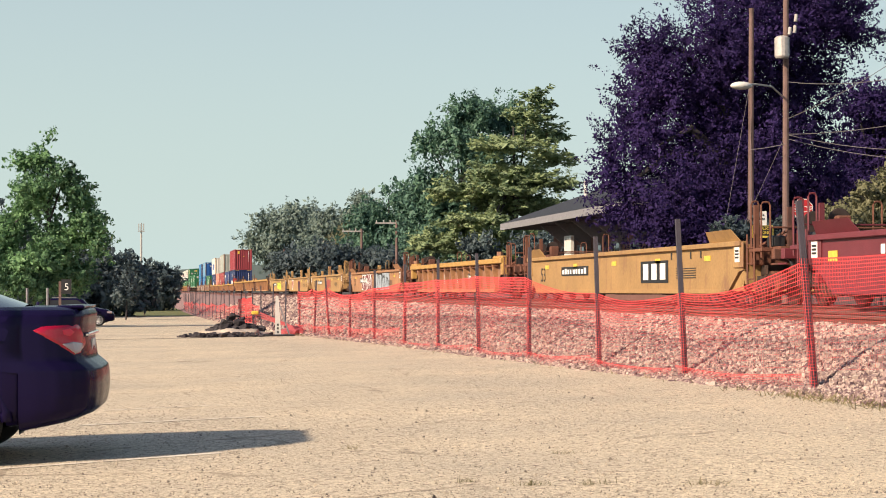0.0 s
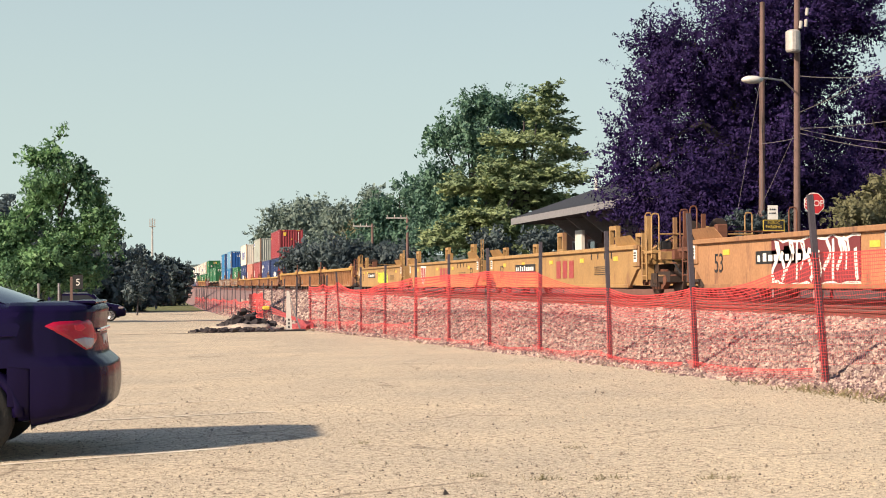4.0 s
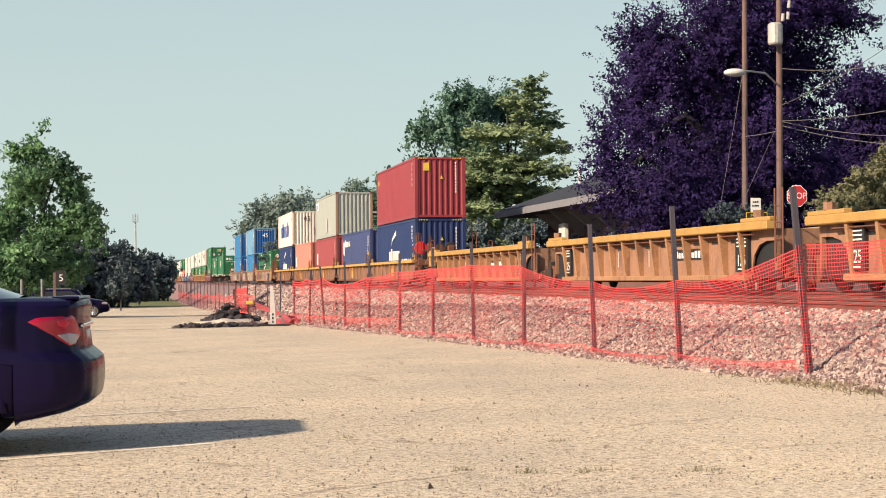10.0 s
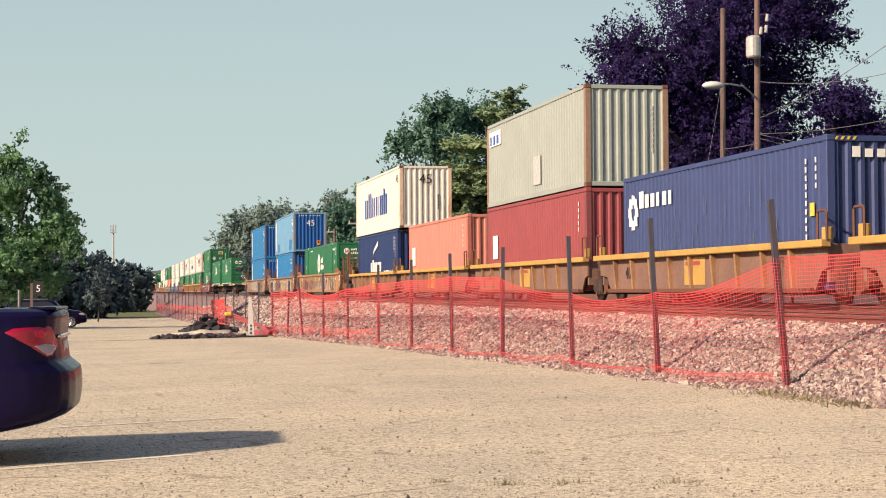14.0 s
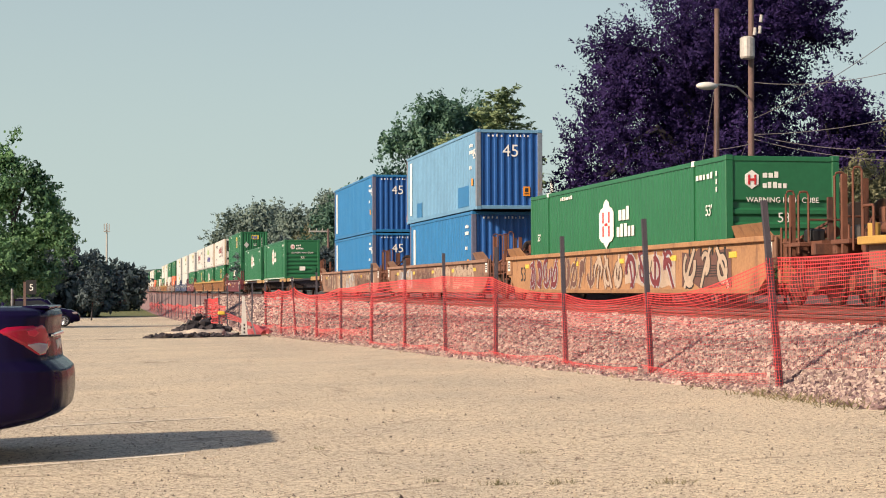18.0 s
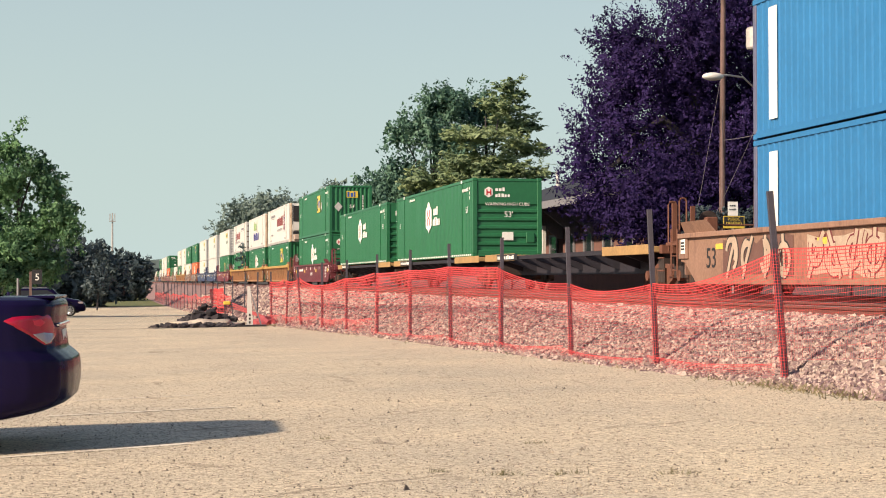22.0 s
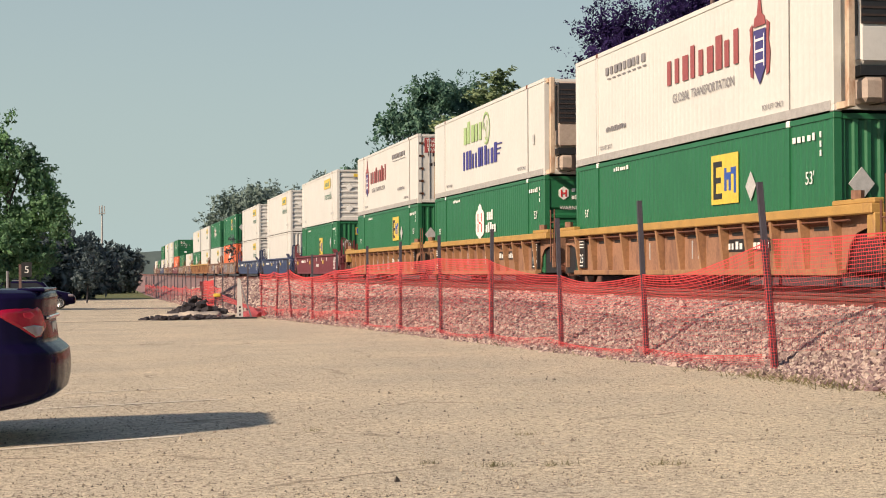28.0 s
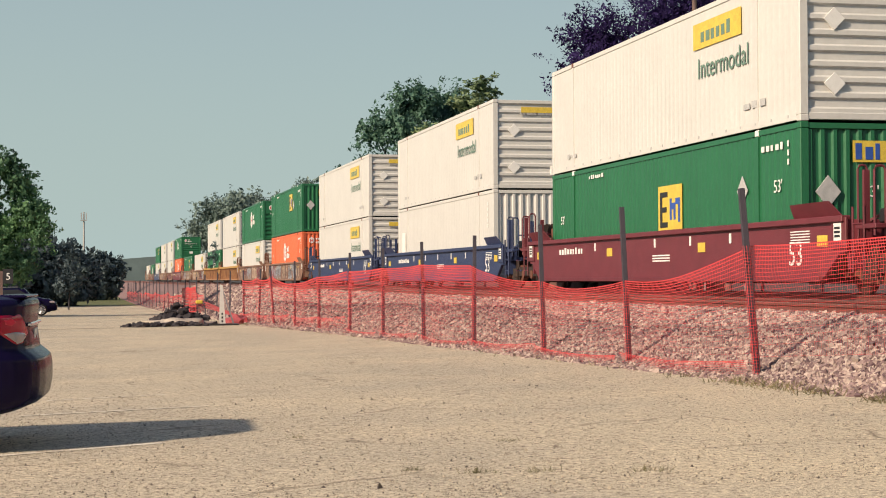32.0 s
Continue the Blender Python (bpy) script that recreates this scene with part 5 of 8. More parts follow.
def lantern_marks(c, length, w, h):
    x = -w / 2 - 0.004
    corner_codes(c, length, w, h, white_mark)
    y0, zc = length * 0.52, 1.74
    bm = bmesh.new()
    prism(bm, [(y0 + 0.62, zc + 0.30), (y0 + 0.45, zc + 0.42), (y0 + 0.28, zc + 0.45), (y0 + 0.2, zc + 0.58), (y0, zc + 0.66), (y0 - 0.2, zc + 0.58), (y0 - 0.28, zc + 0.45), (y0 - 0.45, zc + 0.42), (y0 - 0.62, zc + 0.30),
               (y0 - 0.62, zc - 0.34), (y0 - 0.45, zc - 0.44), (y0 - 0.25, zc - 0.48), (y0, zc - 0.64), (y0 + 0.25, zc - 0.48), (y0 + 0.45, zc - 0.44), (y0 + 0.62, zc - 0.34)], "x", x - 0.005, x + 0.006)
    badge = mk(part("badge", bm, white_mark, c, "white lantern-shaped badge"))
    mk(side_bars("badge_stencil", red_mark, badge, x - 0.007, [(y0 + 0.2, y0 + 0.31, zc - 0.32, zc - 0.04), (y0 + 0.2, y0 + 0.31, zc + 0.04, zc + 0.32), (y0 - 0.31, y0 - 0.2, zc - 0.32, zc - 0.04),
                                                         (y0 - 0.31, y0 - 0.2, zc + 0.04, zc + 0.32), (y0 - 0.12, y0 + 0.12, zc - 0.04, zc + 0.03)]))
    mk(side_bars("name_stencil", white_mark, c, x, word(11, y0 - 1.05, zc + 0.06, 0.95, 0.34, 3) + word(12, y0 - 0.9, zc - 0.36, 1.5, 0.33, 5)))
    bm = bmesh.new()
    prism(bm, [(-0.85, h - 0.42), (-0.7, h - 0.32), (-0.55, h - 0.42), (-0.55, h - 0.62), (-0.7, h - 0.72), (-0.85, h - 0.62)], "y", 0.01, 0.03)
    mk(part("end_badge", bm, white_mark, c))
    mk(end_bars("end_badge_stencil", red_mark, c, 0.004, [(-0.79, -0.75, h - 0.63, h - 0.42), (-0.65, -0.61, h - 0.63, h - 0.42), (-0.75, -0.65, h - 0.55, h - 0.5)]))
    mk(end_bars("end_name_stencil", white_mark, c, 0.022, end_word(11, -0.45, h - 0.48, 0.4, 0.13, 3) + end_word(12, -0.45, h - 0.7, 0.58, 0.13, 5)))


def strip_lantern_marks(c, length, w, h):
    lantern_marks(c, length, w, h)
    n = 44
    mk(side_bars("reflective_strip", white_mark, c, -w / 2 - 0.003, [(0.3 + i * (length - 0.6) / n, 0.3 + (i + 0.55) * (length - 0.6) / n, 0.06, 0.12) for i in range(n)], "white reflective strip"))


def panel_marks(c, length, w, h, y0=5.2, ya=3.8, dz=0.0):
    x = -w / 2 - 0.004
    corner_codes(c, length, w, h, white_mark)
    def lifted(bars):
        return [(a, b, z0 + dz, z1 + dz) for a, b, z0, z1 in bars]
    panel = mk(side_bars("logo_panel", yellow_patch, c, x, lifted([(y0 - 0.75, y0 + 0.75, 1.45, 2.5)]), "yellow logo panel"))
    mk(side_bars("logo_mark", blue_mark, panel, x - 0.006, lifted([(y0 - 0.12, y0 + 0.0, 1.72, 2.2), (y0 - 0.36, y0 - 0.24, 1.72, 2.1), (y0 - 0.64, y0 - 0.52, 1.66, 2.2), (y0 - 0.52, y0 - 0.36, 2.06, 2.2), (y0 - 0.24, y0 - 0.12, 1.95, 2.1)])))
    mk(side_bars("logo_mark", black_mark, panel, x - 0.007, lifted([(y0 + 0.48, y0 + 0.62, 1.56, 2.36), (y0 + 0.14, y0 + 0.48, 1.56, 1.68), (y0 + 0.2, y0 + 0.48, 1.9, 2.02), (y0 + 0.14, y0 + 0.48, 2.24, 2.36)])))
    bm = bmesh.new()
    prism(bm, [(ya, 2.05), (ya - 0.27, 1.75), (ya, 1.45), (ya + 0.27, 1.75)], "x", x - 0.005, x + 0.005)
    mk(part("placard", bm, grey_mark, c, "grey diamond placard"))
    bm = bmesh.new()
    prism(bm, [(-0.75, 1.9), (-0.5, 1.6), (-0.75, 1.3), (-1.0, 1.6)], "y", 0.0, 0.03)
    mk(part("placard", bm, grey_mark, c))
    p2 = mk(end_bars("end_logo_panel", yellow_patch, c, 0.015, [(-0.25, 0.45, 2.15, 2.55)]))
    mk(end_bars("end_logo_stencil", blue_mark, p2, 0.008, end_word(7, -0.2, 2.2, 0.6, 0.3, 3)))
    mk(lettering("53'", 0.3, white_mark, c, on_end(0.1, 0.012, 1.6)))
    mk(end_bars("number_stencil", white_mark, c, 0.014, [(0.72, 0.78, 1.0 + i * 0.15, 1.1 + i * 0.15) for i in range(9)]))


def wide_panel_marks(c, length, w, h):
    panel_marks(c, length, w, h, 6.8, 2.7, -0.4)


def banner_marks(c, length, w, h):
    x = -w / 2 - 0.004
    y0 = 4.0
    panel = mk(side_bars("logo_panel", yellow_patch, c, x, [(y0 - 1.3, y0 + 1.3, 2.0, 2.55)], "yellow logo panel"))
    mk(side_bars("logo_mark", green_grey, panel, x - 0.006, word(21, y0 + 0.85, 2.12, 1.7, 0.28, 6)))
    mk(lettering("Intermodal", 0.62, green_grey, c, on_side(x, y0 - 0.3, 1.55)))
    mk(side_bars("code_stencil", grey_mark, c, x, word(23, length - 1.5, 0.35, 0.9, 0.12, 3) + word(24, 2.6, 0.45, 1.2, 0.14, 3)))
    mk(side_bars("rivet_strip", grey_mark, c, x + 0.002, [(0.5 + k * 0.75, 0.56 + k * 0.75, 0.1, 0.15) for k in range(20)]))
    mk(end_bars("end_logo_panel", yellow_patch, c, 0.01, [(-0.35, 0.75, h - 0.42, h - 0.24)]))


green_grey = surface("grey_green_marking", (0.13, 0.22, 0.17), 0.5)


def crest_marks(c, length, w, h, name_at=8.7, crest_at=3.3, maker_at=13.4, web_at=13.4):
    x = -w / 2 - 0.004
    mk(side_bars("name_stencil", crest_red, c, x, word(31, name_at, 1.42, 4.55, 0.72, 9, 0.15), "maroon name blocks"))
    mk(lettering("GLOBAL TRANSPORTATION", 0.29, grey_ink, c, on_side(x, name_at - 2.2, 1.08)))
    yc = crest_at
    bm = bmesh.new()
    prism(bm, [(yc + 0.3, 1.95), (yc - 0.3, 1.95), (yc - 0.3, 1.2), (yc, 0.85), (yc + 0.3, 1.2)], "x", x - 0.005, x + 0.005)
    crest = mk(part("crest", bm, crest_blue, c, "dark blue and maroon crest"))
    mk(side_bars("crest_bar", white_mark, crest, x - 0.006, [(yc - 0.2, yc + 0.2, 1.28 + i * 0.22, 1.33 + i * 0.22) for i in range(3)] + [(yc - 0.24, yc - 0.21, 1.2, 1.85), (yc + 0.21, yc + 0.24, 1.2, 1.85)]))
    for d in (-1, 1):
        bm = bmesh.new()
        prism(bm, [(yc + d * 0.33, 1.0), (yc + d * 0.46, 1.05), (yc + d * 0.52, 1.45), (yc + d * 0.44, 1.7), (yc + d * 0.5, 2.02), (yc + d * 0.36, 2.1), (yc + d * 0.34, 1.6)], "x", x - 0.005, x + 0.004)
        mk(part("crest_supporter", bm, crest_red, crest))
    bm = bmesh.new()
    prism(bm, [(yc + 0.3, 2.02), (yc - 0.3, 2.02), (yc - 0.24, 2.2), (yc - 0.12, 2.25), (yc - 0.05, 2.55), (yc, 2.72), (yc + 0.05, 2.55), (yc + 0.12, 2.25), (yc + 0.24, 2.2)], "x", x - 0.005, x + 0.004)
    mk(part("crest_crown", bm, crest_red, crest))
    mk(side_bars("maker_stencil", grey_ink, c, x, word(33, maker_at, 2.22, 3.2, 0.25, 9) + [(maker_at - 3.2 + i * 0.4, maker_at - 2.95 + i * 0.4, 2.1, 2.13) for i in range(8)]))
    mk(side_bars("web_stencil", grey_ink, c, x, word(34, web_at, 0.75, 1.7, 0.13, 12)))
    skirt(c, length, w)


crest_red = surface("maroon_marking", (0.30, 0.075, 0.075), 0.5)
crest_blue = surface("dark_violet_marking", (0.06, 0.05, 0.18), 0.5)
grey_ink = surface("grey_ink", (0.22, 0.21, 0.22), 0.5)
lime_ink = surface("faded_lime_marking", (0.33, 0.47, 0.20), 0.5)
navy_ink = surface("navy_marking", (0.05, 0.045, 0.24), 0.5)


def skirt(c, length, w):
    """What the long white boxes share: a bare bottom rail, lifting notes and plain seams."""
    x = -w / 2 - 0.004
    mk(boxpart("skirt_rail", dull_white, c, (x - 0.012, x + 0.02, 0.1, length - 0.1, 0.02, 0.2), label="bare metal bottom rail"))
    for y in (2.7, length - 2.7):
        mk(lettering("TOP LIFT ONLY", 0.15, grey_ink, c, on_side(x, y, 0.36)))
    for y in (1.9, length - 1.9):
        mk(boxpart("seam", dull_white, c, (x - 0.003, x + 0.004, y - 0.012, y + 0.012, 0.2, 2.78)))


def rear_crest_marks(c, length, w, h):
    crest_marks(c, length, w, h, 12.1, 13.1, 6.1, 4.7)


def ring_marks(c, length, w, h):
    x = -w / 2 - 0.004
    mk(side_bars("name_stencil", lime_ink, c, x, word(41, 10.9, 1.72, 3.0, 0.78, 5), "lime name blocks"))
    bm = bmesh.new()
    ring = [(7.45 + 0.5 * math.cos(k * math.pi / 8), 2.05 + 0.52 * math.sin(k * math.pi / 8)) for k in range(14)]
    stroke(bm, x - 0.004, ring, 0.09)
    mk(part("ring_badge", bm, lime_ink, c, "open lime ring badge"))
    for k, (ya, za, yb, zb) in enumerate(((7.75, 2.25, 7.5, 1.95), (7.3, 2.3, 7.35, 1.7), (7.6, 1.75, 7.2, 1.6))):
        bm = bmesh.new()
        stroke(bm, x - 0.005, [(ya, za), ((ya + yb) / 2 + 0.06, (za + zb) / 2), (yb, zb)], 0.07)
        mk(part("badge_stroke", bm, lime_ink, c))
    mk(side_bars("name_stencil", navy_ink, c, x, word(42, 11.0, 0.8, 5.2, 0.66, 11), "navy name blocks"))
    mk(side_bars("speed_line", navy_ink, c, x, [(5.2, 5.9, 1.36, 1.4), (5.35, 5.9, 1.2, 1.24), (5.5, 5.9, 1.04, 1.08)]))
    mk(side_bars("placard", grey_mark, c, x, [(1.1, 1.3, 1.0, 1.3)]))
    skirt(c, length, w)


def swoosh_marks(c, length, w, h):
    x = -w / 2 - 0.004
    mk(side_bars("name_stencil", white_mark, c, x, word(51, 7.9, 0.98, 3.4, 0.6, 6, 0.14)))
    mk(side_bars("tagline_stencil", white_mark, c, x, word(52, 3.8, 0.8, 2.6, 0.22, 9)))
    bm = bmesh.new()
    y0 = 6.5
    prism(bm, [(y0 + 0.7, 1.75), (y0 + 0.4, 2.1), (y0 - 0.2, 2.3), (y0 - 0.85, 2.5), (y0 - 0.85, 2.25), (y0 - 0.2, 2.1), (y0 + 0.45, 1.95)], "x", x - 0.005, x + 0.005)
    mk(part("swoosh", bm, white_mark, c, "white swoosh"))
    mk(side_bars("code_stencil", white_mark, c, x, [(0.6, 0.66, 2.45 - i * 0.17, 2.57 - i * 0.17) for i in range(6)] + [(0.9, 0.96, 2.45 - i * 0.17, 2.57 - i * 0.17) for i in range(4)] + [(0.6, 0.72, 0.5 + i * 0.3, 0.68 + i * 0.3) for i in range(3)]))
    hazard_end(c, w, h)
    mk(end_bars("number_stencil", white_mark, c, 0.014, [(0.72, 0.78, 0.6 + i * 0.16, 0.71 + i * 0.16) for i in range(12)]))


def hazard_end(c, w, h):
    bm = bmesh.new()
    for s in (-1, 1):
        for i in range(4):
            a = s * (w / 2 - 0.4) + (i - 2) * 0.12
            prism(bm, [(a, h - 0.1), (a + 0.05, h - 0.1), (a + 0.09, h - 0.04), (a + 0.04, h - 0.04)], "y", 0.0, 0.012)
    mk(part("hazard_stripes", bm, yellow_patch, c, "yellow hazard stripes"))
    bm = bmesh.new()
    prism(bm, [(0.0, 1.85), (0.14, 1.85), (0.07, 2.02)], "y", 0.0, 0.03)
    mk(part("warning_triangle", bm, yellow_patch, c))


def red_marks(c, length, w, h):
    x = -w / 2 - 0.004
    hazard_end(c, w, h)
    mk(end_bars("warning_label", yellow_patch, c, 0.012, [(-0.8, -0.52, h - 0.65, h - 0.28)]))
    mk(end_bars("number_stencil", white_mark, c, 0.014, [(0.72, 0.78, 1.2 + i * 0.15, 1.3 + i * 0.15) for i in range(10)]))
    mk(side_bars("label", yellow_patch, c, x, [(length - 1.0, length - 0.75, h - 0.75, h - 0.5)]))
    mk(side_bars("code_stencil", white_mark, c, x, [(0.7, 0.75, 2.5 - i * 0.24, 2.65 - i * 0.24) for i in range(5)]))


pale_scratch = surface("pale_paint_scratch", (0.13, 0.16, 0.25), 0.6)


def flower_marks(c, length, w, h):
    x = -w / 2 - 0.004
    hazard_end(c, w, h)
    mk(side_bars("name_stencil", white_mark, c, x, word(61, length - 1.3, 2.05, 2.6, 0.42, 6)))
    bm = bmesh.new()
    for k in range(8):
        a = 2 * math.pi * k / 8
        yc, zc = length - 0.8 + 0.27 * math.cos(a), 1.95 + 0.32 * math.sin(a)
        prism(bm, [(yc - 0.13, zc - 0.1), (yc + 0.13, zc - 0.1), (yc + 0.1, zc + 0.16), (yc - 0.1, zc + 0.12)], "x", x - 0.004 - 0.0006 * k, x + 0.004)
    mk(part("flower_badge", bm, white_mark, c, "white flower-shaped badge"))
    mk(side_bars("code_stencil", white_mark, c, x, [(0.9, 0.95, 2.4 - i * 0.16, 2.5 - i * 0.16) for i in range(10)] + [(0.45, 0.5, 2.4 - i * 0.16, 2.5 - i * 0.16) for i in range(4)]))
    mk(side_bars("label", yellow_patch, c, x, [(0.5, 0.75, 0.35, 0.6), (0.55, 0.75, 1.4, 1.65)]))
    rnd = random.Random(9)
    mk(side_bars("scratch", pale_scratch, c, x + 0.016, [(y_, y_ + 0.014, z_, z_ + rnd.uniform(0.15, 0.6)) for y_, z_ in ((rnd.uniform(1.5, length - 1), rnd.uniform(0.2, 1.8)) for _ in range(46))], "pale vertical scratches"))
    mk(end_bars("name_stencil", white_mark, c, 0.01, end_word(62, -0.7, h - 0.42, 1.5, 0.2, 6)))


def broad_name_marks(c, length, w, h):
    x = -w / 2 - 0.004
    mk(side_bars("name_stencil", blue_mark, c, x, word(71, 10.5, 0.85, 7.1, 1.25, 12, 0.45), "blue name bars"))
    mk(lettering("45", 0.62, black_mark, c, on_end(0, 0.012, 2.25), label="black 45"))
    mk(lettering("45", 0.5, black_mark, c, on_side(x, 0.8, 2.3)))
    mk(end_bars("code_stencil", black_mark, c, 0.014, [(0.55, 0.6, 0.9 + i * 0.14, 1.0 + i * 0.14) for i in range(5)]))


def blue45_marks(c, length, w, h, big=True):
    x = -w / 2 - 0.004
    if big:
        mk(lettering("45", 0.62, white_mark, c, on_end(0.05, 0.012, 2.1), label="white 45"))
        mk(lettering("45", 0.5, white_mark, c, on_side(x, 0.35, 2.0)))
        label_ = mk(end_bars("warning_label", orange_mark, c, 0.012, [(0.5, 0.76, 0.5, 0.84)], "small orange warning label"))
        mk(end_bars("label_sign", black_mark, label_, 0.008, [(0.55, 0.71, 0.56, 0.6), (0.57, 0.69, 0.64, 0.78)]))
    mk(end_bars("number_stencil", white_mark, c, 0.014, end_word(81, -0.8, 2.62, 0.65, 0.085, 4, 0.55) + end_word(83, 0.0, 2.62, 0.8, 0.085, 6, 0.55)))
    mk(side_bars("white_stripe", white_mark, c, x, [(length - 1.25, length - 0.85, 0.35, 2.6)], "white vertical stripe"))
    mk(side_bars("label", orange_mark, c, x, [(0.55, 0.8, 0.9, 1.15)]))
    mk(side_bars("code_stencil", white_mark, c, x, word(82, 1.1, 2.3, 0.6, 0.12, 3) + word(84, 1.1, 2.05, 0.6, 0.12, 3) + word(85, 1.1, 1.5, 0.45, 0.16, 2)))


def patched45_marks(c, length, w, h):
    blue45_marks(c, length, w, h)
    for rect in ((1.3, 3.2, 0.2, 0.95), (length - 3.4, length - 2.3, 0.2, 0.8)):
        mk(side_bars("fresh_patch", PAINT["blue"], c, -w / 2 + 0.02, [rect], "patch of unfaded blue paint"))


def blue40_marks(c, length, w, h):
    blue45_marks(c, length, w, h, False)


def grey_marks(c, length, w, h):
    x = -w / 2 - 0.004
    mk(side_bars("logo_panel", white_mark, c, x, [(length - 2.1, length - 0.5, 2.1, 2.6)]))
    mk(side_bars("logo_stencil", blue_mark, c, x - 0.006, word(91, length - 0.6, 2.15, 1.4, 0.38, 3)))
    mk(side_bars("patch", grey_mark, c, x, [(length * 0.4, length * 0.47, 0.4, 1.3)], "grey repair patch"))
    mk(end_bars("number_stencil", grey_mark, c, 0.014, [(0.7, 0.76, 1.0 + i * 0.15, 1.1 + i * 0.15) for i in range(9)]))


def plain_marks(c, length, w, h):
    mk(side_bars("logo_panel", white_mark, c, -w / 2 - 0.004, [(length - 1.6, length - 0.9, 1.1, 1.9)]))
    mk(side_bars("code_stencil", white_mark, c, -w / 2 - 0.004, [(0.7, 0.75, 2.4 - i * 0.18, 2.52 - i * 0.18) for i in range(5)]))


MARKS = {"lantern": lantern_marks, "strip_lantern": strip_lantern_marks, "panel": panel_marks, "banner": banner_marks, "crest": crest_marks, "rear_crest": rear_crest_marks, "ring": ring_marks, "swoosh": swoosh_marks, "red": red_marks, "flower": flower_marks,
         "broad_name": broad_name_marks, "blue45": blue45_marks, "blue40": blue40_marks, "patched45": patched45_marks, "wide_panel": wide_panel_marks, "grey": grey_marks, "plain": plain_marks}

# ---- the train, from its front to its rear ----
car53(-237.9, -218.3, "maroon")
car53(-214.7, -195.3, "yellow")
car53(-191.3, -171.8, "ribbed")
car53(-168.4, -148.8, "graffiti")
car53(-144.6, -125.6, "A", rear=False, guides=(3.0, 9.0))
car53(-123.4, -106.0, "logo", front=False, rear=False, guides=(2.2, 8.0, 16.0))
car53(-103.4, -85.8, "lime", front=False, guides=(1.5, 15.5))
car53(-82.2, -64.1, "ribbed", rear=False)
car53(-62.0, -44.3, "ribbed", front=False, rear=False)
car53(-41.6, -23.5, "ribbed", front=False)
STARTS40 = [-19.3, -3.9, 11.4, 26.8, 42.2]
for i_, u_ in enumerate(STARTS40):
    car40(u_ + 0.45, u_ + 14.95, front=i_ == 0, rear=i_ == 4)
container(-17.9, False, "navy", 12.192, "swoosh", label="navy blue forty-foot container with white logo bars")
container(-17.9, True, "red", 12.192, "red", label="red forty-foot container stacked on a navy one")
container(-2.9, False, "steel_blue", 12.192, "flower", label="slate blue forty-foot container with streaked paint")
container(12.7, False, "brown_red", 12.192, "plain", label="brown-red forty-foot container under a grey one")
container(12.7, True, "grey", 12.192, "grey", label="pale grey forty-foot container with a blue logo")
container(28.2, False, "salmon", 12.192, "plain", label="faded salmon forty-foot container")
container(43.4, False, "navy", 12.192, "swoosh", label="navy blue forty-foot container under a white one")
container(42.65, True, "rusty_white", 13.716, "broad_name", label="rust-stained white forty-five-foot container with blue lettering bars")
car53(60.6, 81.9, "tag")
container(63.7, False, "green", 16.154, "lantern", "h", label="green fifty-three-foot container with a white badge")
car53(84.6, 104.5, "tag")
container(88.45, False, "blue", 12.192, "blue40", label="bright blue container under a longer blue one")
container(87.7, True, "faded_blue", 13.716, "patched45", label="sun-faded blue forty-five-foot container with a white stripe")
car53(107.0, 128.1, "tag")
container(110.8, False, "blue", 13.716, "blue45", label="bright blue forty-five-foot container in a well car")
container(110.8, True, "blue", 13.716, "blue45", label="bright blue forty-five-foot container stacked on another")
for a_, b_ in ((131.2, 148.8), (150.2, 167.6), (169.0, 186.6)):
    car_spine(a_, b_)
container(150.7, False, "green", 16.154, "strip_lantern", "h", z=1.17, label="green fifty-three-foot container on a spine car")
container(169.65, False, "green", 16.154, "strip_lantern", "h", z=1.17, label="green fifty-three-foot container on a spine car")
car53(188.8, 207.6, "maroon")
container(190.5, False, "green", 16.154, "lantern", "h", label="green fifty-three-foot container under another green one")
container(190.5, True, "green", 16.154, "panel", "v", label="green fifty-three-foot container with a yellow logo panel")
car53(211.6, 230.6, "ribbed", rear=False)
container(213.55, False, "green", 16.154, "panel", "v", label="green container with a yellow logo panel under a white one")
container(213.55, True, "white", 16.154, "crest", "reefer_white", label="white refrigerated container with maroon name bars and cooling unit")
car53(231.9, 249.9, "ribbed", front=False, rear=False)
container(233.0, False, "green", 16.154, "lantern", "h", label="green container with a white badge under a white one")
container(233.0, True, "white", 16.154, "ring", "reefer", label="white refrigerated container with lime and navy name bars")
tagged_unit = car53(251.4, 271.1, "ribbed", front=False)
container(252.7, False, "green", 16.154, "panel", "v", label="green container with a yellow logo panel under a white one")
container(252.7, True, "white", 16.154, "rear_crest", "doors", label="white container with maroon name bars and rear doors")
tag_rnd = random.Random(77)
for k_ in range(6):
    bm = bmesh.new()
    a_ = 11.3 - k_ * 0.62
    stroke(bm, -1.352, [(a_ + 0.16, 0.42), (a_ + tag_rnd.uniform(-0.05, 0.2), 0.72), (a_ - 0.02, 1.04), (a_ - 0.2, tag_rnd.uniform(0.7, 0.9)), (a_ - 0.12, 0.44)], 0.11)
    part("spray_stroke", bm, silver_spray, tagged_unit, "silver graffiti stroke")
car53(274.2, 294.2, "maroon")
container(276.4, False, "green", 16.154, "wide_panel", "v", label="green container with a yellow logo panel under a white one")
container(276.4, True, "white", 16.154, "banner", "h", label="white fifty-three-foot container with a yellow logo panel")
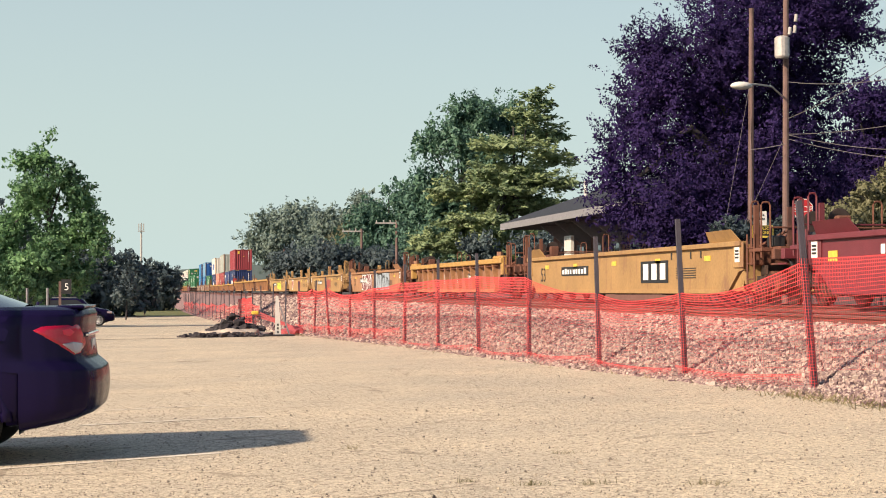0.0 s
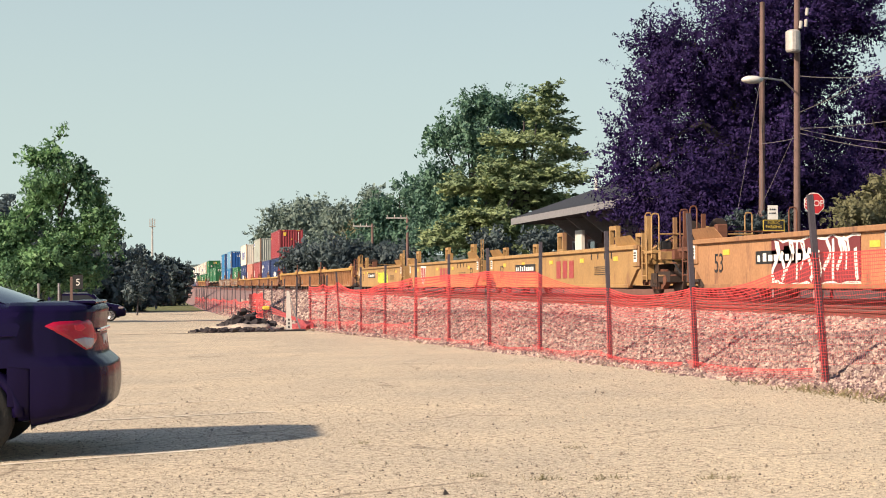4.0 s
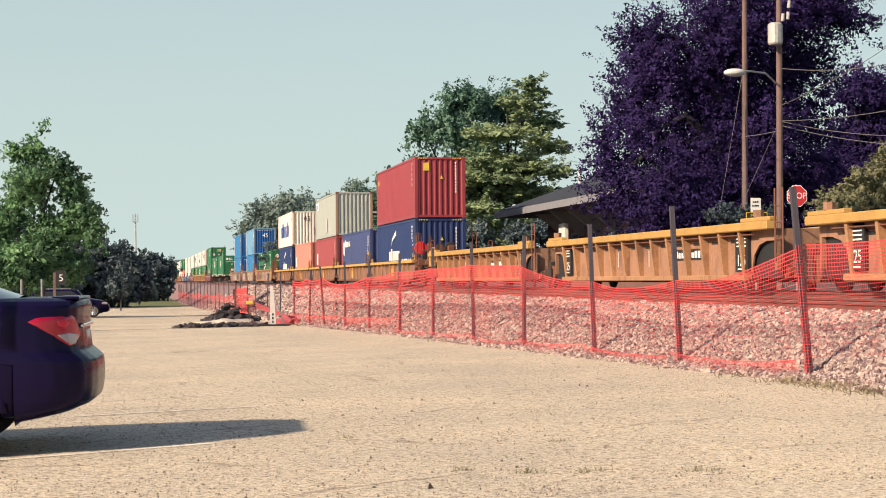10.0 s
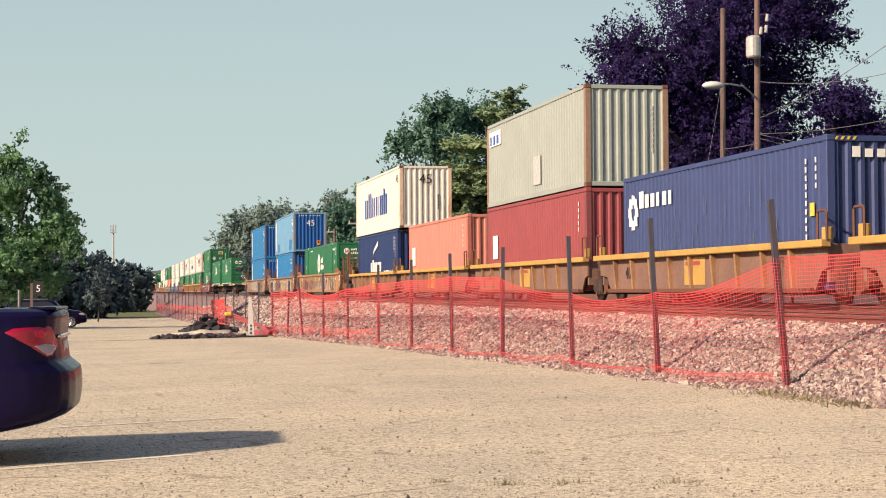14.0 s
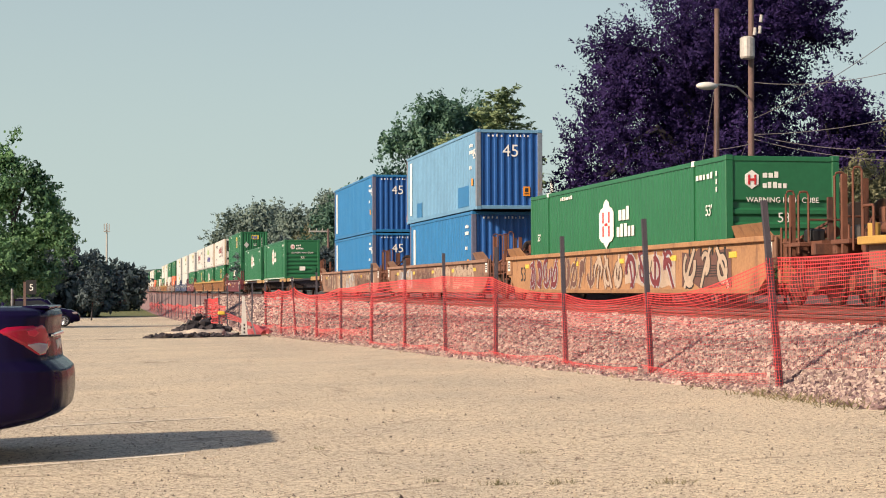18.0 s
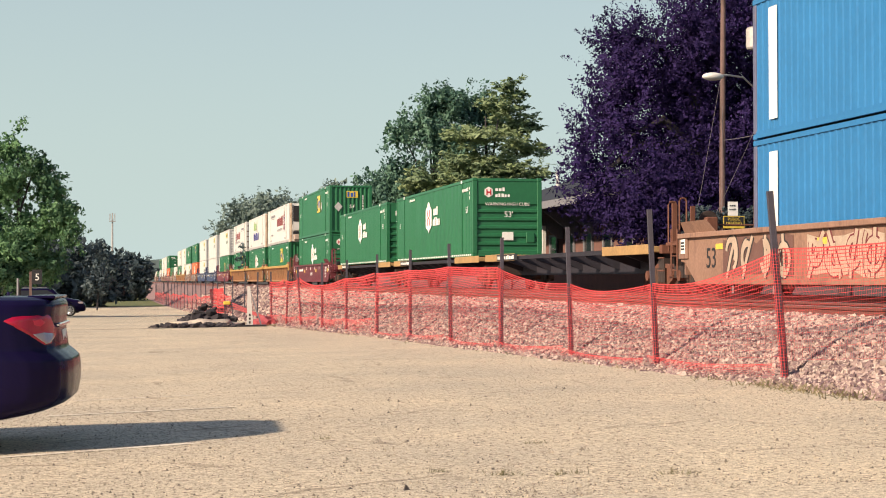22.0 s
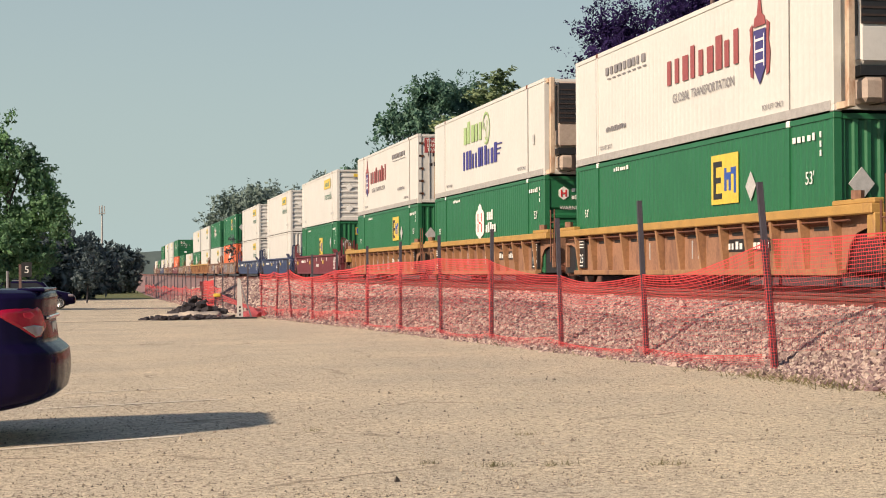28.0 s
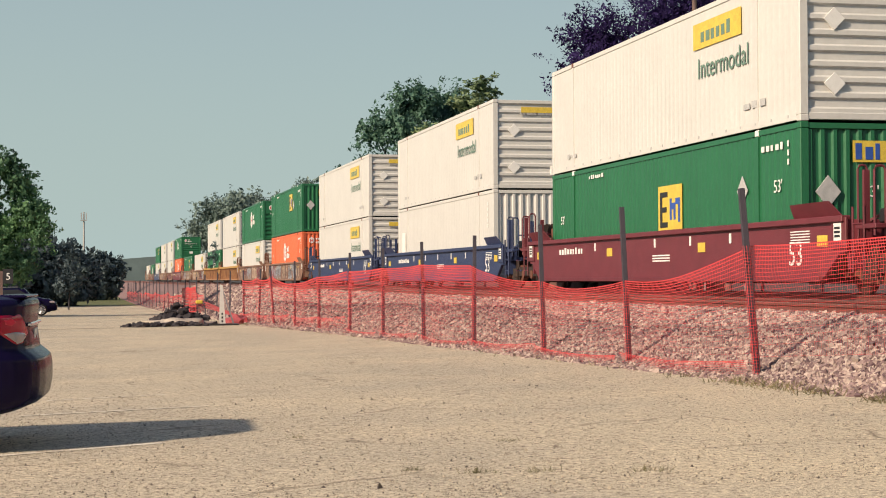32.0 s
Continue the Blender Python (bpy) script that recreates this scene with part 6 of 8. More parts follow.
FAR = [("navy", "white", "plain", "v", "white", "banner", "h", 299.3), ("navy", "white", "banner", "h", "white", "banner", "h", 322.6), ("tag", "orange", "lantern", "v", "green", "panel", "v", 346.2),
       ("tag", "white", "banner", "h", "green", "lantern", "h", 367.8), ("ribbed", "white", "banner", "h", "white", "banner", "h", 387.0), ("ribbed", "green", "lantern", "h", "white", "banner", "h", 406.0),
       ("tag", "white", "banner", "h", None, None, None, 427.0), ("tag", "green", "panel", "v", None, None, None, 448.0), ("maroon", "orange", "lantern", "v", "green", "lantern", "h", 470.0),
       ("tag", "white", "banner", "h", "white", "banner", "h", 491.0), ("tag", "white", "banner", "h", "white", "banner", "h", 512.0), ("navy", "white", "banner", "h", "green", "panel", "v", 534.0),
       ("tag", "green", "lantern", "h", None, None, None, 556.0), ("tag", "white", "banner", "h", None, None, None, 578.0)]
for car_, c0, m0, e0, c1, m1, e1, u_ in FAR:
    car53(u_ - 2.0, u_ + 18.0, car_)
    for col, mk_, en, up in ((c0, m0, e0, False), (c1, m1, e1, True)):
        if col:
            container(u_, up, col, 16.154, mk_, en, label=f"{col} fifty-three-foot container far back on the train")

# ---- the orange safety fence ----
POSTS_Y = [12.6, 16.7, 20.8, 24.7, 29.1, 33.3, 37.6, 42.0, 47.1, 52.0, 57.1, 61.5, 66.4]
fence = thing("safety_fence", "sagging orange plastic mesh fence tied to steel posts", "fence")


def post_mesh(h):
    bm = bmesh.new()
    prism(bm, [(-0.045, -0.03), (-0.028, -0.03), (-0.02, 0.015), (0.02, 0.015), (0.028, -0.03), (0.045, -0.03), (0.045, -0.022), (0.034, -0.022), (0.026, 0.025), (-0.026, 0.025), (-0.034, -0.022), (-0.045, -0.022)], "z", -0.3, h)
    return mesh_of("post", bm, post_steel)


POST = post_mesh(2.12)


def set_post(y, lean_x=0.0, lean_y=0.0, dz=0.0):
    p = new("post", POST)
    p.parent = fence
    p.matrix_basis = pose(fence_x(y), y, lot_edge_z(y) + dz, lean_y, lean_x, 90)


LEANS = {16.7: (0.5, -4.6), 20.8: (0, -2.6), 24.7: (0, -1.6), 57.1: (0, -4.0), 61.5: (0, 2.0)}
for y in POSTS_Y:
    set_post(y, *LEANS.get(y, (0, random.uniform(-1, 1))), random.uniform(-0.05, 0.05))
for y in (72, 78):
    set_post(y, 0, random.uniform(-2, 2), 0.1)
FAR_POSTS = [84 + i * 4.6 for i in range(26)]
for y in FAR_POSTS:
    set_post(y, 0, random.uniform(-2, 2), random.uniform(-0.1, 0.15))


def net(y0, y1, top0, top1, sag, bottom0, bottom1, cell_y, cell_z, strand, seed, out_x=0.0):
    """One bay of net: flat plastic strands crossing, pulled tight at the posts and slack between."""
    rnd = random.Random(seed)
    ny, nz = max(3, int((y1 - y0) / cell_y)), max(4, int(1.05 / cell_z))
    ph = rnd.uniform(0, 6)
    low = 0.13 if strand < 0.03 else 0.4

    def at(i, j):
        s, r = i / ny, j / nz
        y = y0 + (y1 - y0) * s
        top = top0 + (top1 - top0) * s - sag * 4 * s * (1 - s) * (0.8 + 0.3 * s)
        bot = bottom0 + (bottom1 - bottom0) * s
        z = lot_edge_z(y) + bot + (top - bot) * (r ** (0.62 + 0.1 * math.sin(3 * s + ph)))
        x = fence_x(y) + out_x - 0.05 + 0.05 * math.sin(7 * s + ph + 2 * r) * (1 - 0.4 * r) - 0.06 * (1 - r) * math.sin(3.1 * s)
        return Vector((x, y + 0.02 * math.sin(9 * r + ph), z))
    grid = [[at(i, j) for j in range(nz + 1)] for i in range(ny + 1)]
    verts, faces = [], []

    def ribbon(a, b, d):
        k = len(verts)
        verts.extend(((a - d)[:], (a + d)[:], (b + d)[:], (b - d)[:]))
        faces.append((k, k + 1, k + 2, k + 3))
    for i in range(ny + 1):
        for j in range(nz + 1):
            if i < ny:
                ribbon(grid[i][j], grid[i + 1][j], Vector((0, 0, strand * (low + (0.75 - low) * (j / nz) ** 2.4 if j < nz else 0.9))))
            if j < nz:
                ribbon(grid[i][j], grid[i][j + 1], Vector((0, strand * (low + 0.05 + (0.9 - low) * (j / nz) ** 2.2), 0)))
    me = bpy.data.meshes.new("net_panel")
    me.from_pydata(verts, [], faces)
    me.materials.append(net_orange)
    ob = new("net_panel", me)
    ob.parent = fence


def wrap_net(y, top, lean, seed):
    """A narrow doubled strip of net laced round a post."""
    rnd = random.Random(seed)
    verts, faces = [], []
    z0 = lot_edge_z(y)

    def spot(turn, z):
        return (fence_x(y) + 0.048 * math.cos(turn) + lean * (z - z0), y + 0.048 * math.sin(turn), z)
    for k in range(10):
        a, w = 2 * math.pi * k / 10, 0.04 + 0.03 * rnd.random()
        for j in range(6):
            za, zb = z0 + top * j / 6, z0 + top * (j + 1) / 6
            n = len(verts)
            verts += [spot(a - w, za), spot(a + w, za), spot(a + w, zb), spot(a - w, zb)]
            faces.append((n, n + 1, n + 2, n + 3))
    for j in range(int(top / 0.035)):
        za, ph = z0 + j * 0.035, rnd.uniform(0, 6)
        for k in range(8):
            n = len(verts)
            t0, t1 = ph + k * math.pi / 4, ph + (k + 1) * math.pi / 4
            verts += [spot(t0, za), spot(t1, za), spot(t1, za + 0.0045), spot(t0, za + 0.0045)]
            faces.append((n, n + 1, n + 2, n + 3))
    me = bpy.data.meshes.new("net_wrap")
    me.from_pydata(verts, [], faces)
    me.materials.append(net_orange)
    ob = new("net_wrap", me)
    ob.parent = fence


# height of the net's upper edge at each near post, and how far it sags towards the next
TOPS = [1.50, 1.47, 1.14, 1.18, 1.52, 1.62, 1.63, 1.63, 1.56, 1.43, 1.76, 1.75, 1.74]
SAGS = [0.03, 0.14, 0.12, 0.10, 0.01, 0.03, 0.03, 0.03, 0.04, 0.12, 0.12, 0.08]
for i in range(len(POSTS_Y) - 1):
    y0, y1 = POSTS_Y[i], POSTS_Y[i + 1]
    coarse = 1.0 if y0 < 35 else 1.6 if y0 < 50 else 2.2
    net(y0, y1, TOPS[i], TOPS[i + 1], SAGS[i], 0.45 if i == 0 else 0.02, 0.25 if i == 0 else 0.02, 0.044 * coarse, 0.046 * coarse, 0.0074 * coarse * (1.0 if y0 < 29 else 1.6), i)
# the doubled net tied round each post, and the slack that lies along the foot
for i, y in enumerate(POSTS_Y):
    lean = math.tan(radians(LEANS.get(y, (0, 0))[1]))
    wrap_net(y, TOPS[i], lean, 90 + i)
for i in range(1, 12):
    far_ = i > 6
    net(POSTS_Y[i] + 0.05, POSTS_Y[i + 1] - 0.05, (0.4 if far_ else 0.14) + 0.07 * (i % 2), 0.42 if far_ else 0.18, 0.06, -0.03, -0.03, 0.09 if far_ else 0.045, 0.1 if far_ else 0.12, 0.0085 if far_ else 0.0042, 120 + i, -0.1)
for i, y in enumerate(FAR_POSTS[:-1]):
    net(y, FAR_POSTS[i + 1], 1.15 + 0.12 * math.sin(i * 2.3), 1.15 + 0.12 * math.sin(i * 2.3 + 2.3), 0.08, 0.0, 0.0, 0.14, 0.12, 0.028, 50 + i)
for i in (1, 2):
    net(FAR_POSTS[i], FAR_POSTS[i + 1], 1.55, 1.5, 0.04, 0.25, 0.2, 0.12, 0.12, 0.07, 88 + i, -0.06)

# ---- poles, lamp, wires and signs on the far side of the tracks ----
wire_grey = surface("weathered_cable", (0.13, 0.12, 0.13), 0.7)


def wire(parent, a, b, sag, r=0.012):
    a, b = Vector(a), Vector(b)
    bm = bmesh.new()
    tube(bm, [a.lerp(b, k / 10) - Vector((0, 0, sag * 4 * (k / 10) * (1 - k / 10))) for k in range(11)], r, 5)
    part("wire", bm, wire_grey, parent)


VIEW_0 = view(-10.523, 1.438, -0.127).to_3x3()


def from_view(px, py, y):
    """A place by its bearing from the camera as it first looks, at y metres along the tracks."""
    d = VIEW_0 @ Vector(((px - 784) / 2878.1, (441 - py) / 2878.1, -1))
    return Vector((0, 0, EYE_Z)) + d * (y / d.y)


p1 = from_view(1330, 15, 52.5)
p2 = from_view(1391, -45, 50.0)
base_z = 0.45
pole = thing("utility_pole", "weathered brown wooden utility pole with guy wires", "utility pole", "utility poles by the street")
bm = bmesh.new()
tube(bm, [(p1.x - 0.12, p1.y, base_z - 0.6), (p1.x, p1.y, p1.z)], [0.115, 0.085], 12)
part("pole_shaft", bm, pole_wood, pole)
for a, b in ((from_view(1330, 130, 52.5), from_view(1283, 400, 52)), (from_view(1385, 250, 50), from_view(1318, 395, 50.5)), (from_view(1330, 80, 52.5), from_view(1328, 390, 52.3))):
    wire(pole, a, b, 0.02, 0.0075)
pole = thing("utility_pole", "wooden utility pole with a street lamp, transformer and wires", "utility pole", "utility poles by the street")
bm = bmesh.new()
tube(bm, [(p2.x - 0.1, p2.y, base_z - 0.6), (p2.x, p2.y, p2.z)], [0.12, 0.09], 12)
part("pole_shaft", bm, pole_wood, pole)
c = from_view(1385, 84, 49.7)
bm = bmesh.new()
tube(bm, [c - Vector((0.02, 0, 0.36)), c - Vector((0.02, 0, 0.3)), c + Vector((-0.02, 0, 0.3)), c + Vector((-0.02, 0, 0.36))], [0.2, 0.24, 0.24, 0.16], 14)
part("transformer", bm, dull_white, pole, "pale grey transformer can")
for qx, qy in ((1408, 32), (1406, 52), (1397, 55)):
    q = from_view(qx, qy, 49.8)
    bm = bmesh.new()
    tube(bm, [q - Vector((0, 0, 0.12)), q + Vector((0.03, 0, 0.12))], 0.06, 8)
    part("insulator", bm, dull_white, pole)
arm_a, arm_b = from_view(1386, 172, 50), from_view(1318, 150, 48.5)
bm = bmesh.new()
tube(bm, [arm_a, arm_a.lerp(arm_b, 0.3) + Vector((0, 0, 0.22)), arm_a.lerp(arm_b, 0.7) + Vector((0, 0, 0.13)), arm_b], 0.03, 8)
part("lamp_arm", bm, dull_white, pole)
head = from_view(1312, 152, 48.4)
bm = bmesh.new()
bmesh.ops.create_uvsphere(bm, u_segments=14, v_segments=8, radius=1, matrix=Matrix.Translation(head) @ Matrix.Diagonal((0.36, 0.2, 0.13, 1)))
part("lamp_head", bm, PAINT["white"], pole, "white cobra-head street lamp", smooth=True)
for (ax, ay), (bx, by), s in (((1390, 145), (1700, 110), 0.3), ((1390, 238), (1720, 190), 0.2), ((1390, 238), (1720, 262), 0.25), ((1390, 245), (1700, 285), 0.2), ((1390, 212), (1650, 60), 0.2), ((1330, 265), (1390, 255), 0.02)):
    wire(pole, from_view(ax, ay, 50), from_view(bx, by, 46), s, 0.0115)


def sign_post(name, label, x, y, z0, z1):
    t = thing(name, label, "sign")
    boxpart("sign_post", dull_white, t, (x - 0.03, x + 0.03, y + 0.02, y + 0.06, z0, z1))
    return t


sc = from_view(1421, 371, 48.0)
stop = sign_post("stop_sign", "red octagonal stop sign with a white border on a steel post", sc.x, sc.y, 0.3, sc.z + 0.35)
for r, d, mat_ in ((0.36, 0.0, white_mark), (0.335, -0.006, red_mark)):
    bm = bmesh.new()
    prism(bm, [(sc.x + r * math.cos(radians(22.5 + 45 * k)), sc.z + r * math.sin(radians(22.5 + 45 * k))) for k in range(8)], "y", sc.y + d - 0.003, sc.y + d + 0.004)
    part("sign_plate", bm, mat_, stop)
lettering("STOP", 0.27, white_mark, stop, on_end(sc.x, sc.y - 0.012, sc.z))
pc = from_view(1348, 399, 49.0)
park = sign_post("parking_sign", "black and yellow public parking sign under a small white sign", pc.x, pc.y, 0.3, pc.z + 0.3)
boxpart("white_plate", white_mark, park, (pc.x - 0.17, pc.x + 0.17, pc.y - 0.004, pc.y + 0.004, pc.z + 0.0, pc.z + 0.45))
end_bars("notice_stencil", black_mark, park, pc.y - 0.008, end_word(3, pc.x - 0.1, pc.z + 0.3, 0.2, 0.06, 3) + end_word(4, pc.x - 0.12, pc.z + 0.18, 0.24, 0.05, 5))
boxpart("black_plate", black_plate, park, (pc.x - 0.30, pc.x + 0.36, pc.y - 0.008, pc.y - 0.001, pc.z - 0.33, pc.z - 0.03))
boxpart("yellow_plate", yellow_patch, park, (pc.x - 0.33, pc.x + 0.39, pc.y - 0.001, pc.y + 0.006, pc.z - 0.40, pc.z - 0.01), label="yellow border plate")
lettering("PUBLIC", 0.13, yellow_patch, park, on_end(pc.x + 0.03, pc.y - 0.014, pc.z - 0.11))
lettering("PARKING", 0.13, yellow_patch, park, on_end(pc.x + 0.03, pc.y - 0.014, pc.z - 0.24))

# the smaller poles far along the line
for px, top, y, arm in ((640, 405, 165, 1), (702, 390, 150, 1), (594, 424, 205, 1), (503, 440, 270, 0)):
    t = thing("utility_pole", "thin wooden utility pole with a crossarm far along the line", "utility pole", "line poles")
    q = from_view(px, top, y)
    bm = bmesh.new()
    tube(bm, [(q.x, y, -1.2), (q.x, y, q.z)], [0.17, 0.12], 8)
    part("pole_shaft", bm, pole_wood, t)
    if arm:
        boxpart("crossarm", dull_white, t, (q.x - 2.0, q.x + 0.2, y - 0.06, y + 0.06, q.z - 0.35, q.z - 0.2))
        for k in (-1.9, -1.2, -0.6):
            bm = bmesh.new()
            tube(bm, [(q.x + k, y, q.z - 0.2), (q.x + k, y, q.z + 0.02)], 0.05, 6)
            part("insulator", bm, dull_white, t)

# the phone mast beyond the lot
q = from_view(250, 395, 520)
t = thing("phone_mast", "slim grey steel phone mast with antennas at its top", "mast")
bm = bmesh.new()
tube(bm, [(q.x, 520, -2), (q.x, 520, q.z)], [0.42, 0.22], 8)
part("mast_shaft", bm, dull_white, t)
for k in range(3):
    boxpart("antenna", dull_white, t, (q.x - 0.9 + k * 0.75, q.x - 0.6 + k * 0.75, 519.5, 519.8, q.z - 2.2, q.z - 0.2))
boxpart("platform", dull_white, t, (q.x - 1.0, q.x + 1.0, 519.3, 520.7, q.z - 2.7, q.z - 2.4))
q = from_view(407, 452, 430)
t = thing("phone_mast", "distant slim steel mast behind the train", "mast")
bm = bmesh.new()
tube(bm, [(q.x, 430, -2), (q.x, 430, q.z)], 0.15, 6)
part("mast_shaft", bm, dull_white, t)

# ---- the station house ----
roof_dark = surface("dark_slate_shingles", (0.022, 0.026, 0.036), 0.85, grain=4, fine=30)
brick = surface("old_red_brick", (0.17, 0.085, 0.07), 0.85, grain=3, fine=20)
cream = surface("cream_trim_paint", (0.20, 0.20, 0.215), 0.6)
station = thing("station_house", "brick station house with a dark hipped roof and wide pale eaves", "building")
SX0, SX1, SY0, SY1 = 18.5, 27.0, 60.0, 18.5 / from_view(887, 402, 1.0).x
EZ = from_view(887, 402, SY1).z - 0.15
RX, RZ = (SX0 + SX1) / 2, EZ + 1.95
bm = bmesh.new()
lo = [bm.verts.new(v) for v in ((SX0, SY0, EZ), (SX1, SY0, EZ), (SX1, SY1, EZ), (SX0, SY1, EZ))]
up = [bm.verts.new((v.co.x, v.co.y, EZ + 0.32)) for v in lo]
rd = [bm.verts.new(v) for v in ((RX, SY0 + 4.2, RZ), (RX, SY1 - 4.2, RZ))]
bm.faces.new(lo[::-1])
for i in range(4):
    bm.faces.new((lo[i], lo[(i + 1) % 4], up[(i + 1) % 4], up[i]))
bm.faces.new((up[0], up[1], rd[0]))
bm.faces.new((up[1], up[2], rd[1], rd[0]))
bm.faces.new((up[2], up[3], rd[1]))
bm.faces.new((up[3], up[0], rd[0], rd[1]))
part("roof", bm, roof_dark, station)
boxpart("eaves_board", cream, station, (SX0 - 0.05, SX0 - 0.004, SY0, SY1, EZ - 0.02, EZ + 0.3), label="pale painted eaves board")
boxpart("gable_board", cream, station, (SX0, SX1, SY0 - 0.05, SY0 - 0.004, EZ - 0.02, EZ + 0.3))
boxpart("wall", brick, station, (SX0 + 2.3, SX1 - 1.5, SY0 + 2.0, SY1 - 2.0, -1, EZ), label="dark red brick wall")
station_glass = glass("station_glass")
for k in range(6):
    yy = SY0 + 3.2 + k * 2.9
    w_ = boxpart("window", station_glass, station, (SX0 + 2.25, SX0 + 2.28, yy, yy + 1.1, 2.1, 3.4))
    boxpart("window_frame", cream, w_, (SX0 + 2.2, SX0 + 2.29, yy - 0.14, yy, 2.0, 3.5), (SX0 + 2.2, SX0 + 2.29, yy + 1.1, yy + 1.24, 2.0, 3.5), (SX0 + 2.2, SX0 + 2.29, yy, yy + 1.1, 3.4, 3.5), (SX0 + 2.2, SX0 + 2.29, yy, yy + 1.1, 2.0, 2.1))
    bm = bmesh.new()
    prism(bm, [(SX0 + 0.6, EZ - 0.02), (SX0 + 2.3, EZ - 0.02), (SX0 + 2.3, EZ - 1.2), (SX0 + 2.1, EZ - 1.2)], "y", yy - 0.9, yy - 0.78)
    part("eaves_bracket", bm, cream, station)
bm = bmesh.new()
tube(bm, [(RX - 1.2, SY1 - 5.5, RZ - 0.7), (RX - 1.2, SY1 - 5.5, RZ + 0.25)], 0.1, 8)
part("roof_vent", bm, PAINT["white"], station, "white roof vent pipe")
boxpart("platform_canopy_sign", PAINT["white"], station, (SX0 + 1.2, SX0 + 1.35, SY1 - 9.5, SY1 - 8.3, EZ - 1.9, EZ - 0.6), label="white notice board under the eaves")

# ---- trees ----
def leaf_cloud(rnd, blobs, n, size, flat=0.0, shell=0.55, stretch=1.0, spray=0.8, per=26, tight=0.28, lift=0.25):
    """Small leaf-shaped pieces on short sprays that stick out of ellipsoids, over a thinner inner fill: uneven, with gaps."""
    m = max(20, int(n * 0.8 / per))
    weights = np.array([b[3] * b[4] + b[3] * b[5] + b[4] * b[5] for b in blobs])
    pick = rnd.choice(len(blobs), m, p=weights / weights.sum())
    B = np.array(blobs)[pick]
    d = rnd.normal(size=(m, 3))
    d /= np.linalg.norm(d, axis=1)[:, None]
    lump = 1 + 0.13 * np.sin(5.1 * d[:, 0] + 3 * B[:, 0]) * np.sin(4.7 * d[:, 2] + B[:, 2] * 2) + 0.08 * np.sin(9 * d[:, 1] + B[:, 1])
    root = B[:, :3] + d * ((0.62 + 0.36 * rnd.random(m) ** 0.5) * lump)[:, None] * B[:, 3:6]
    way = d + np.array([0, 0, lift]) + rnd.normal(size=(m, 3)) * 0.38
    way[:, 2] *= 1 - flat
    way /= np.linalg.norm(way, axis=1)[:, None]
    reach = spray * np.minimum(1.35, rnd.lognormal(0, 0.35, m))
    t = rnd.random((m, per)) ** 0.8
    wide = (tight * (1.05 - t) + 0.04)[..., None] * reach[:, None, None]
    c = root[:, None] + way[:, None] * (t * reach[:, None])[..., None] + rnd.normal(size=(m, per, 3)) * wide * np.array([1, 1, 0.75 * (1 - 0.7 * flat)])
    c = c.reshape(-1, 3)
    out = np.repeat(d, per, 0)
    k = n - len(c)
    if k > 0:
        pick = rnd.choice(len(blobs), k, p=weights / weights.sum())
        B2 = np.array(blobs)[pick]
        d2 = rnd.normal(size=(k, 3))
        d2 /= np.linalg.norm(d2, axis=1)[:, None]
        c = np.concatenate([c, B2[:, :3] + d2 * (shell * 0.5 + 0.4 * rnd.random(k))[:, None] * B2[:, 3:6]])
        out = np.concatenate([out, d2])
    n = len(c)
    a = rnd.normal(size=(n, 3))
    a[:, 2] *= 1 - flat
    a /= np.linalg.norm(a, axis=1)[:, None]
    nrm = out + rnd.normal(size=(n, 3)) * 0.42 + np.array([0, 0, 0.4])
    b = np.cross(nrm, a)
    b /= np.linalg.norm(b, axis=1)[:, None]
    s = size * rnd.lognormal(0, 0.3, n)
    L, W = (a * s[:, None] * stretch), (b * s[:, None] * 0.5)
    v = np.stack([c - L, c - 0.2 * L + W, c + L, c - 0.2 * L - W], 1)
    return v.reshape(-1, 3), np.arange(n * 4).reshape(-1, 4)


def tree(name, label, base, height, blobs, material, n, size, trunk_r=0.3, seed=1, limbs=7, flat=0.0, shell=0.55, stretch=1.0, group="", spray=0.8, per=26, tight=0.28, lift=0.25):
    """blobs: (x, y, z, rx, ry, rz) about the tree's foot."""
    rnd = np.random.default_rng(seed)
    t = thing(name, label, "tree", group)
    t.location = base
    bm = bmesh.new()
    top = height * 0.85
    tube(bm, [(0, 0, -0.4), (0.05, 0, height * 0.15), (0.1, 0.05, height * 0.4), (0, 0, top)], [trunk_r * 1.25, trunk_r, trunk_r * 0.7, 0.05], 10)
    part("trunk", bm, bark, t)
    for k in range(limbs):
        b = blobs[int(rnd.integers(len(blobs)))]
        z0 = height * rnd.uniform(0.2, 0.6)
        bm = bmesh.new()
        end = Vector((b[0] + rnd.uniform(-0.5, 0.5) * b[3], b[1] + rnd.uniform(-0.5, 0.5) * b[4], b[2] + rnd.uniform(-0.2, 0.6) * b[5]))
        mid = Vector((0.05, 0, z0)).lerp(end, 0.5) + Vector((0, 0, 0.06 * height))
        tube(bm, [(0.05, 0, z0), mid, end], [trunk_r * 0.45, trunk_r * 0.28, 0.03], 7)
        part("limb", bm, bark, t)
    v, f = leaf_cloud(rnd, blobs, n, size, flat, shell, stretch, spray, per, tight, lift)
    me = bpy.data.meshes.new("crown")
    me.from_pydata(v.tolist(), [], f.tolist())
    me.materials.append(material)
    part("crown", me, None, t)
    return t


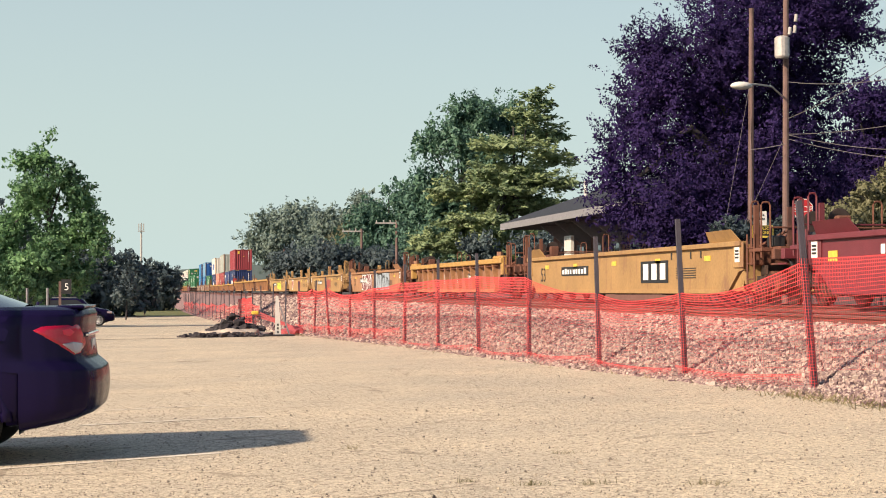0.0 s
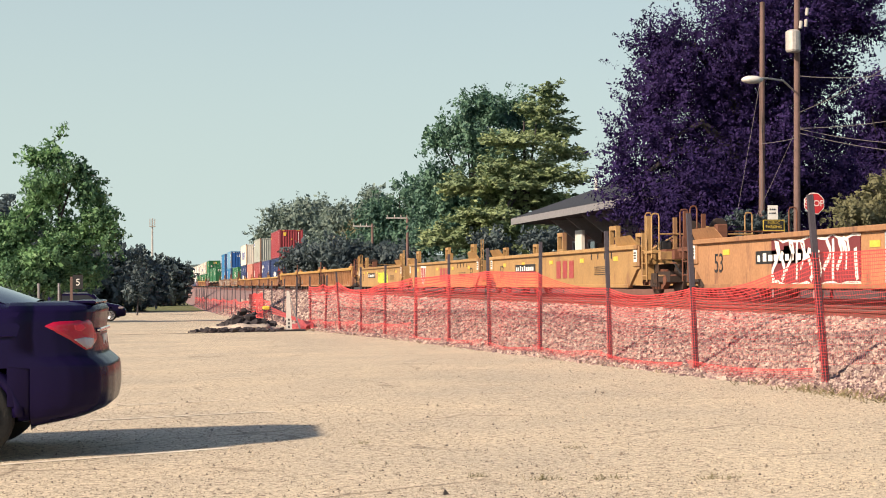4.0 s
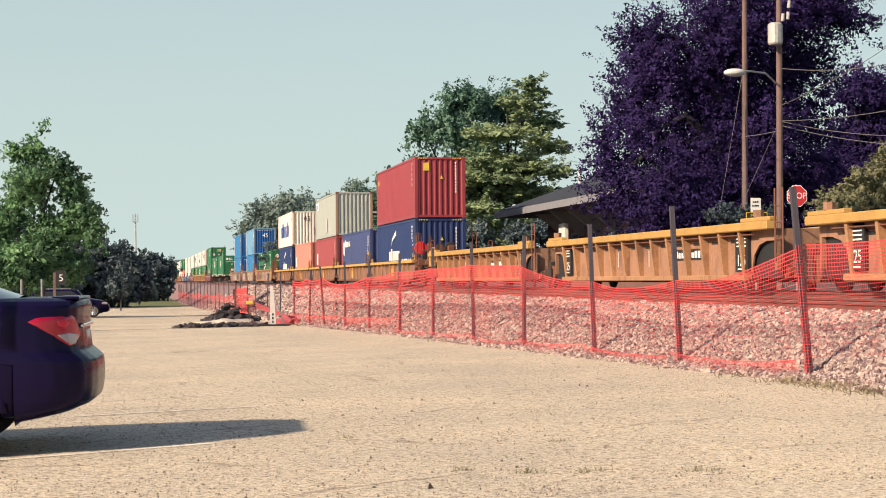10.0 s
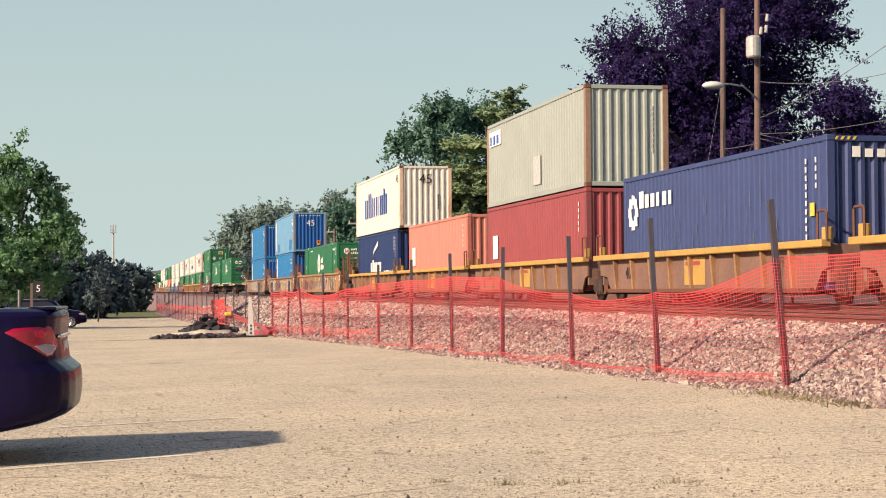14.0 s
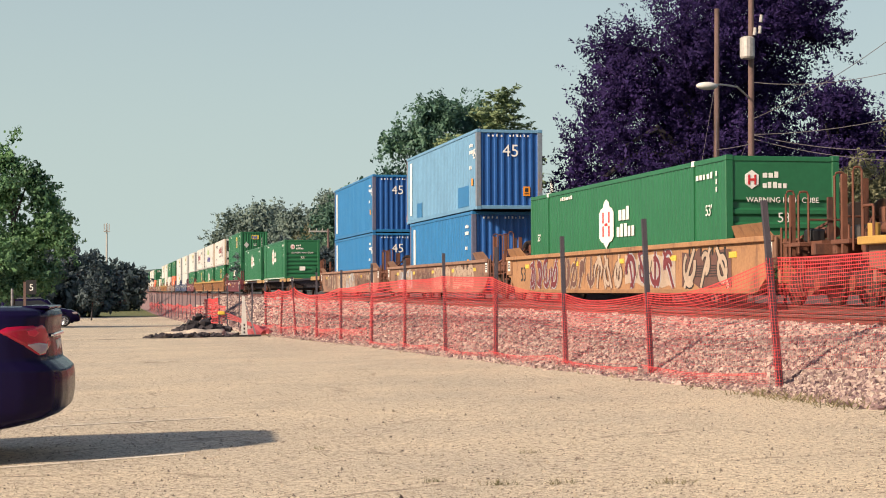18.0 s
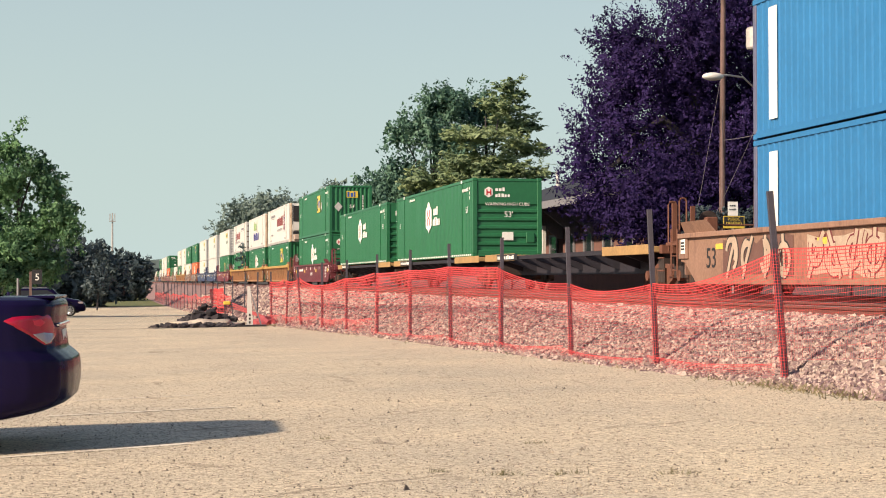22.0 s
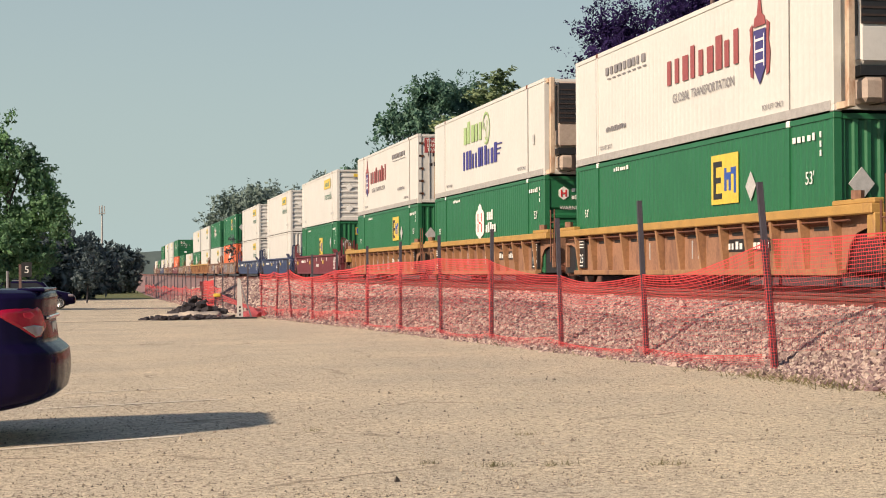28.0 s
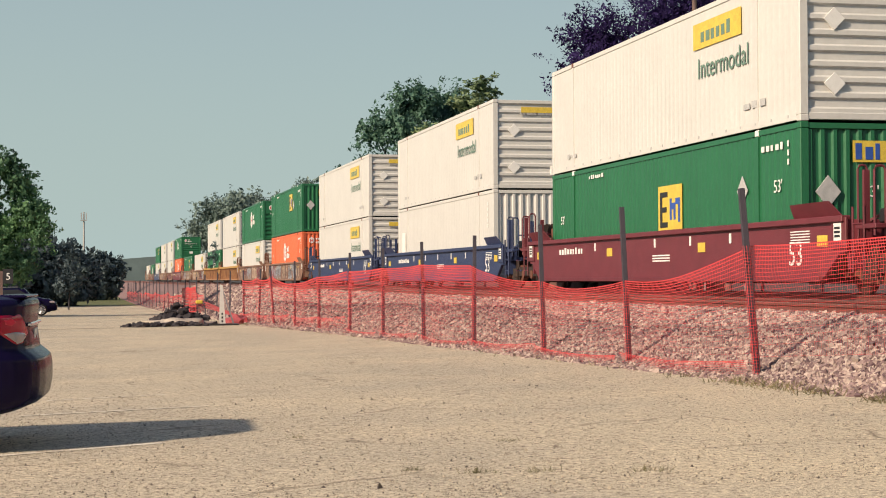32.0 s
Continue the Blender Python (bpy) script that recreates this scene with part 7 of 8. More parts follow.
purple_leaf = foliage("copper_beech_leaf", (0.022, 0.015, 0.062), (0.049, 0.031, 0.122), 0.6, 0.06)
green_leaf = foliage("maple_leaf", (0.05, 0.12, 0.075), (0.17, 0.33, 0.14))
# some blue of the distance haze is mixed into this leaf colour
dark_leaf = foliage("dark_broad_leaf", (0.055, 0.082, 0.10), (0.10, 0.14, 0.14))
oak_leaf = foliage("oak_leaf", (0.045, 0.11, 0.092), (0.12, 0.23, 0.15))
pine_leaf = foliage("pine_needle", (0.12, 0.185, 0.10), (0.31, 0.385, 0.19))
olive_leaf = foliage("olive_shrub_leaf", (0.11, 0.12, 0.075), (0.22, 0.22, 0.12))
# the haze of distance is put into these paler, bluer leaf colours
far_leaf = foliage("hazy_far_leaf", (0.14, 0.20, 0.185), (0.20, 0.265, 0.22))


def blobs_from(y, spots, depth=0.9):
    """Crown ellipsoids from bearings: (px, py, half-width px, half-height px) at distance y; returns foot and blobs."""
    k = y / 2878
    cx = sum(s[0] for s in spots) / len(spots)
    foot = Vector((from_view(cx, 500, y).x, y, 0.2))
    out = []
    for i, (px, py, rw, rh) in enumerate(spots):
        p = from_view(px, py, y)
        out.append((p.x - foot.x, (i % 3 - 1) * rw * k * 0.4, p.z - foot.z, rw * k, rw * k * depth, rh * k))
    return foot, out


def view_tree(name, label, y, spots, material, n, size, seed, foot_z=0.2, split=1, part_size=0.5, **kw):
    """split: each large crown mass breaks up into so many smaller boughs, with gaps between them."""
    foot, bl = blobs_from(y, spots)
    if split > 1:
        rnd = random.Random(seed)
        fine = []
        for a, b, c_, d, e, f in bl:
            for _ in range(split):
                while True:
                    u, v, w = (rnd.uniform(-1, 1) for _ in range(3))
                    if 0.2 < u * u + v * v + w * w < 1:
                        break
                s = part_size * rnd.uniform(0.65, 1.2)
                fine.append((a + u * d * (1.02 - s * 0.8), b + v * e * (1.02 - s * 0.8), c_ + w * f * (1.02 - s * 0.8), d * s, e * s, f * s * 0.8))
        bl = fine
    foot.z = foot_z
    bl = [(a, b, c_ + 0.2 - foot_z, d, e, f) for a, b, c_, d, e, f in bl]
    top = max(b[2] + b[5] for b in bl)
    return tree(name, label, foot, top, bl, material, n, size, seed=seed, **kw)


view_tree("copper_beech", "huge copper beech with dense dark purple leaves", 57, [(1290, 60, 115, 120), (1190, 150, 90, 90), (1148, 270, 78, 95), (1400, 40, 100, 105), (1290, 240, 140, 130), (1430, 180, 100, 120),
          (1220, 370, 135, 65), (1400, 330, 115, 100), (1105, 380, 40, 36), (1490, 60, 55, 30), (1150, 85, 30, 34), (1330, -40, 110, 90), (1470, 20, 70, 30), (1088, 290, 34, 55), (1088, 345, 30, 38), (1180, 412, 90, 26), (1300, 412, 110, 30), (1430, 405, 80, 34)], purple_leaf, 230000, 0.06, 11, trunk_r=0.5, limbs=7, foot_z=0.6, spray=1.05, per=44, split=9, part_size=0.46, tight=0.15, lift=0.35, shell=0.9)
view_tree("copper_beech", "dark purple-leaved tree beside the larger beech", 72, [(1530, 185, 60, 55), (1610, 260, 110, 120), (1520, 290, 60, 55), (1500, 345, 80, 55), (1580, 340, 80, 60)], purple_leaf, 55000, 0.08, 12, foot_z=0.6, split=8, part_size=0.42)
view_tree("white_pine", "yellow-green white pine with layered boughs", 112, [(952, 178, 20, 14), (945, 205, 36, 14), (965, 235, 46, 16), (905, 262, 58, 15), (985, 285, 55, 15), (880, 305, 85, 17), (1000, 325, 45, 15), (850, 345, 88, 18),
          (950, 362, 85, 17), (830, 392, 74, 17), (900, 418, 75, 16), (790, 432, 55, 15), (850, 450, 65, 14), (930, 320, 70, 20)], pine_leaf, 70000, 0.125, 13, flat=0.66, shell=0.35, stretch=1.25, spray=1.05, per=34, split=4, part_size=0.52, tight=0.2)
view_tree("oak_tree", "tall dark green broad-leaved tree", 128, [(845, 212, 46, 28), (785, 235, 40, 26), (905, 215, 34, 40), (835, 275, 60, 36), (752, 262, 26, 18), (765, 350, 52, 46), (850, 340, 70, 50), (800, 420, 80, 50)], oak_leaf, 52000, 0.15, 14, spray=1.2, split=6, part_size=0.48)
view_tree("street_maple", "young maple with bright green leaves", 92, [(83, 245, 6, 16), (78, 290, 26, 26), (38, 292, 20, 14), (118, 318, 28, 22), (62, 345, 50, 32), (135, 350, 28, 20), (150, 400, 34, 28), (20, 400, 44, 40), (100, 420, 50, 36), (172, 430, 22, 26), (60, 465, 66, 30), (-20, 450, 50, 50), (40, 505, 60, 24), (120, 480, 60, 30)],
          green_leaf, 62000, 0.1, 15, foot_z=-0.7, trunk_r=0.16, spray=0.65, per=24, split=5, part_size=0.5)
view_tree("dark_scrub", "dark undergrowth behind the station house", 104, [(860, 440, 50, 26), (920, 440, 50, 30), (985, 438, 60, 30), (1050, 435, 60, 34)], dark_leaf, 14000, 0.13, 21, foot_z=-0.5, limbs=3, trunk_r=0.08, spray=0.6, split=4)
view_tree("dark_tree", "dense dark green tree behind the lot", 150, [(180, 486, 48, 32), (120, 505, 55, 34), (232, 502, 32, 26), (205, 522, 60, 26), (150, 530, 56, 28)], dark_leaf, 20000, 0.22, 16, foot_z=-1.2, spray=1.3)
view_tree("dark_tree", "dark round-headed tree at the lot's far end", 210, [(280, 503, 28, 22), (252, 505, 29, 24), (302, 504, 11, 11), (262, 530, 38, 16)], dark_leaf, 18000, 0.24, 17, foot_z=-1.5, spray=1.2)
view_tree("dark_tree", "dark tree behind the bright maple", 140, [(20, 480, 56, 64), (-40, 450, 76, 84), (70, 500, 56, 42)], dark_leaf, 16000, 0.22, 18, foot_z=-1.2, spray=1.3)
view_tree("sapling", "small young tree on the grass strip", 125, [(228, 505, 11, 19), (225, 525, 14, 12), (214, 520, 9, 9)], dark_leaf, 2200, 0.12, 19, foot_z=-1.0, trunk_r=0.06, limbs=3, spray=0.5)
GREENS = [((700, 372, 42, 48), (655, 392, 40, 36), (745, 360, 42, 55), (700, 435, 70, 38), (640, 445, 50, 34)), ((640, 385, 32, 28), (600, 400, 36, 30), (570, 412, 28, 24), (620, 445, 60, 34), (560, 452, 42, 28)),
          ((520, 392, 36, 28), (482, 405, 36, 28), (560, 402, 38, 30), (500, 445, 52, 34), (450, 435, 18, 18)), ((640, 420, 30, 28), (665, 440, 28, 25), (620, 450, 32, 23)), ((590, 470, 66, 28), (680, 470, 66, 26), (520, 475, 56, 26))]
for i, (spots, y, mat_, lab) in enumerate(zip(GREENS, (170, 240, 330, 185, 160), (oak_leaf, far_leaf, far_leaf, olive_leaf, dark_leaf), ("green woodland trees beyond the station", "green woodland trees along the line", "distant woodland trees tinted with haze", "olive-brown tree among green ones", "dark scrub along the railway"))):
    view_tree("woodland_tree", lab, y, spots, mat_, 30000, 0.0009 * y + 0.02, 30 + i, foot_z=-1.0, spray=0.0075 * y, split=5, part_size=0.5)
view_tree("roadside_shrub", "sunlit olive shrub by the street", 53, [(1545, 352, 36, 28), (1600, 335, 50, 50), (1545, 380, 66, 24), (1490, 392, 50, 16), (1590, 395, 60, 16)], olive_leaf, 18000, 0.06, 40, foot_z=0.5, limbs=3, trunk_r=0.08, spray=0.4)
view_tree("roadside_shrub", "green bush between the signs and the street", 52, [(1290, 405, 26, 11), (1350, 405, 26, 11)], dark_leaf, 2500, 0.06, 41, foot_z=0.5, limbs=2, trunk_r=0.06, spray=0.3)
view_tree("dark_scrub", "dark undergrowth below the copper beeches", 76, [(1330, 430, 60, 22), (1410, 428, 60, 26), (1490, 422, 70, 30), (1570, 420, 80, 32)], purple_leaf, 12000, 0.1, 43, foot_z=0.3, limbs=3, trunk_r=0.08, spray=0.5, split=4)
view_tree("green_tree", "sunlit green tree beyond the copper beech", 85, [(1630, 280, 50, 50), (1620, 330, 50, 50)], olive_leaf, 12000, 0.12, 42, foot_z=0.5)

# the far ridge, with the haze put into its colour
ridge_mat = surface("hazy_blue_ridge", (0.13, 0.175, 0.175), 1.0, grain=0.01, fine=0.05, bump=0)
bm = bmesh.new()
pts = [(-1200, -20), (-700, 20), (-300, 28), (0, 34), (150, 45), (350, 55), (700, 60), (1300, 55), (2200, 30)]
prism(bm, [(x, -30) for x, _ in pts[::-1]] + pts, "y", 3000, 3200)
tagged(new("backdrop_ridge", mesh_of("backdrop_ridge", bm, ridge_mat)), "ridge on the horizon, tinted blue-green with haze", "hill", kind="structure")

# ---- the works by the fence: broken asphalt, sand, barricade ----
asphalt = surface("broken_asphalt", (0.035, 0.03, 0.035), 0.9, grain=6)
sand = surface("pale_sand", (0.42, 0.36, 0.30), 0.95, grain=6)


def rubble(name, label, cx, cy, w, d, n, size, material, seed, hmax=0.3):
    rnd = random.Random(seed)
    t = thing(name, label, "rubble")
    for _ in range(n):
        a, r = rnd.uniform(0, 6.28), math.sqrt(rnd.random())
        x, y = cx + r * math.cos(a) * w, cy + r * math.sin(a) * d
        z = ground_z(x, y) + hmax * (1 - r) * rnd.random()
        s = size * rnd.uniform(0.4, 1.5)
        bm = bmesh.new()
        k = rnd.randint(5, 7)
        prism(bm, [(s * rnd.uniform(0.8, 1.5) * math.cos(2 * math.pi * q / k), s * rnd.uniform(0.7, 1.2) * math.sin(2 * math.pi * q / k)) for q in range(k)], "z", -s * 0.35, s * 0.35)
        for v in bm.verts:
            v.co += Vector((rnd.uniform(-0.15, 0.15), rnd.uniform(-0.15, 0.15), rnd.uniform(-0.25, 0.25))) * s
        ob = part("chunk", bm, material, t)
        ob.matrix_basis = pose(x, y, z + s * 0.3, rnd.uniform(-30, 30), rnd.uniform(-30, 30), rnd.uniform(0, 360))


rubble("asphalt_rubble", "row of dark broken asphalt chunks on the lot", 3.1, 61.5, 1.75, 0.9, 110, 0.10, asphalt, 1, 0.12)
rubble("asphalt_rubble", "heap of dark broken asphalt by the fence", 4.0, 71, 1.1, 1.8, 100, 0.17, asphalt, 2, 0.85)
bm = bmesh.new()
bmesh.ops.create_icosphere(bm, subdivisions=4, radius=1)
for v in bm.verts:
    v.co = Vector((v.co.x * 1.35, v.co.y * 2.0, max(-0.1, v.co.z) * 0.24)) * (1 + 0.35 * noise.noise(v.co * 2.1) + 0.2 * noise.noise(v.co * 9))
sp = tagged(new("sand_heap", mesh_of("sand_heap", bm, sand, True)), "low heap of pale sand beside broken asphalt", "heap")
sp.location = (3.7, 66, ground_z(3.7, 66))
bar = thing("barricade", "white folding barricade panel standing by the fence", "barricade")
bx, by = 5.1, 61.5
bz = ground_z(bx, by)
bm = bmesh.new()
prism(bm, [(bx - 0.13, bz), (bx + 0.11, bz), (bx + 0.0, bz + 1.5), (bx - 0.1, bz + 1.55)], "y", by - 0.03, by + 0.03)
part("panel", bm, PAINT["white"], bar)
bm = bmesh.new()
prism(bm, [(bx + 0.0, bz + 1.4), (bx + 0.04, bz + 1.4), (bx + 0.5, bz), (bx + 0.44, bz)], "y", by + 0.5, by + 0.55)
part("leg", bm, cream, bar)
for k in range(3):
    # the panel's slots, drawn as dark strips
    boxpart("slot", black_mark, bar, (bx - 0.05, bx + 0.01, by - 0.034, by - 0.028, bz + 0.12 + k * 0.14, bz + 0.2 + k * 0.14))
boxpart("base", black_mark, bar, (bx - 0.5, bx + 0.6, by - 0.25, by + 0.35, bz, bz + 0.07))
bin_ = thing("yellow_chute", "yellow and red plastic barrier pieces lying on the heap", "debris")
boxpart("yellow_piece", yellow_patch, bin_, (4.6, 4.9, 69, 69.3, ground_z(4.7, 69) + 0.8, ground_z(4.7, 69) + 0.95), bevel=0.04)
z_ = ground_z(5.6, 66)
for k in range(3):
    bm = bmesh.new()
    tube(bm, [(4.9, 68 - k * 0.3, z_ + 0.85 - k * 0.1), (6.3, 65 - k * 0.3, z_ + 0.2)], 0.035, 6)
    part("red_pipe", bm, dull_red_mark, bin_)
bm = bmesh.new()
bmesh.ops.create_icosphere(bm, subdivisions=3, radius=1)
for v in bm.verts:
    v.co = Vector((v.co.x * 0.55, v.co.y * 1.1, max(-0.1, v.co.z) * 0.35)) * (1 + 0.35 * noise.noise(v.co * 2.3))
nb = tagged(new("crumpled_net", mesh_of("crumpled_net", bm, dull_red_mark)), "crumpled bundle of dull red net on the ground", "net")
nb.location = (6.0, 65, ground_z(6.0, 65))

# a dark sawn seam across the lot, leading to the broken asphalt
def pavement_seam():
    bm = bmesh.new()
    rows_ = []
    for k in range(25):
        x = -9 + k * 0.5
        y = 57.5 + 0.22 * (x + 9) + 0.25 * noise.noise((x * 0.8, 5, 0))
        w = 0.16 + 0.14 * noise.noise((x * 1.7, 9, 0))
        rows_.append([bm.verts.new((x, y + d, ground_z(x, y) + 0.006)) for d in (-w, w)])
    for r0, r1 in zip(rows_, rows_[1:]):
        bm.faces.new((r0[0], r1[0], r1[1], r0[1]))
    tagged(new("pavement_seam", mesh_of("pavement_seam", bm, asphalt)), "dark sawn asphalt seam across the pale lot", "pavement", kind="structure")


pavement_seam()

# faint parking lines
line_paint = surface("worn_white_line_paint", (0.72, 0.66, 0.55), 0.8, grain=3, rust=(0.5, 0.42, 0.33), rust_amount=0.55)


def parking_line(x0, y0, x1, y1, w=0.1):
    a, b = Vector((x0, y0, 0)), Vector((x1, y1, 0))
    d = (b - a).normalized()
    s = Vector((-d.y, d.x, 0)) * w / 2
    bm = bmesh.new()
    n = 14
    rows_ = []
    for k in range(n + 1):
        p = a.lerp(b, k / n)
        rows_.append([bm.verts.new((q.x, q.y, ground_z(q.x, q.y) + 0.004)) for q in (p - s, p + s)])
    for r0, r1 in zip(rows_, rows_[1:]):
        bm.faces.new((r0[0], r0[1], r1[1], r1[0]))
    tagged(new("parking_line", mesh_of("parking_line", bm, line_paint)), "worn white painted parking line", "road marking", "parking lines", "structure")


parking_line(-1.6, 11.75, 0.6, 12.5)
parking_line(-0.6, 15.9, 1.2, 16.2, 0.08)
parking_line(-0.4, 18.1, 0.9, 18.4, 0.08)

# ---- cars ----
car_navy = surface("navy_car_paint", (0.008, 0.005, 0.030), 0.26, vary=0.05, bump=0)
car_navy.node_tree.nodes["Principled BSDF"].inputs["Specular IOR Level"].default_value = 0.12
tyre = surface("tyre_rubber", (0.018, 0.018, 0.018), 0.85)
alloy = surface("silver_alloy", (0.55, 0.55, 0.56), 0.3, 0.85, bump=0)
chrome = surface("chrome_trim", (0.7, 0.7, 0.7), 0.12, 1.0, bump=0)
lamp_red = surface("red_lamp_lens", (0.36, 0.002, 0.028), 0.2, vary=0.12, bump=0, clear=0.4)
lamp_bright = surface("bright_red_lamp_lens", (0.60, 0.012, 0.05), 0.2, vary=0.1, bump=0, clear=0.4)
lamp_clear = surface("clear_lamp_lens", (0.32, 0.26, 0.29), 0.12, vary=0.1, bump=0, clear=1.0)
car_glass = glass("car_glass", (0.03, 0.035, 0.045))
black_trim = surface("black_plastic_trim", (0.015, 0.015, 0.017), 0.6)


def lerp_table(table, x):
    for (a, *va), (b, *vb) in zip(table, table[1:]):
        if x <= b:
            s = (x - a) / (b - a)
            s = s * s * (3 - 2 * s)
            return [p + (q - p) * s for p, q in zip(va, vb)]
    return table[-1][1:]


def car(name, label, paint, m, shape, wheel_x, wheel_r, width):
    """A car lofted along its length, rear at x = 0, nose towards -x, its left side towards -y.
    shape rows: x, underside, belt height, roof height, half-width at the belt, half-width at the roof."""
    t = thing(name, label, "car")
    xs = np.linspace(shape[0][0], shape[-1][0], 61)
    bm = bmesh.new()
    rings = []
    for x in xs:
        lo, belt, roof, hw, rw = lerp_table(shape, x)
        mid = (lo + belt) / 2
        half = [(0.55 * hw, lo), (0.9 * hw, lo + 0.03), (0.985 * hw, lo + 0.14), (1.0 * hw, mid), (0.99 * hw, belt - 0.12), (0.965 * hw, belt - 0.02), (0.92 * hw, belt + 0.01)]
        h2 = roof - belt
        half += [(0.92 * hw + (rw - 0.92 * hw) * 0.35, belt + 0.01 + h2 * 0.35), (0.92 * hw + (rw - 0.92 * hw) * 0.85, belt + 0.01 + h2 * 0.83), (rw * 0.86, belt + 0.01 + h2 * 0.97), (rw * 0.45, roof + 0.015)]
        ring = [bm.verts.new((x, -y, z)) for y, z in half] + [bm.verts.new((x, y, z)) for y, z in half[::-1]]
        rings.append(ring)
    n = len(rings[0])
    wheels = [(wx, s) for wx in wheel_x for s in (-1, 1)]
    for r0, r1 in zip(rings, rings[1:]):
        for k in range(n):
            q = (r0[k], r0[(k + 1) % n], r1[(k + 1) % n], r1[k])
            cx = sum(v.co.x for v in q) / 4
            cz = sum(v.co.z for v in q) / 4
            if any((cx - wx) ** 2 + (cz - wheel_r) ** 2 < (wheel_r * 1.13) ** 2 for wx in wheel_x) and k not in (n // 2 - 1, n - 1) and cz < wheel_r * 2.2:
                continue
            bm.faces.new(q)
    bm.faces.new(rings[0])
    bm.faces.new(rings[-1][::-1])
    part("body", bm, paint, t, smooth=True)
    boxpart("underbody", black_trim, t, (shape[0][0] + 0.4, shape[-1][0] - 0.4, -0.6 * width / 2, 0.6 * width / 2, 0.2, 0.5))
    for wx, s in wheels:
        bm = bmesh.new()
        wheel_shape(bm, (wx, s * (width / 2 - 0.12), wheel_r), wheel_r, 0.21, axis="y", sides=32)
        w_ = part("wheel", bm, tyre, t, "black tyre", smooth=True)
        bm = bmesh.new()
        y_ = s * (width / 2 - 0.01)
        for k in range(10):
            a = 2 * math.pi * k / 10
            c_, s_ = math.cos(a), math.sin(a)
            r_ = wheel_r * 0.66
            tube(bm, [(wx + 0.05 * c_, y_ - s * 0.03, wheel_r + 0.05 * s_), (wx + r_ * c_, y_, wheel_r + r_ * s_)], [0.035, 0.022], 6)
        tube(bm, [(wx + wheel_r * 0.67 * math.cos(2 * math.pi * k / 24), y_, wheel_r + wheel_r * 0.67 * math.sin(2 * math.pi * k / 24)) for k in range(25)], 0.02, 6, cap=False)
        tube(bm, [(wx, y_ - s * 0.05, wheel_r), (wx, y_ + s * 0.005, wheel_r)], 0.06, 12)
        part("rim", bm, alloy, w_, "silver spoked alloy rim")
        bm = bmesh.new()
        tube(bm, [(wx + wheel_r * 1.13 * math.cos(math.pi * k / 16), s * (width / 2 - 0.06), wheel_r + wheel_r * 1.13 * math.sin(math.pi * k / 16)) for k in range(17)], 0.05, 6)
        part("wheel_arch", bm, paint, t, smooth=True)
    t.matrix_basis = m
    return t


# the sedan's tail: how far each height stands in from the bumper, its width there, and the plan of one side
TAIL_Z = (0.22, 0.30, 0.38, 0.50, 0.62, 0.69, 0.725, 0.76, 0.90, 1.02, 1.09, 1.125, 1.15)
TAIL_IN = (0.17, 0.07, 0.02, 0.0, 0.0, 0.012, 0.05, 0.095, 0.115, 0.11, 0.10, 0.115, 0.16)
TAIL_WIDE = (0.90, 0.965, 0.985, 1.0, 1.0, 1.0, 0.998, 0.995, 0.99, 0.98, 0.955, 0.90, 0.80)
TAIL_X = (-0.95, -0.60, -0.44, -0.30, -0.19, -0.10, -0.045, -0.012, 0.0)
TAIL_Y = (0.893, 0.893, 0.886, 0.862, 0.815, 0.74, 0.62, 0.42, 0.0)


def tail_y(x, z):
    """Half-width of the sedan's tail at a place along it and a height."""
    return float(np.interp(x + np.interp(z, TAIL_Z, TAIL_IN), TAIL_X, TAIL_Y)) * float(np.interp(z, TAIL_Z, TAIL_WIDE))


def tail_patch(outline, side, proud):
    """A lens moulded to the tail's skin, from its outline in length and height."""
    bm = bmesh.new()
    cx, cz = sum(p[0] for p in outline) / len(outline), sum(p[1] for p in outline) / len(outline)
    fine = []
    for (xa, za), (xb, zb) in zip(outline, outline[1:] + outline[:1]):
        fine += [(xa + (xb - xa) * k / 4, za + (zb - za) * k / 4) for k in range(4)]
    rings = []
    for k in range(1, 6):
        t = k / 5
        lift = proud * (1 if k < 5 else -0.6)
        rings.append([bm.verts.new((cx + (x - cx) * t + lift * 0.4, side * (tail_y(cx + (x - cx) * t, cz + (z - cz) * t) + lift), cz + (z - cz) * t)) for x, z in fine])
    hub = bm.verts.new((cx + proud * 0.4, side * (tail_y(cx, cz) + proud), cz))
    n = len(fine)
    for i in range(n):
        bm.faces.new((hub, rings[0][i], rings[0][(i + 1) % n]))
        for r0, r1 in zip(rings, rings[1:]):
            bm.faces.new((r0[i], r1[i], r1[(i + 1) % n], r0[(i + 1) % n]))
    bmesh.ops.recalc_face_normals(bm, faces=bm.faces[:])
    return bm


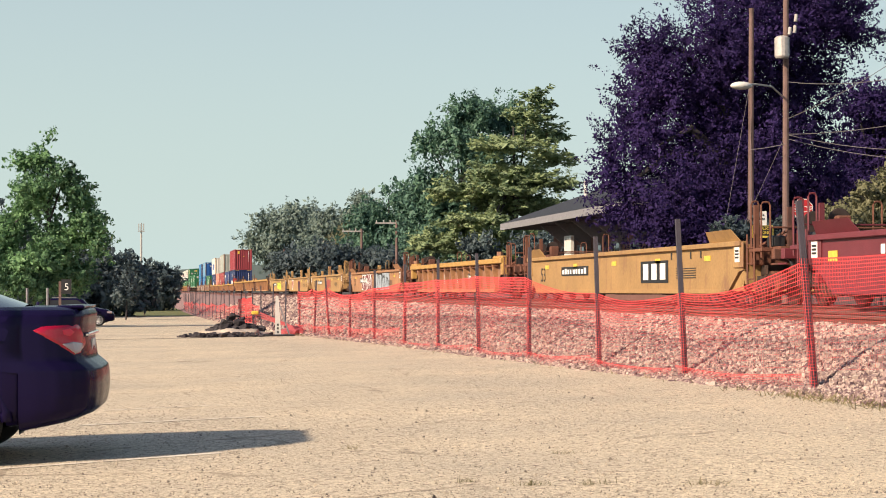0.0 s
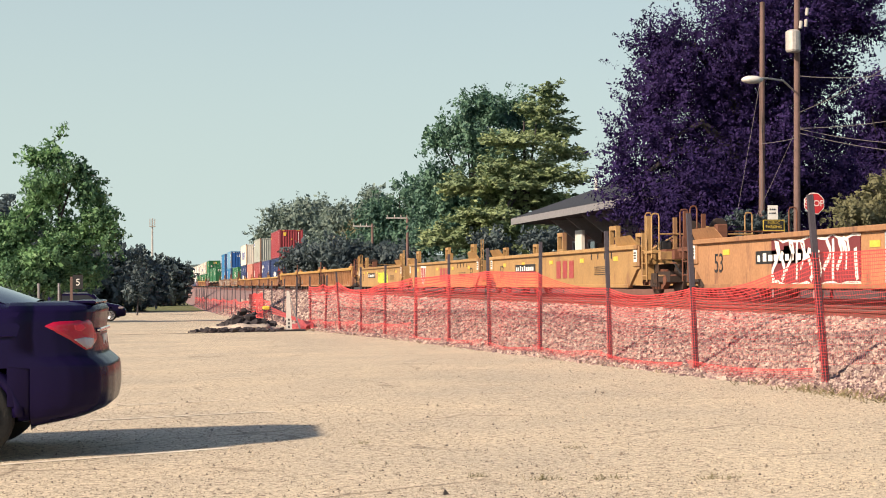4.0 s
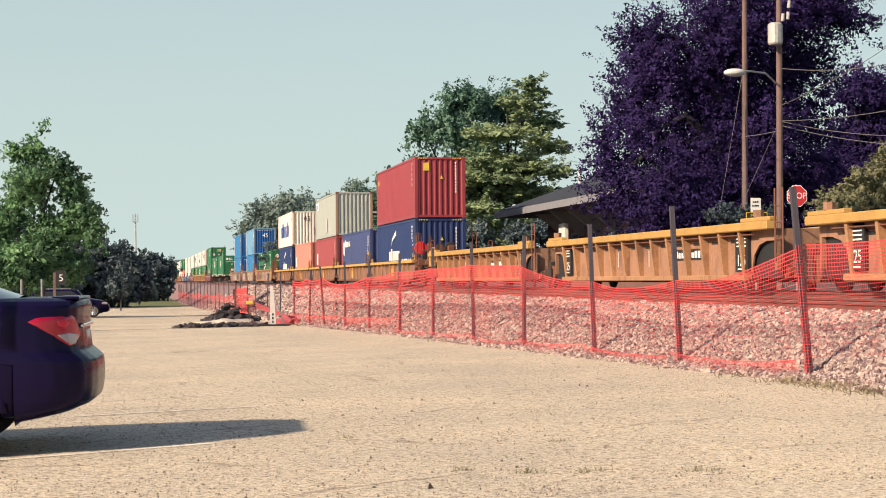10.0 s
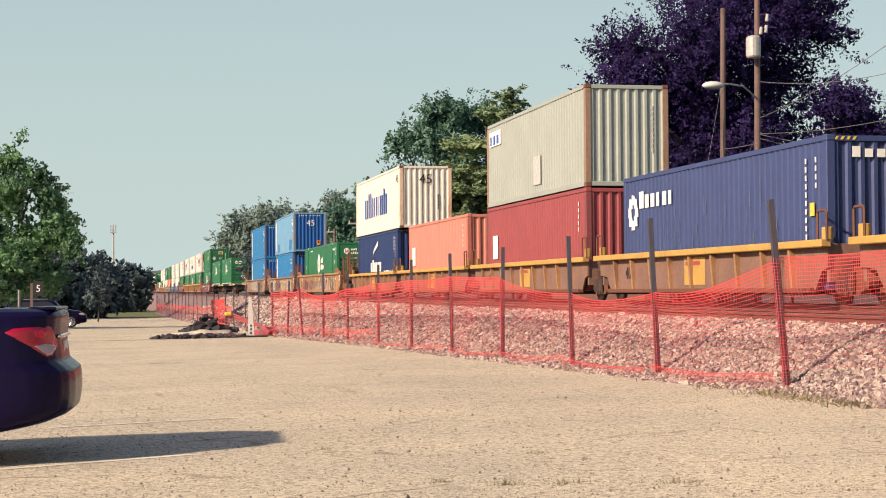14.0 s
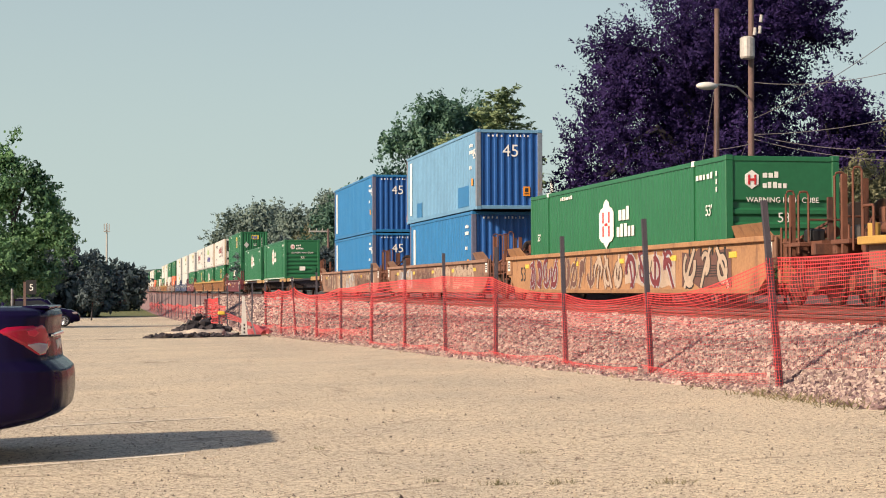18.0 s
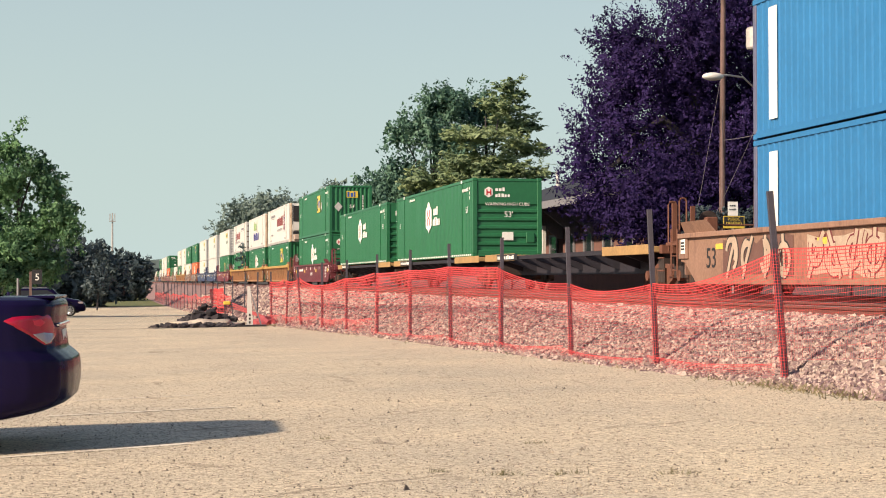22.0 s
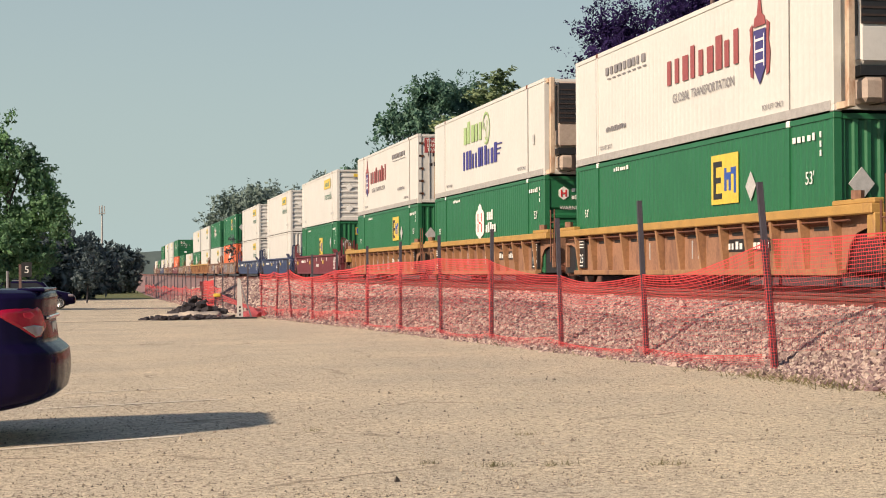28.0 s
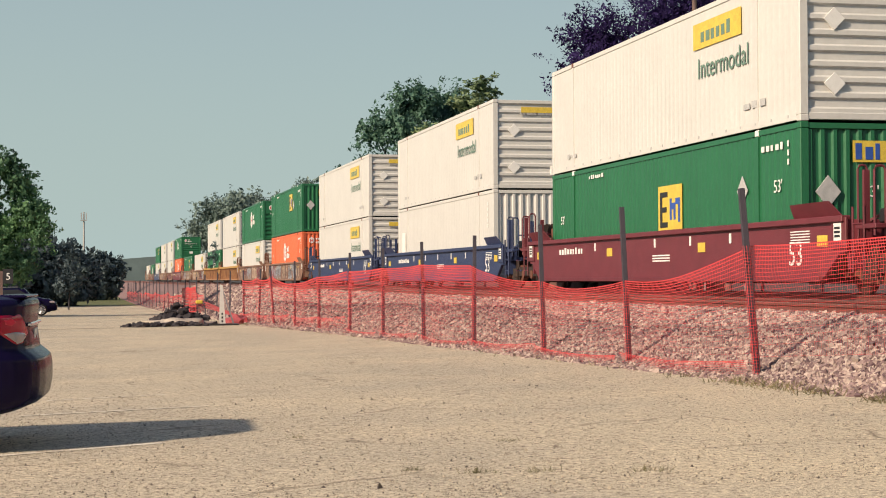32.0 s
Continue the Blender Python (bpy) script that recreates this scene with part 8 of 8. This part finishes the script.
def sedan():
    W = 1.79
    shape = [(-4.6, 0.3, 0.66, 0.68, 0.55, 0.4), (-4.4, 0.22, 0.80, 0.83, 0.80, 0.6), (-3.6, 0.2, 0.96, 1.0, 0.885, 0.7), (-3.1, 0.2, 1.02, 1.1, 0.893, 0.66), (-2.4, 0.2, 1.05, 1.46, 0.895, 0.60),
             (-1.7, 0.2, 1.07, 1.46, 0.895, 0.58), (-1.15, 0.22, 1.085, 1.31, 0.893, 0.60), (-0.70, 0.26, 1.10, 1.13, 0.889, 0.66), (-0.54, 0.27, 1.095, 1.12, 0.870, 0.66)]
    x0, y0 = -0.25, 12.95
    t = car("parked_sedan", "dark navy sedan with red tail lamps, parked on the lot", car_navy, pose(x0, y0, ground_z(-1.2, 12.6) + 0.005, 0, 0, -2.5), shape, (-1.03, -3.69), 0.325, W)
    bm = bmesh.new()
    half = [(x, y) for x, y in zip(np.interp(np.linspace(0, 8, 33), range(9), TAIL_X), np.interp(np.linspace(0, 8, 33), range(9), TAIL_Y)) if x > -0.58]
    rings = []
    for z, inset, wide in zip(np.interp(np.linspace(0, 12, 49), range(13), TAIL_Z), np.interp(np.linspace(0, 12, 49), range(13), TAIL_IN), np.interp(np.linspace(0, 12, 49), range(13), TAIL_WIDE)):
        up = 0.85 * max(0.0, 0.42 - z)
        ring = [(max(-0.58, x - inset) if i > 0 else (-0.58 if z < 0.68 else -0.74), y * wide, z + up * max(0, x + 0.58)) for i, (x, y) in enumerate(half)]
        rings.append([bm.verts.new(p) for p in ring] + [bm.verts.new((x, -y, z_)) for x, y, z_ in ring[-2::-1]])
    for r0, r1 in zip(rings, rings[1:]):
        for k in range(len(r0) - 1):
            bm.faces.new((r0[k], r0[k + 1], r1[k + 1], r1[k]))
    bm.faces.new(rings[-1])
    bm.faces.new(rings[0][::-1])
    part("tail", bm, car_navy, t, smooth=True)
    bm = bmesh.new()
    prism(bm, [(-3.0, 1.12), (-2.45, 1.40), (-1.75, 1.41), (-1.5, 1.31), (-1.3, 1.16)], "y", -0.80, -0.79)
    for v in bm.verts:
        v.co.y += (v.co.z - 1.12) * 0.62 - 0.045
    part("side_window", bm, car_glass, t)
    # the rear window, bowed from side to side
    bm = bmesh.new()
    grid = [[bm.verts.new((-0.60 - 0.85 * k / 6, 0.70 * j / 6, 1.165 + 0.30 * k / 6 - 0.085 * abs(j / 6) ** 2.2)) for j in range(-6, 7)] for k in range(7)]
    for r0, r1 in zip(grid, grid[1:]):
        for k in range(12):
            bm.faces.new((r0[k], r0[k + 1], r1[k + 1], r1[k]))
    part("rear_window", bm, car_glass, t, smooth=True)
    for s in (-1, 1):
        lamp_ = part("tail_lamp", tail_patch([(-0.50, 0.985), (-0.43, 1.018), (-0.18, 1.03), (-0.145, 1.0), (-0.125, 0.87), (-0.15, 0.80), (-0.195, 0.79), (-0.32, 0.88)], s, 0.012), lamp_red, t, "red tail lamp", smooth=True)
        part("reverse_lens", tail_patch([(-0.30, 0.885), (-0.21, 0.90), (-0.145, 0.885), (-0.138, 0.855), (-0.16, 0.81), (-0.195, 0.80)], s, 0.017), lamp_clear, lamp_, "clear reversing lens", smooth=True)
        part("lamp_core", tail_patch([(-0.29, 0.985), (-0.23, 1.0), (-0.19, 0.965), (-0.23, 0.93), (-0.28, 0.945)], s, 0.015), lamp_bright, lamp_, "brighter red lamp core", smooth=True)
    bm = bmesh.new()
    box(bm, -0.34, -0.135, -0.6, 0.6, 1.135, 1.16)
    bevel_all(bm, 0.01)
    part("trunk_lip", bm, car_navy, t)
    boxpart("chrome_bar", chrome, t, (-0.14, -0.106, -0.5, 0.5, 0.925, 0.955), bevel=0.008, label="chrome trunk bar")
    boxpart("number_plate", white_mark, t, (-0.13, -0.108, -0.16, 0.16, 0.76, 0.9))
    bm = bmesh.new()
    tube(bm, [(-2.9, -0.885, 0.86), (-1.9, -0.9, 0.88), (-0.7, -0.892, 0.91)], 0.008, 5)
    part("crease", bm, car_navy, t)
    return t


def suv():
    shape = [(-4.6, 0.35, 0.8, 0.82, 0.75, 0.6), (-4.4, 0.25, 1.0, 1.5, 0.88, 0.6), (-3.6, 0.25, 1.05, 1.62, 0.9, 0.62), (-2.0, 0.25, 1.05, 1.62, 0.9, 0.62), (-1.3, 0.25, 1.03, 1.1, 0.9, 0.7), (-0.5, 0.25, 0.92, 0.97, 0.88, 0.7), (-0.1, 0.28, 0.75, 0.78, 0.8, 0.6), (0.0, 0.35, 0.6, 0.61, 0.65, 0.5)]
    q = from_view(203, 572, 98)
    t = car("parked_wagon", "dark blue crossover car parked at the lot's far side", car_navy, pose(q.x, 98, ground_z(q.x, 98)), shape, (-0.9, -3.6), 0.35, 1.8)
    bm = bmesh.new()
    prism(bm, [(-4.2, 1.1), (-4.0, 1.5), (-2.2, 1.54), (-1.45, 1.12)], "y", -0.84, -0.83)
    for v in bm.verts:
        v.co.y += (v.co.z - 1.1) * 0.5 - 0.03
    part("side_window", bm, car_glass, t)
    boxpart("headlamp", lamp_clear, t, (-0.5, -0.12, -0.86, -0.74, 0.72, 0.86), bevel=0.03)
    bm = bmesh.new()
    tube(bm, [(-4.2, -0.62, 1.66), (-2.2, -0.62, 1.68)], 0.02, 6)
    part("roof_rail", bm, alloy, t)


sedan()
suv()

# a speed sign and bollard posts at the far side of the lot
q = from_view(116, 505, 86)
t = thing("speed_sign", "small black sign with a white numeral on a wooden post", "sign")
boxpart("sign_post", pole_wood, t, (q.x - 0.35, q.x - 0.22, 86, 86.1, -1.2, q.z + 0.2))
boxpart("sign_plate", black_plate, t, (q.x - 0.22, q.x + 0.3, 85.95, 85.98, q.z - 0.45, q.z + 0.3))
lettering("5", 0.5, white_mark, t, on_end(q.x + 0.05, 85.94, q.z - 0.1))
for px in (84, 48):
    q = from_view(px, 510, 86)
    t = thing("wooden_post", "short pale wooden post on the grass", "post", "posts at the lot's edge")
    bm = bmesh.new()
    tube(bm, [(q.x, 86, -1.3), (q.x, 86, q.z)], 0.065, 8)
    part("post_shaft", bm, cream, t)

# weeds along the foot of the fence
weed = foliage("dry_weed", (0.10, 0.095, 0.045), (0.25, 0.215, 0.11))
rnd_ = np.random.default_rng(3)
wv, wf = [], []
for _ in range(2200):
    y_ = rnd_.choice([rnd_.uniform(9, 17.8), rnd_.uniform(9, 66), rnd_.uniform(62, 68)], p=[0.55, 0.3, 0.15])
    if noise.noise((y_ * 0.9, 0, 0)) < -0.12:
        continue
    x_ = fence_x(y_) + rnd_.normal(-0.36, 0.13)
    z_ = ground_z(x_, y_) - 0.01
    h_ = rnd_.uniform(0.02, 0.085)
    a_ = rnd_.uniform(0, 6.28)
    dx, dy = 0.008 * math.cos(a_), 0.008 * math.sin(a_)
    lx, ly = rnd_.normal(0, 0.06), rnd_.normal(0, 0.06)
    k_ = len(wv)
    wv += [(x_ - dx, y_ - dy, z_), (x_ + dx, y_ + dy, z_), (x_ + lx + dx * 0.4, y_ + ly + dy * 0.4, z_ + h_), (x_ + lx * 1.3, y_ + ly * 1.3, z_ + h_ * 1.25)]
    wf.append((k_, k_ + 1, k_ + 2, k_ + 3))
me_ = bpy.data.meshes.new("weeds")
me_.from_pydata(wv, [], wf)
me_.materials.append(weed)
tagged(new("weeds", me_), "dry grass and weeds along the fence", "weeds", kind="stuff")


# loose chips of the seal coat that stand proud of the lot
def loose_chips():
    rnd = np.random.default_rng(8)
    k = 42000
    y = 8.5 + 19 * rnd.random(k) ** 1.6
    x = -0.16 * y + rnd.random(k) * (0.16 * y + 7.0 - 0.02 * y)
    z = np.array([ground_z(a, b) for a, b in zip(x, y)])
    base_v = np.array([(1, 0, 0), (-0.5, 0.87, 0), (-0.5, -0.87, 0), (0.1, 0, 1.1)])
    base_f = np.array([(0, 1, 3), (1, 2, 3), (2, 0, 3)])
    turn = rnd.uniform(0, 6.28, k)
    size = 0.0052 * rnd.lognormal(0, 0.4, k)
    c, w = np.cos(turn)[:, None], np.sin(turn)[:, None]
    shape = base_v[None] * rnd.uniform(0.6, 1.3, (k, 4, 3))
    v = np.stack([shape[..., 0] * c - shape[..., 1] * w, shape[..., 0] * w + shape[..., 1] * c, shape[..., 2]], -1) * size[:, None, None]
    v += np.stack([x, y, z - 0.001], -1)[:, None]
    f = base_f[None] + (np.arange(k) * 4)[:, None, None]
    me = bpy.data.meshes.new("loose_chips")
    me.from_pydata(v.reshape(-1, 3).tolist(), [], f.reshape(-1, 3).tolist())
    m = bpy.data.materials.new("seal_coat_chips")
    m.use_nodes = True
    n, l = m.node_tree.nodes, m.node_tree.links
    n["Principled BSDF"].inputs["Roughness"].default_value = 0.9
    geo, r = n.new("ShaderNodeNewGeometry"), n.new("ShaderNodeValToRGB")
    r.color_ramp.elements[0].color, r.color_ramp.elements[1].color = (0.08, 0.065, 0.06, 1), (0.46, 0.39, 0.29, 1)
    l.new(geo.outputs["Random Per Island"], r.inputs[0])
    l.new(r.outputs[0], n["Principled BSDF"].inputs["Base Color"])
    me.materials.append(m)
    tagged(new("loose_chips", me), "loose tan and dark stone chips on the lot", "gravel", kind="stuff")


loose_chips()


# small tufts that grow in the lot's cracks
def grass_tuft(x, y, n, spread, seed):
    rnd = np.random.default_rng(seed)
    verts, faces = [], []
    for _ in range(n):
        bx_, by_ = x + rnd.normal(0, spread), y + rnd.normal(0, spread * 0.6)
        z0, h, a = ground_z(bx_, by_), rnd.uniform(0.015, 0.05), rnd.uniform(0, 6.28)
        dx, dy = 0.003 * math.cos(a), 0.003 * math.sin(a)
        lx, ly = rnd.normal(0, 0.03, 2)
        k = len(verts)
        verts += [(bx_ - dx, by_ - dy, z0 - 0.003), (bx_ + dx, by_ + dy, z0 - 0.003), (bx_ + lx, by_ + ly, z0 + h)]
        faces.append((k, k + 1, k + 2))
    me = bpy.data.meshes.new("grass_tuft")
    me.from_pydata(verts, [], faces)
    me.materials.append(weed)
    tagged(new("grass_tuft", me), "small dry grass tuft in a crack of the lot", "grass", "tufts in the lot", "stuff")


for k_, (x_, y_, n_, w_) in enumerate(((2.35, 9.6, 60, 0.05), (3.3, 9.25, 50, 0.06), (2.0, 9.9, 30, 0.03), (2.7, 9.5, 40, 0.06), (3.0, 11.4, 30, 0.05), (1.6, 12.4, 24, 0.04))):
    grass_tuft(x_, y_, n_, w_, 200 + k_)

# ---- what moves: the whole train rolls past at one speed ----
def motions():
    for ob, u, z in RIDERS:
        walk(ob, [(k * 0.5, pose(TRACK_X, u - ROLLED[k], RAIL_Z + z)) for k in range(65)])


motions()
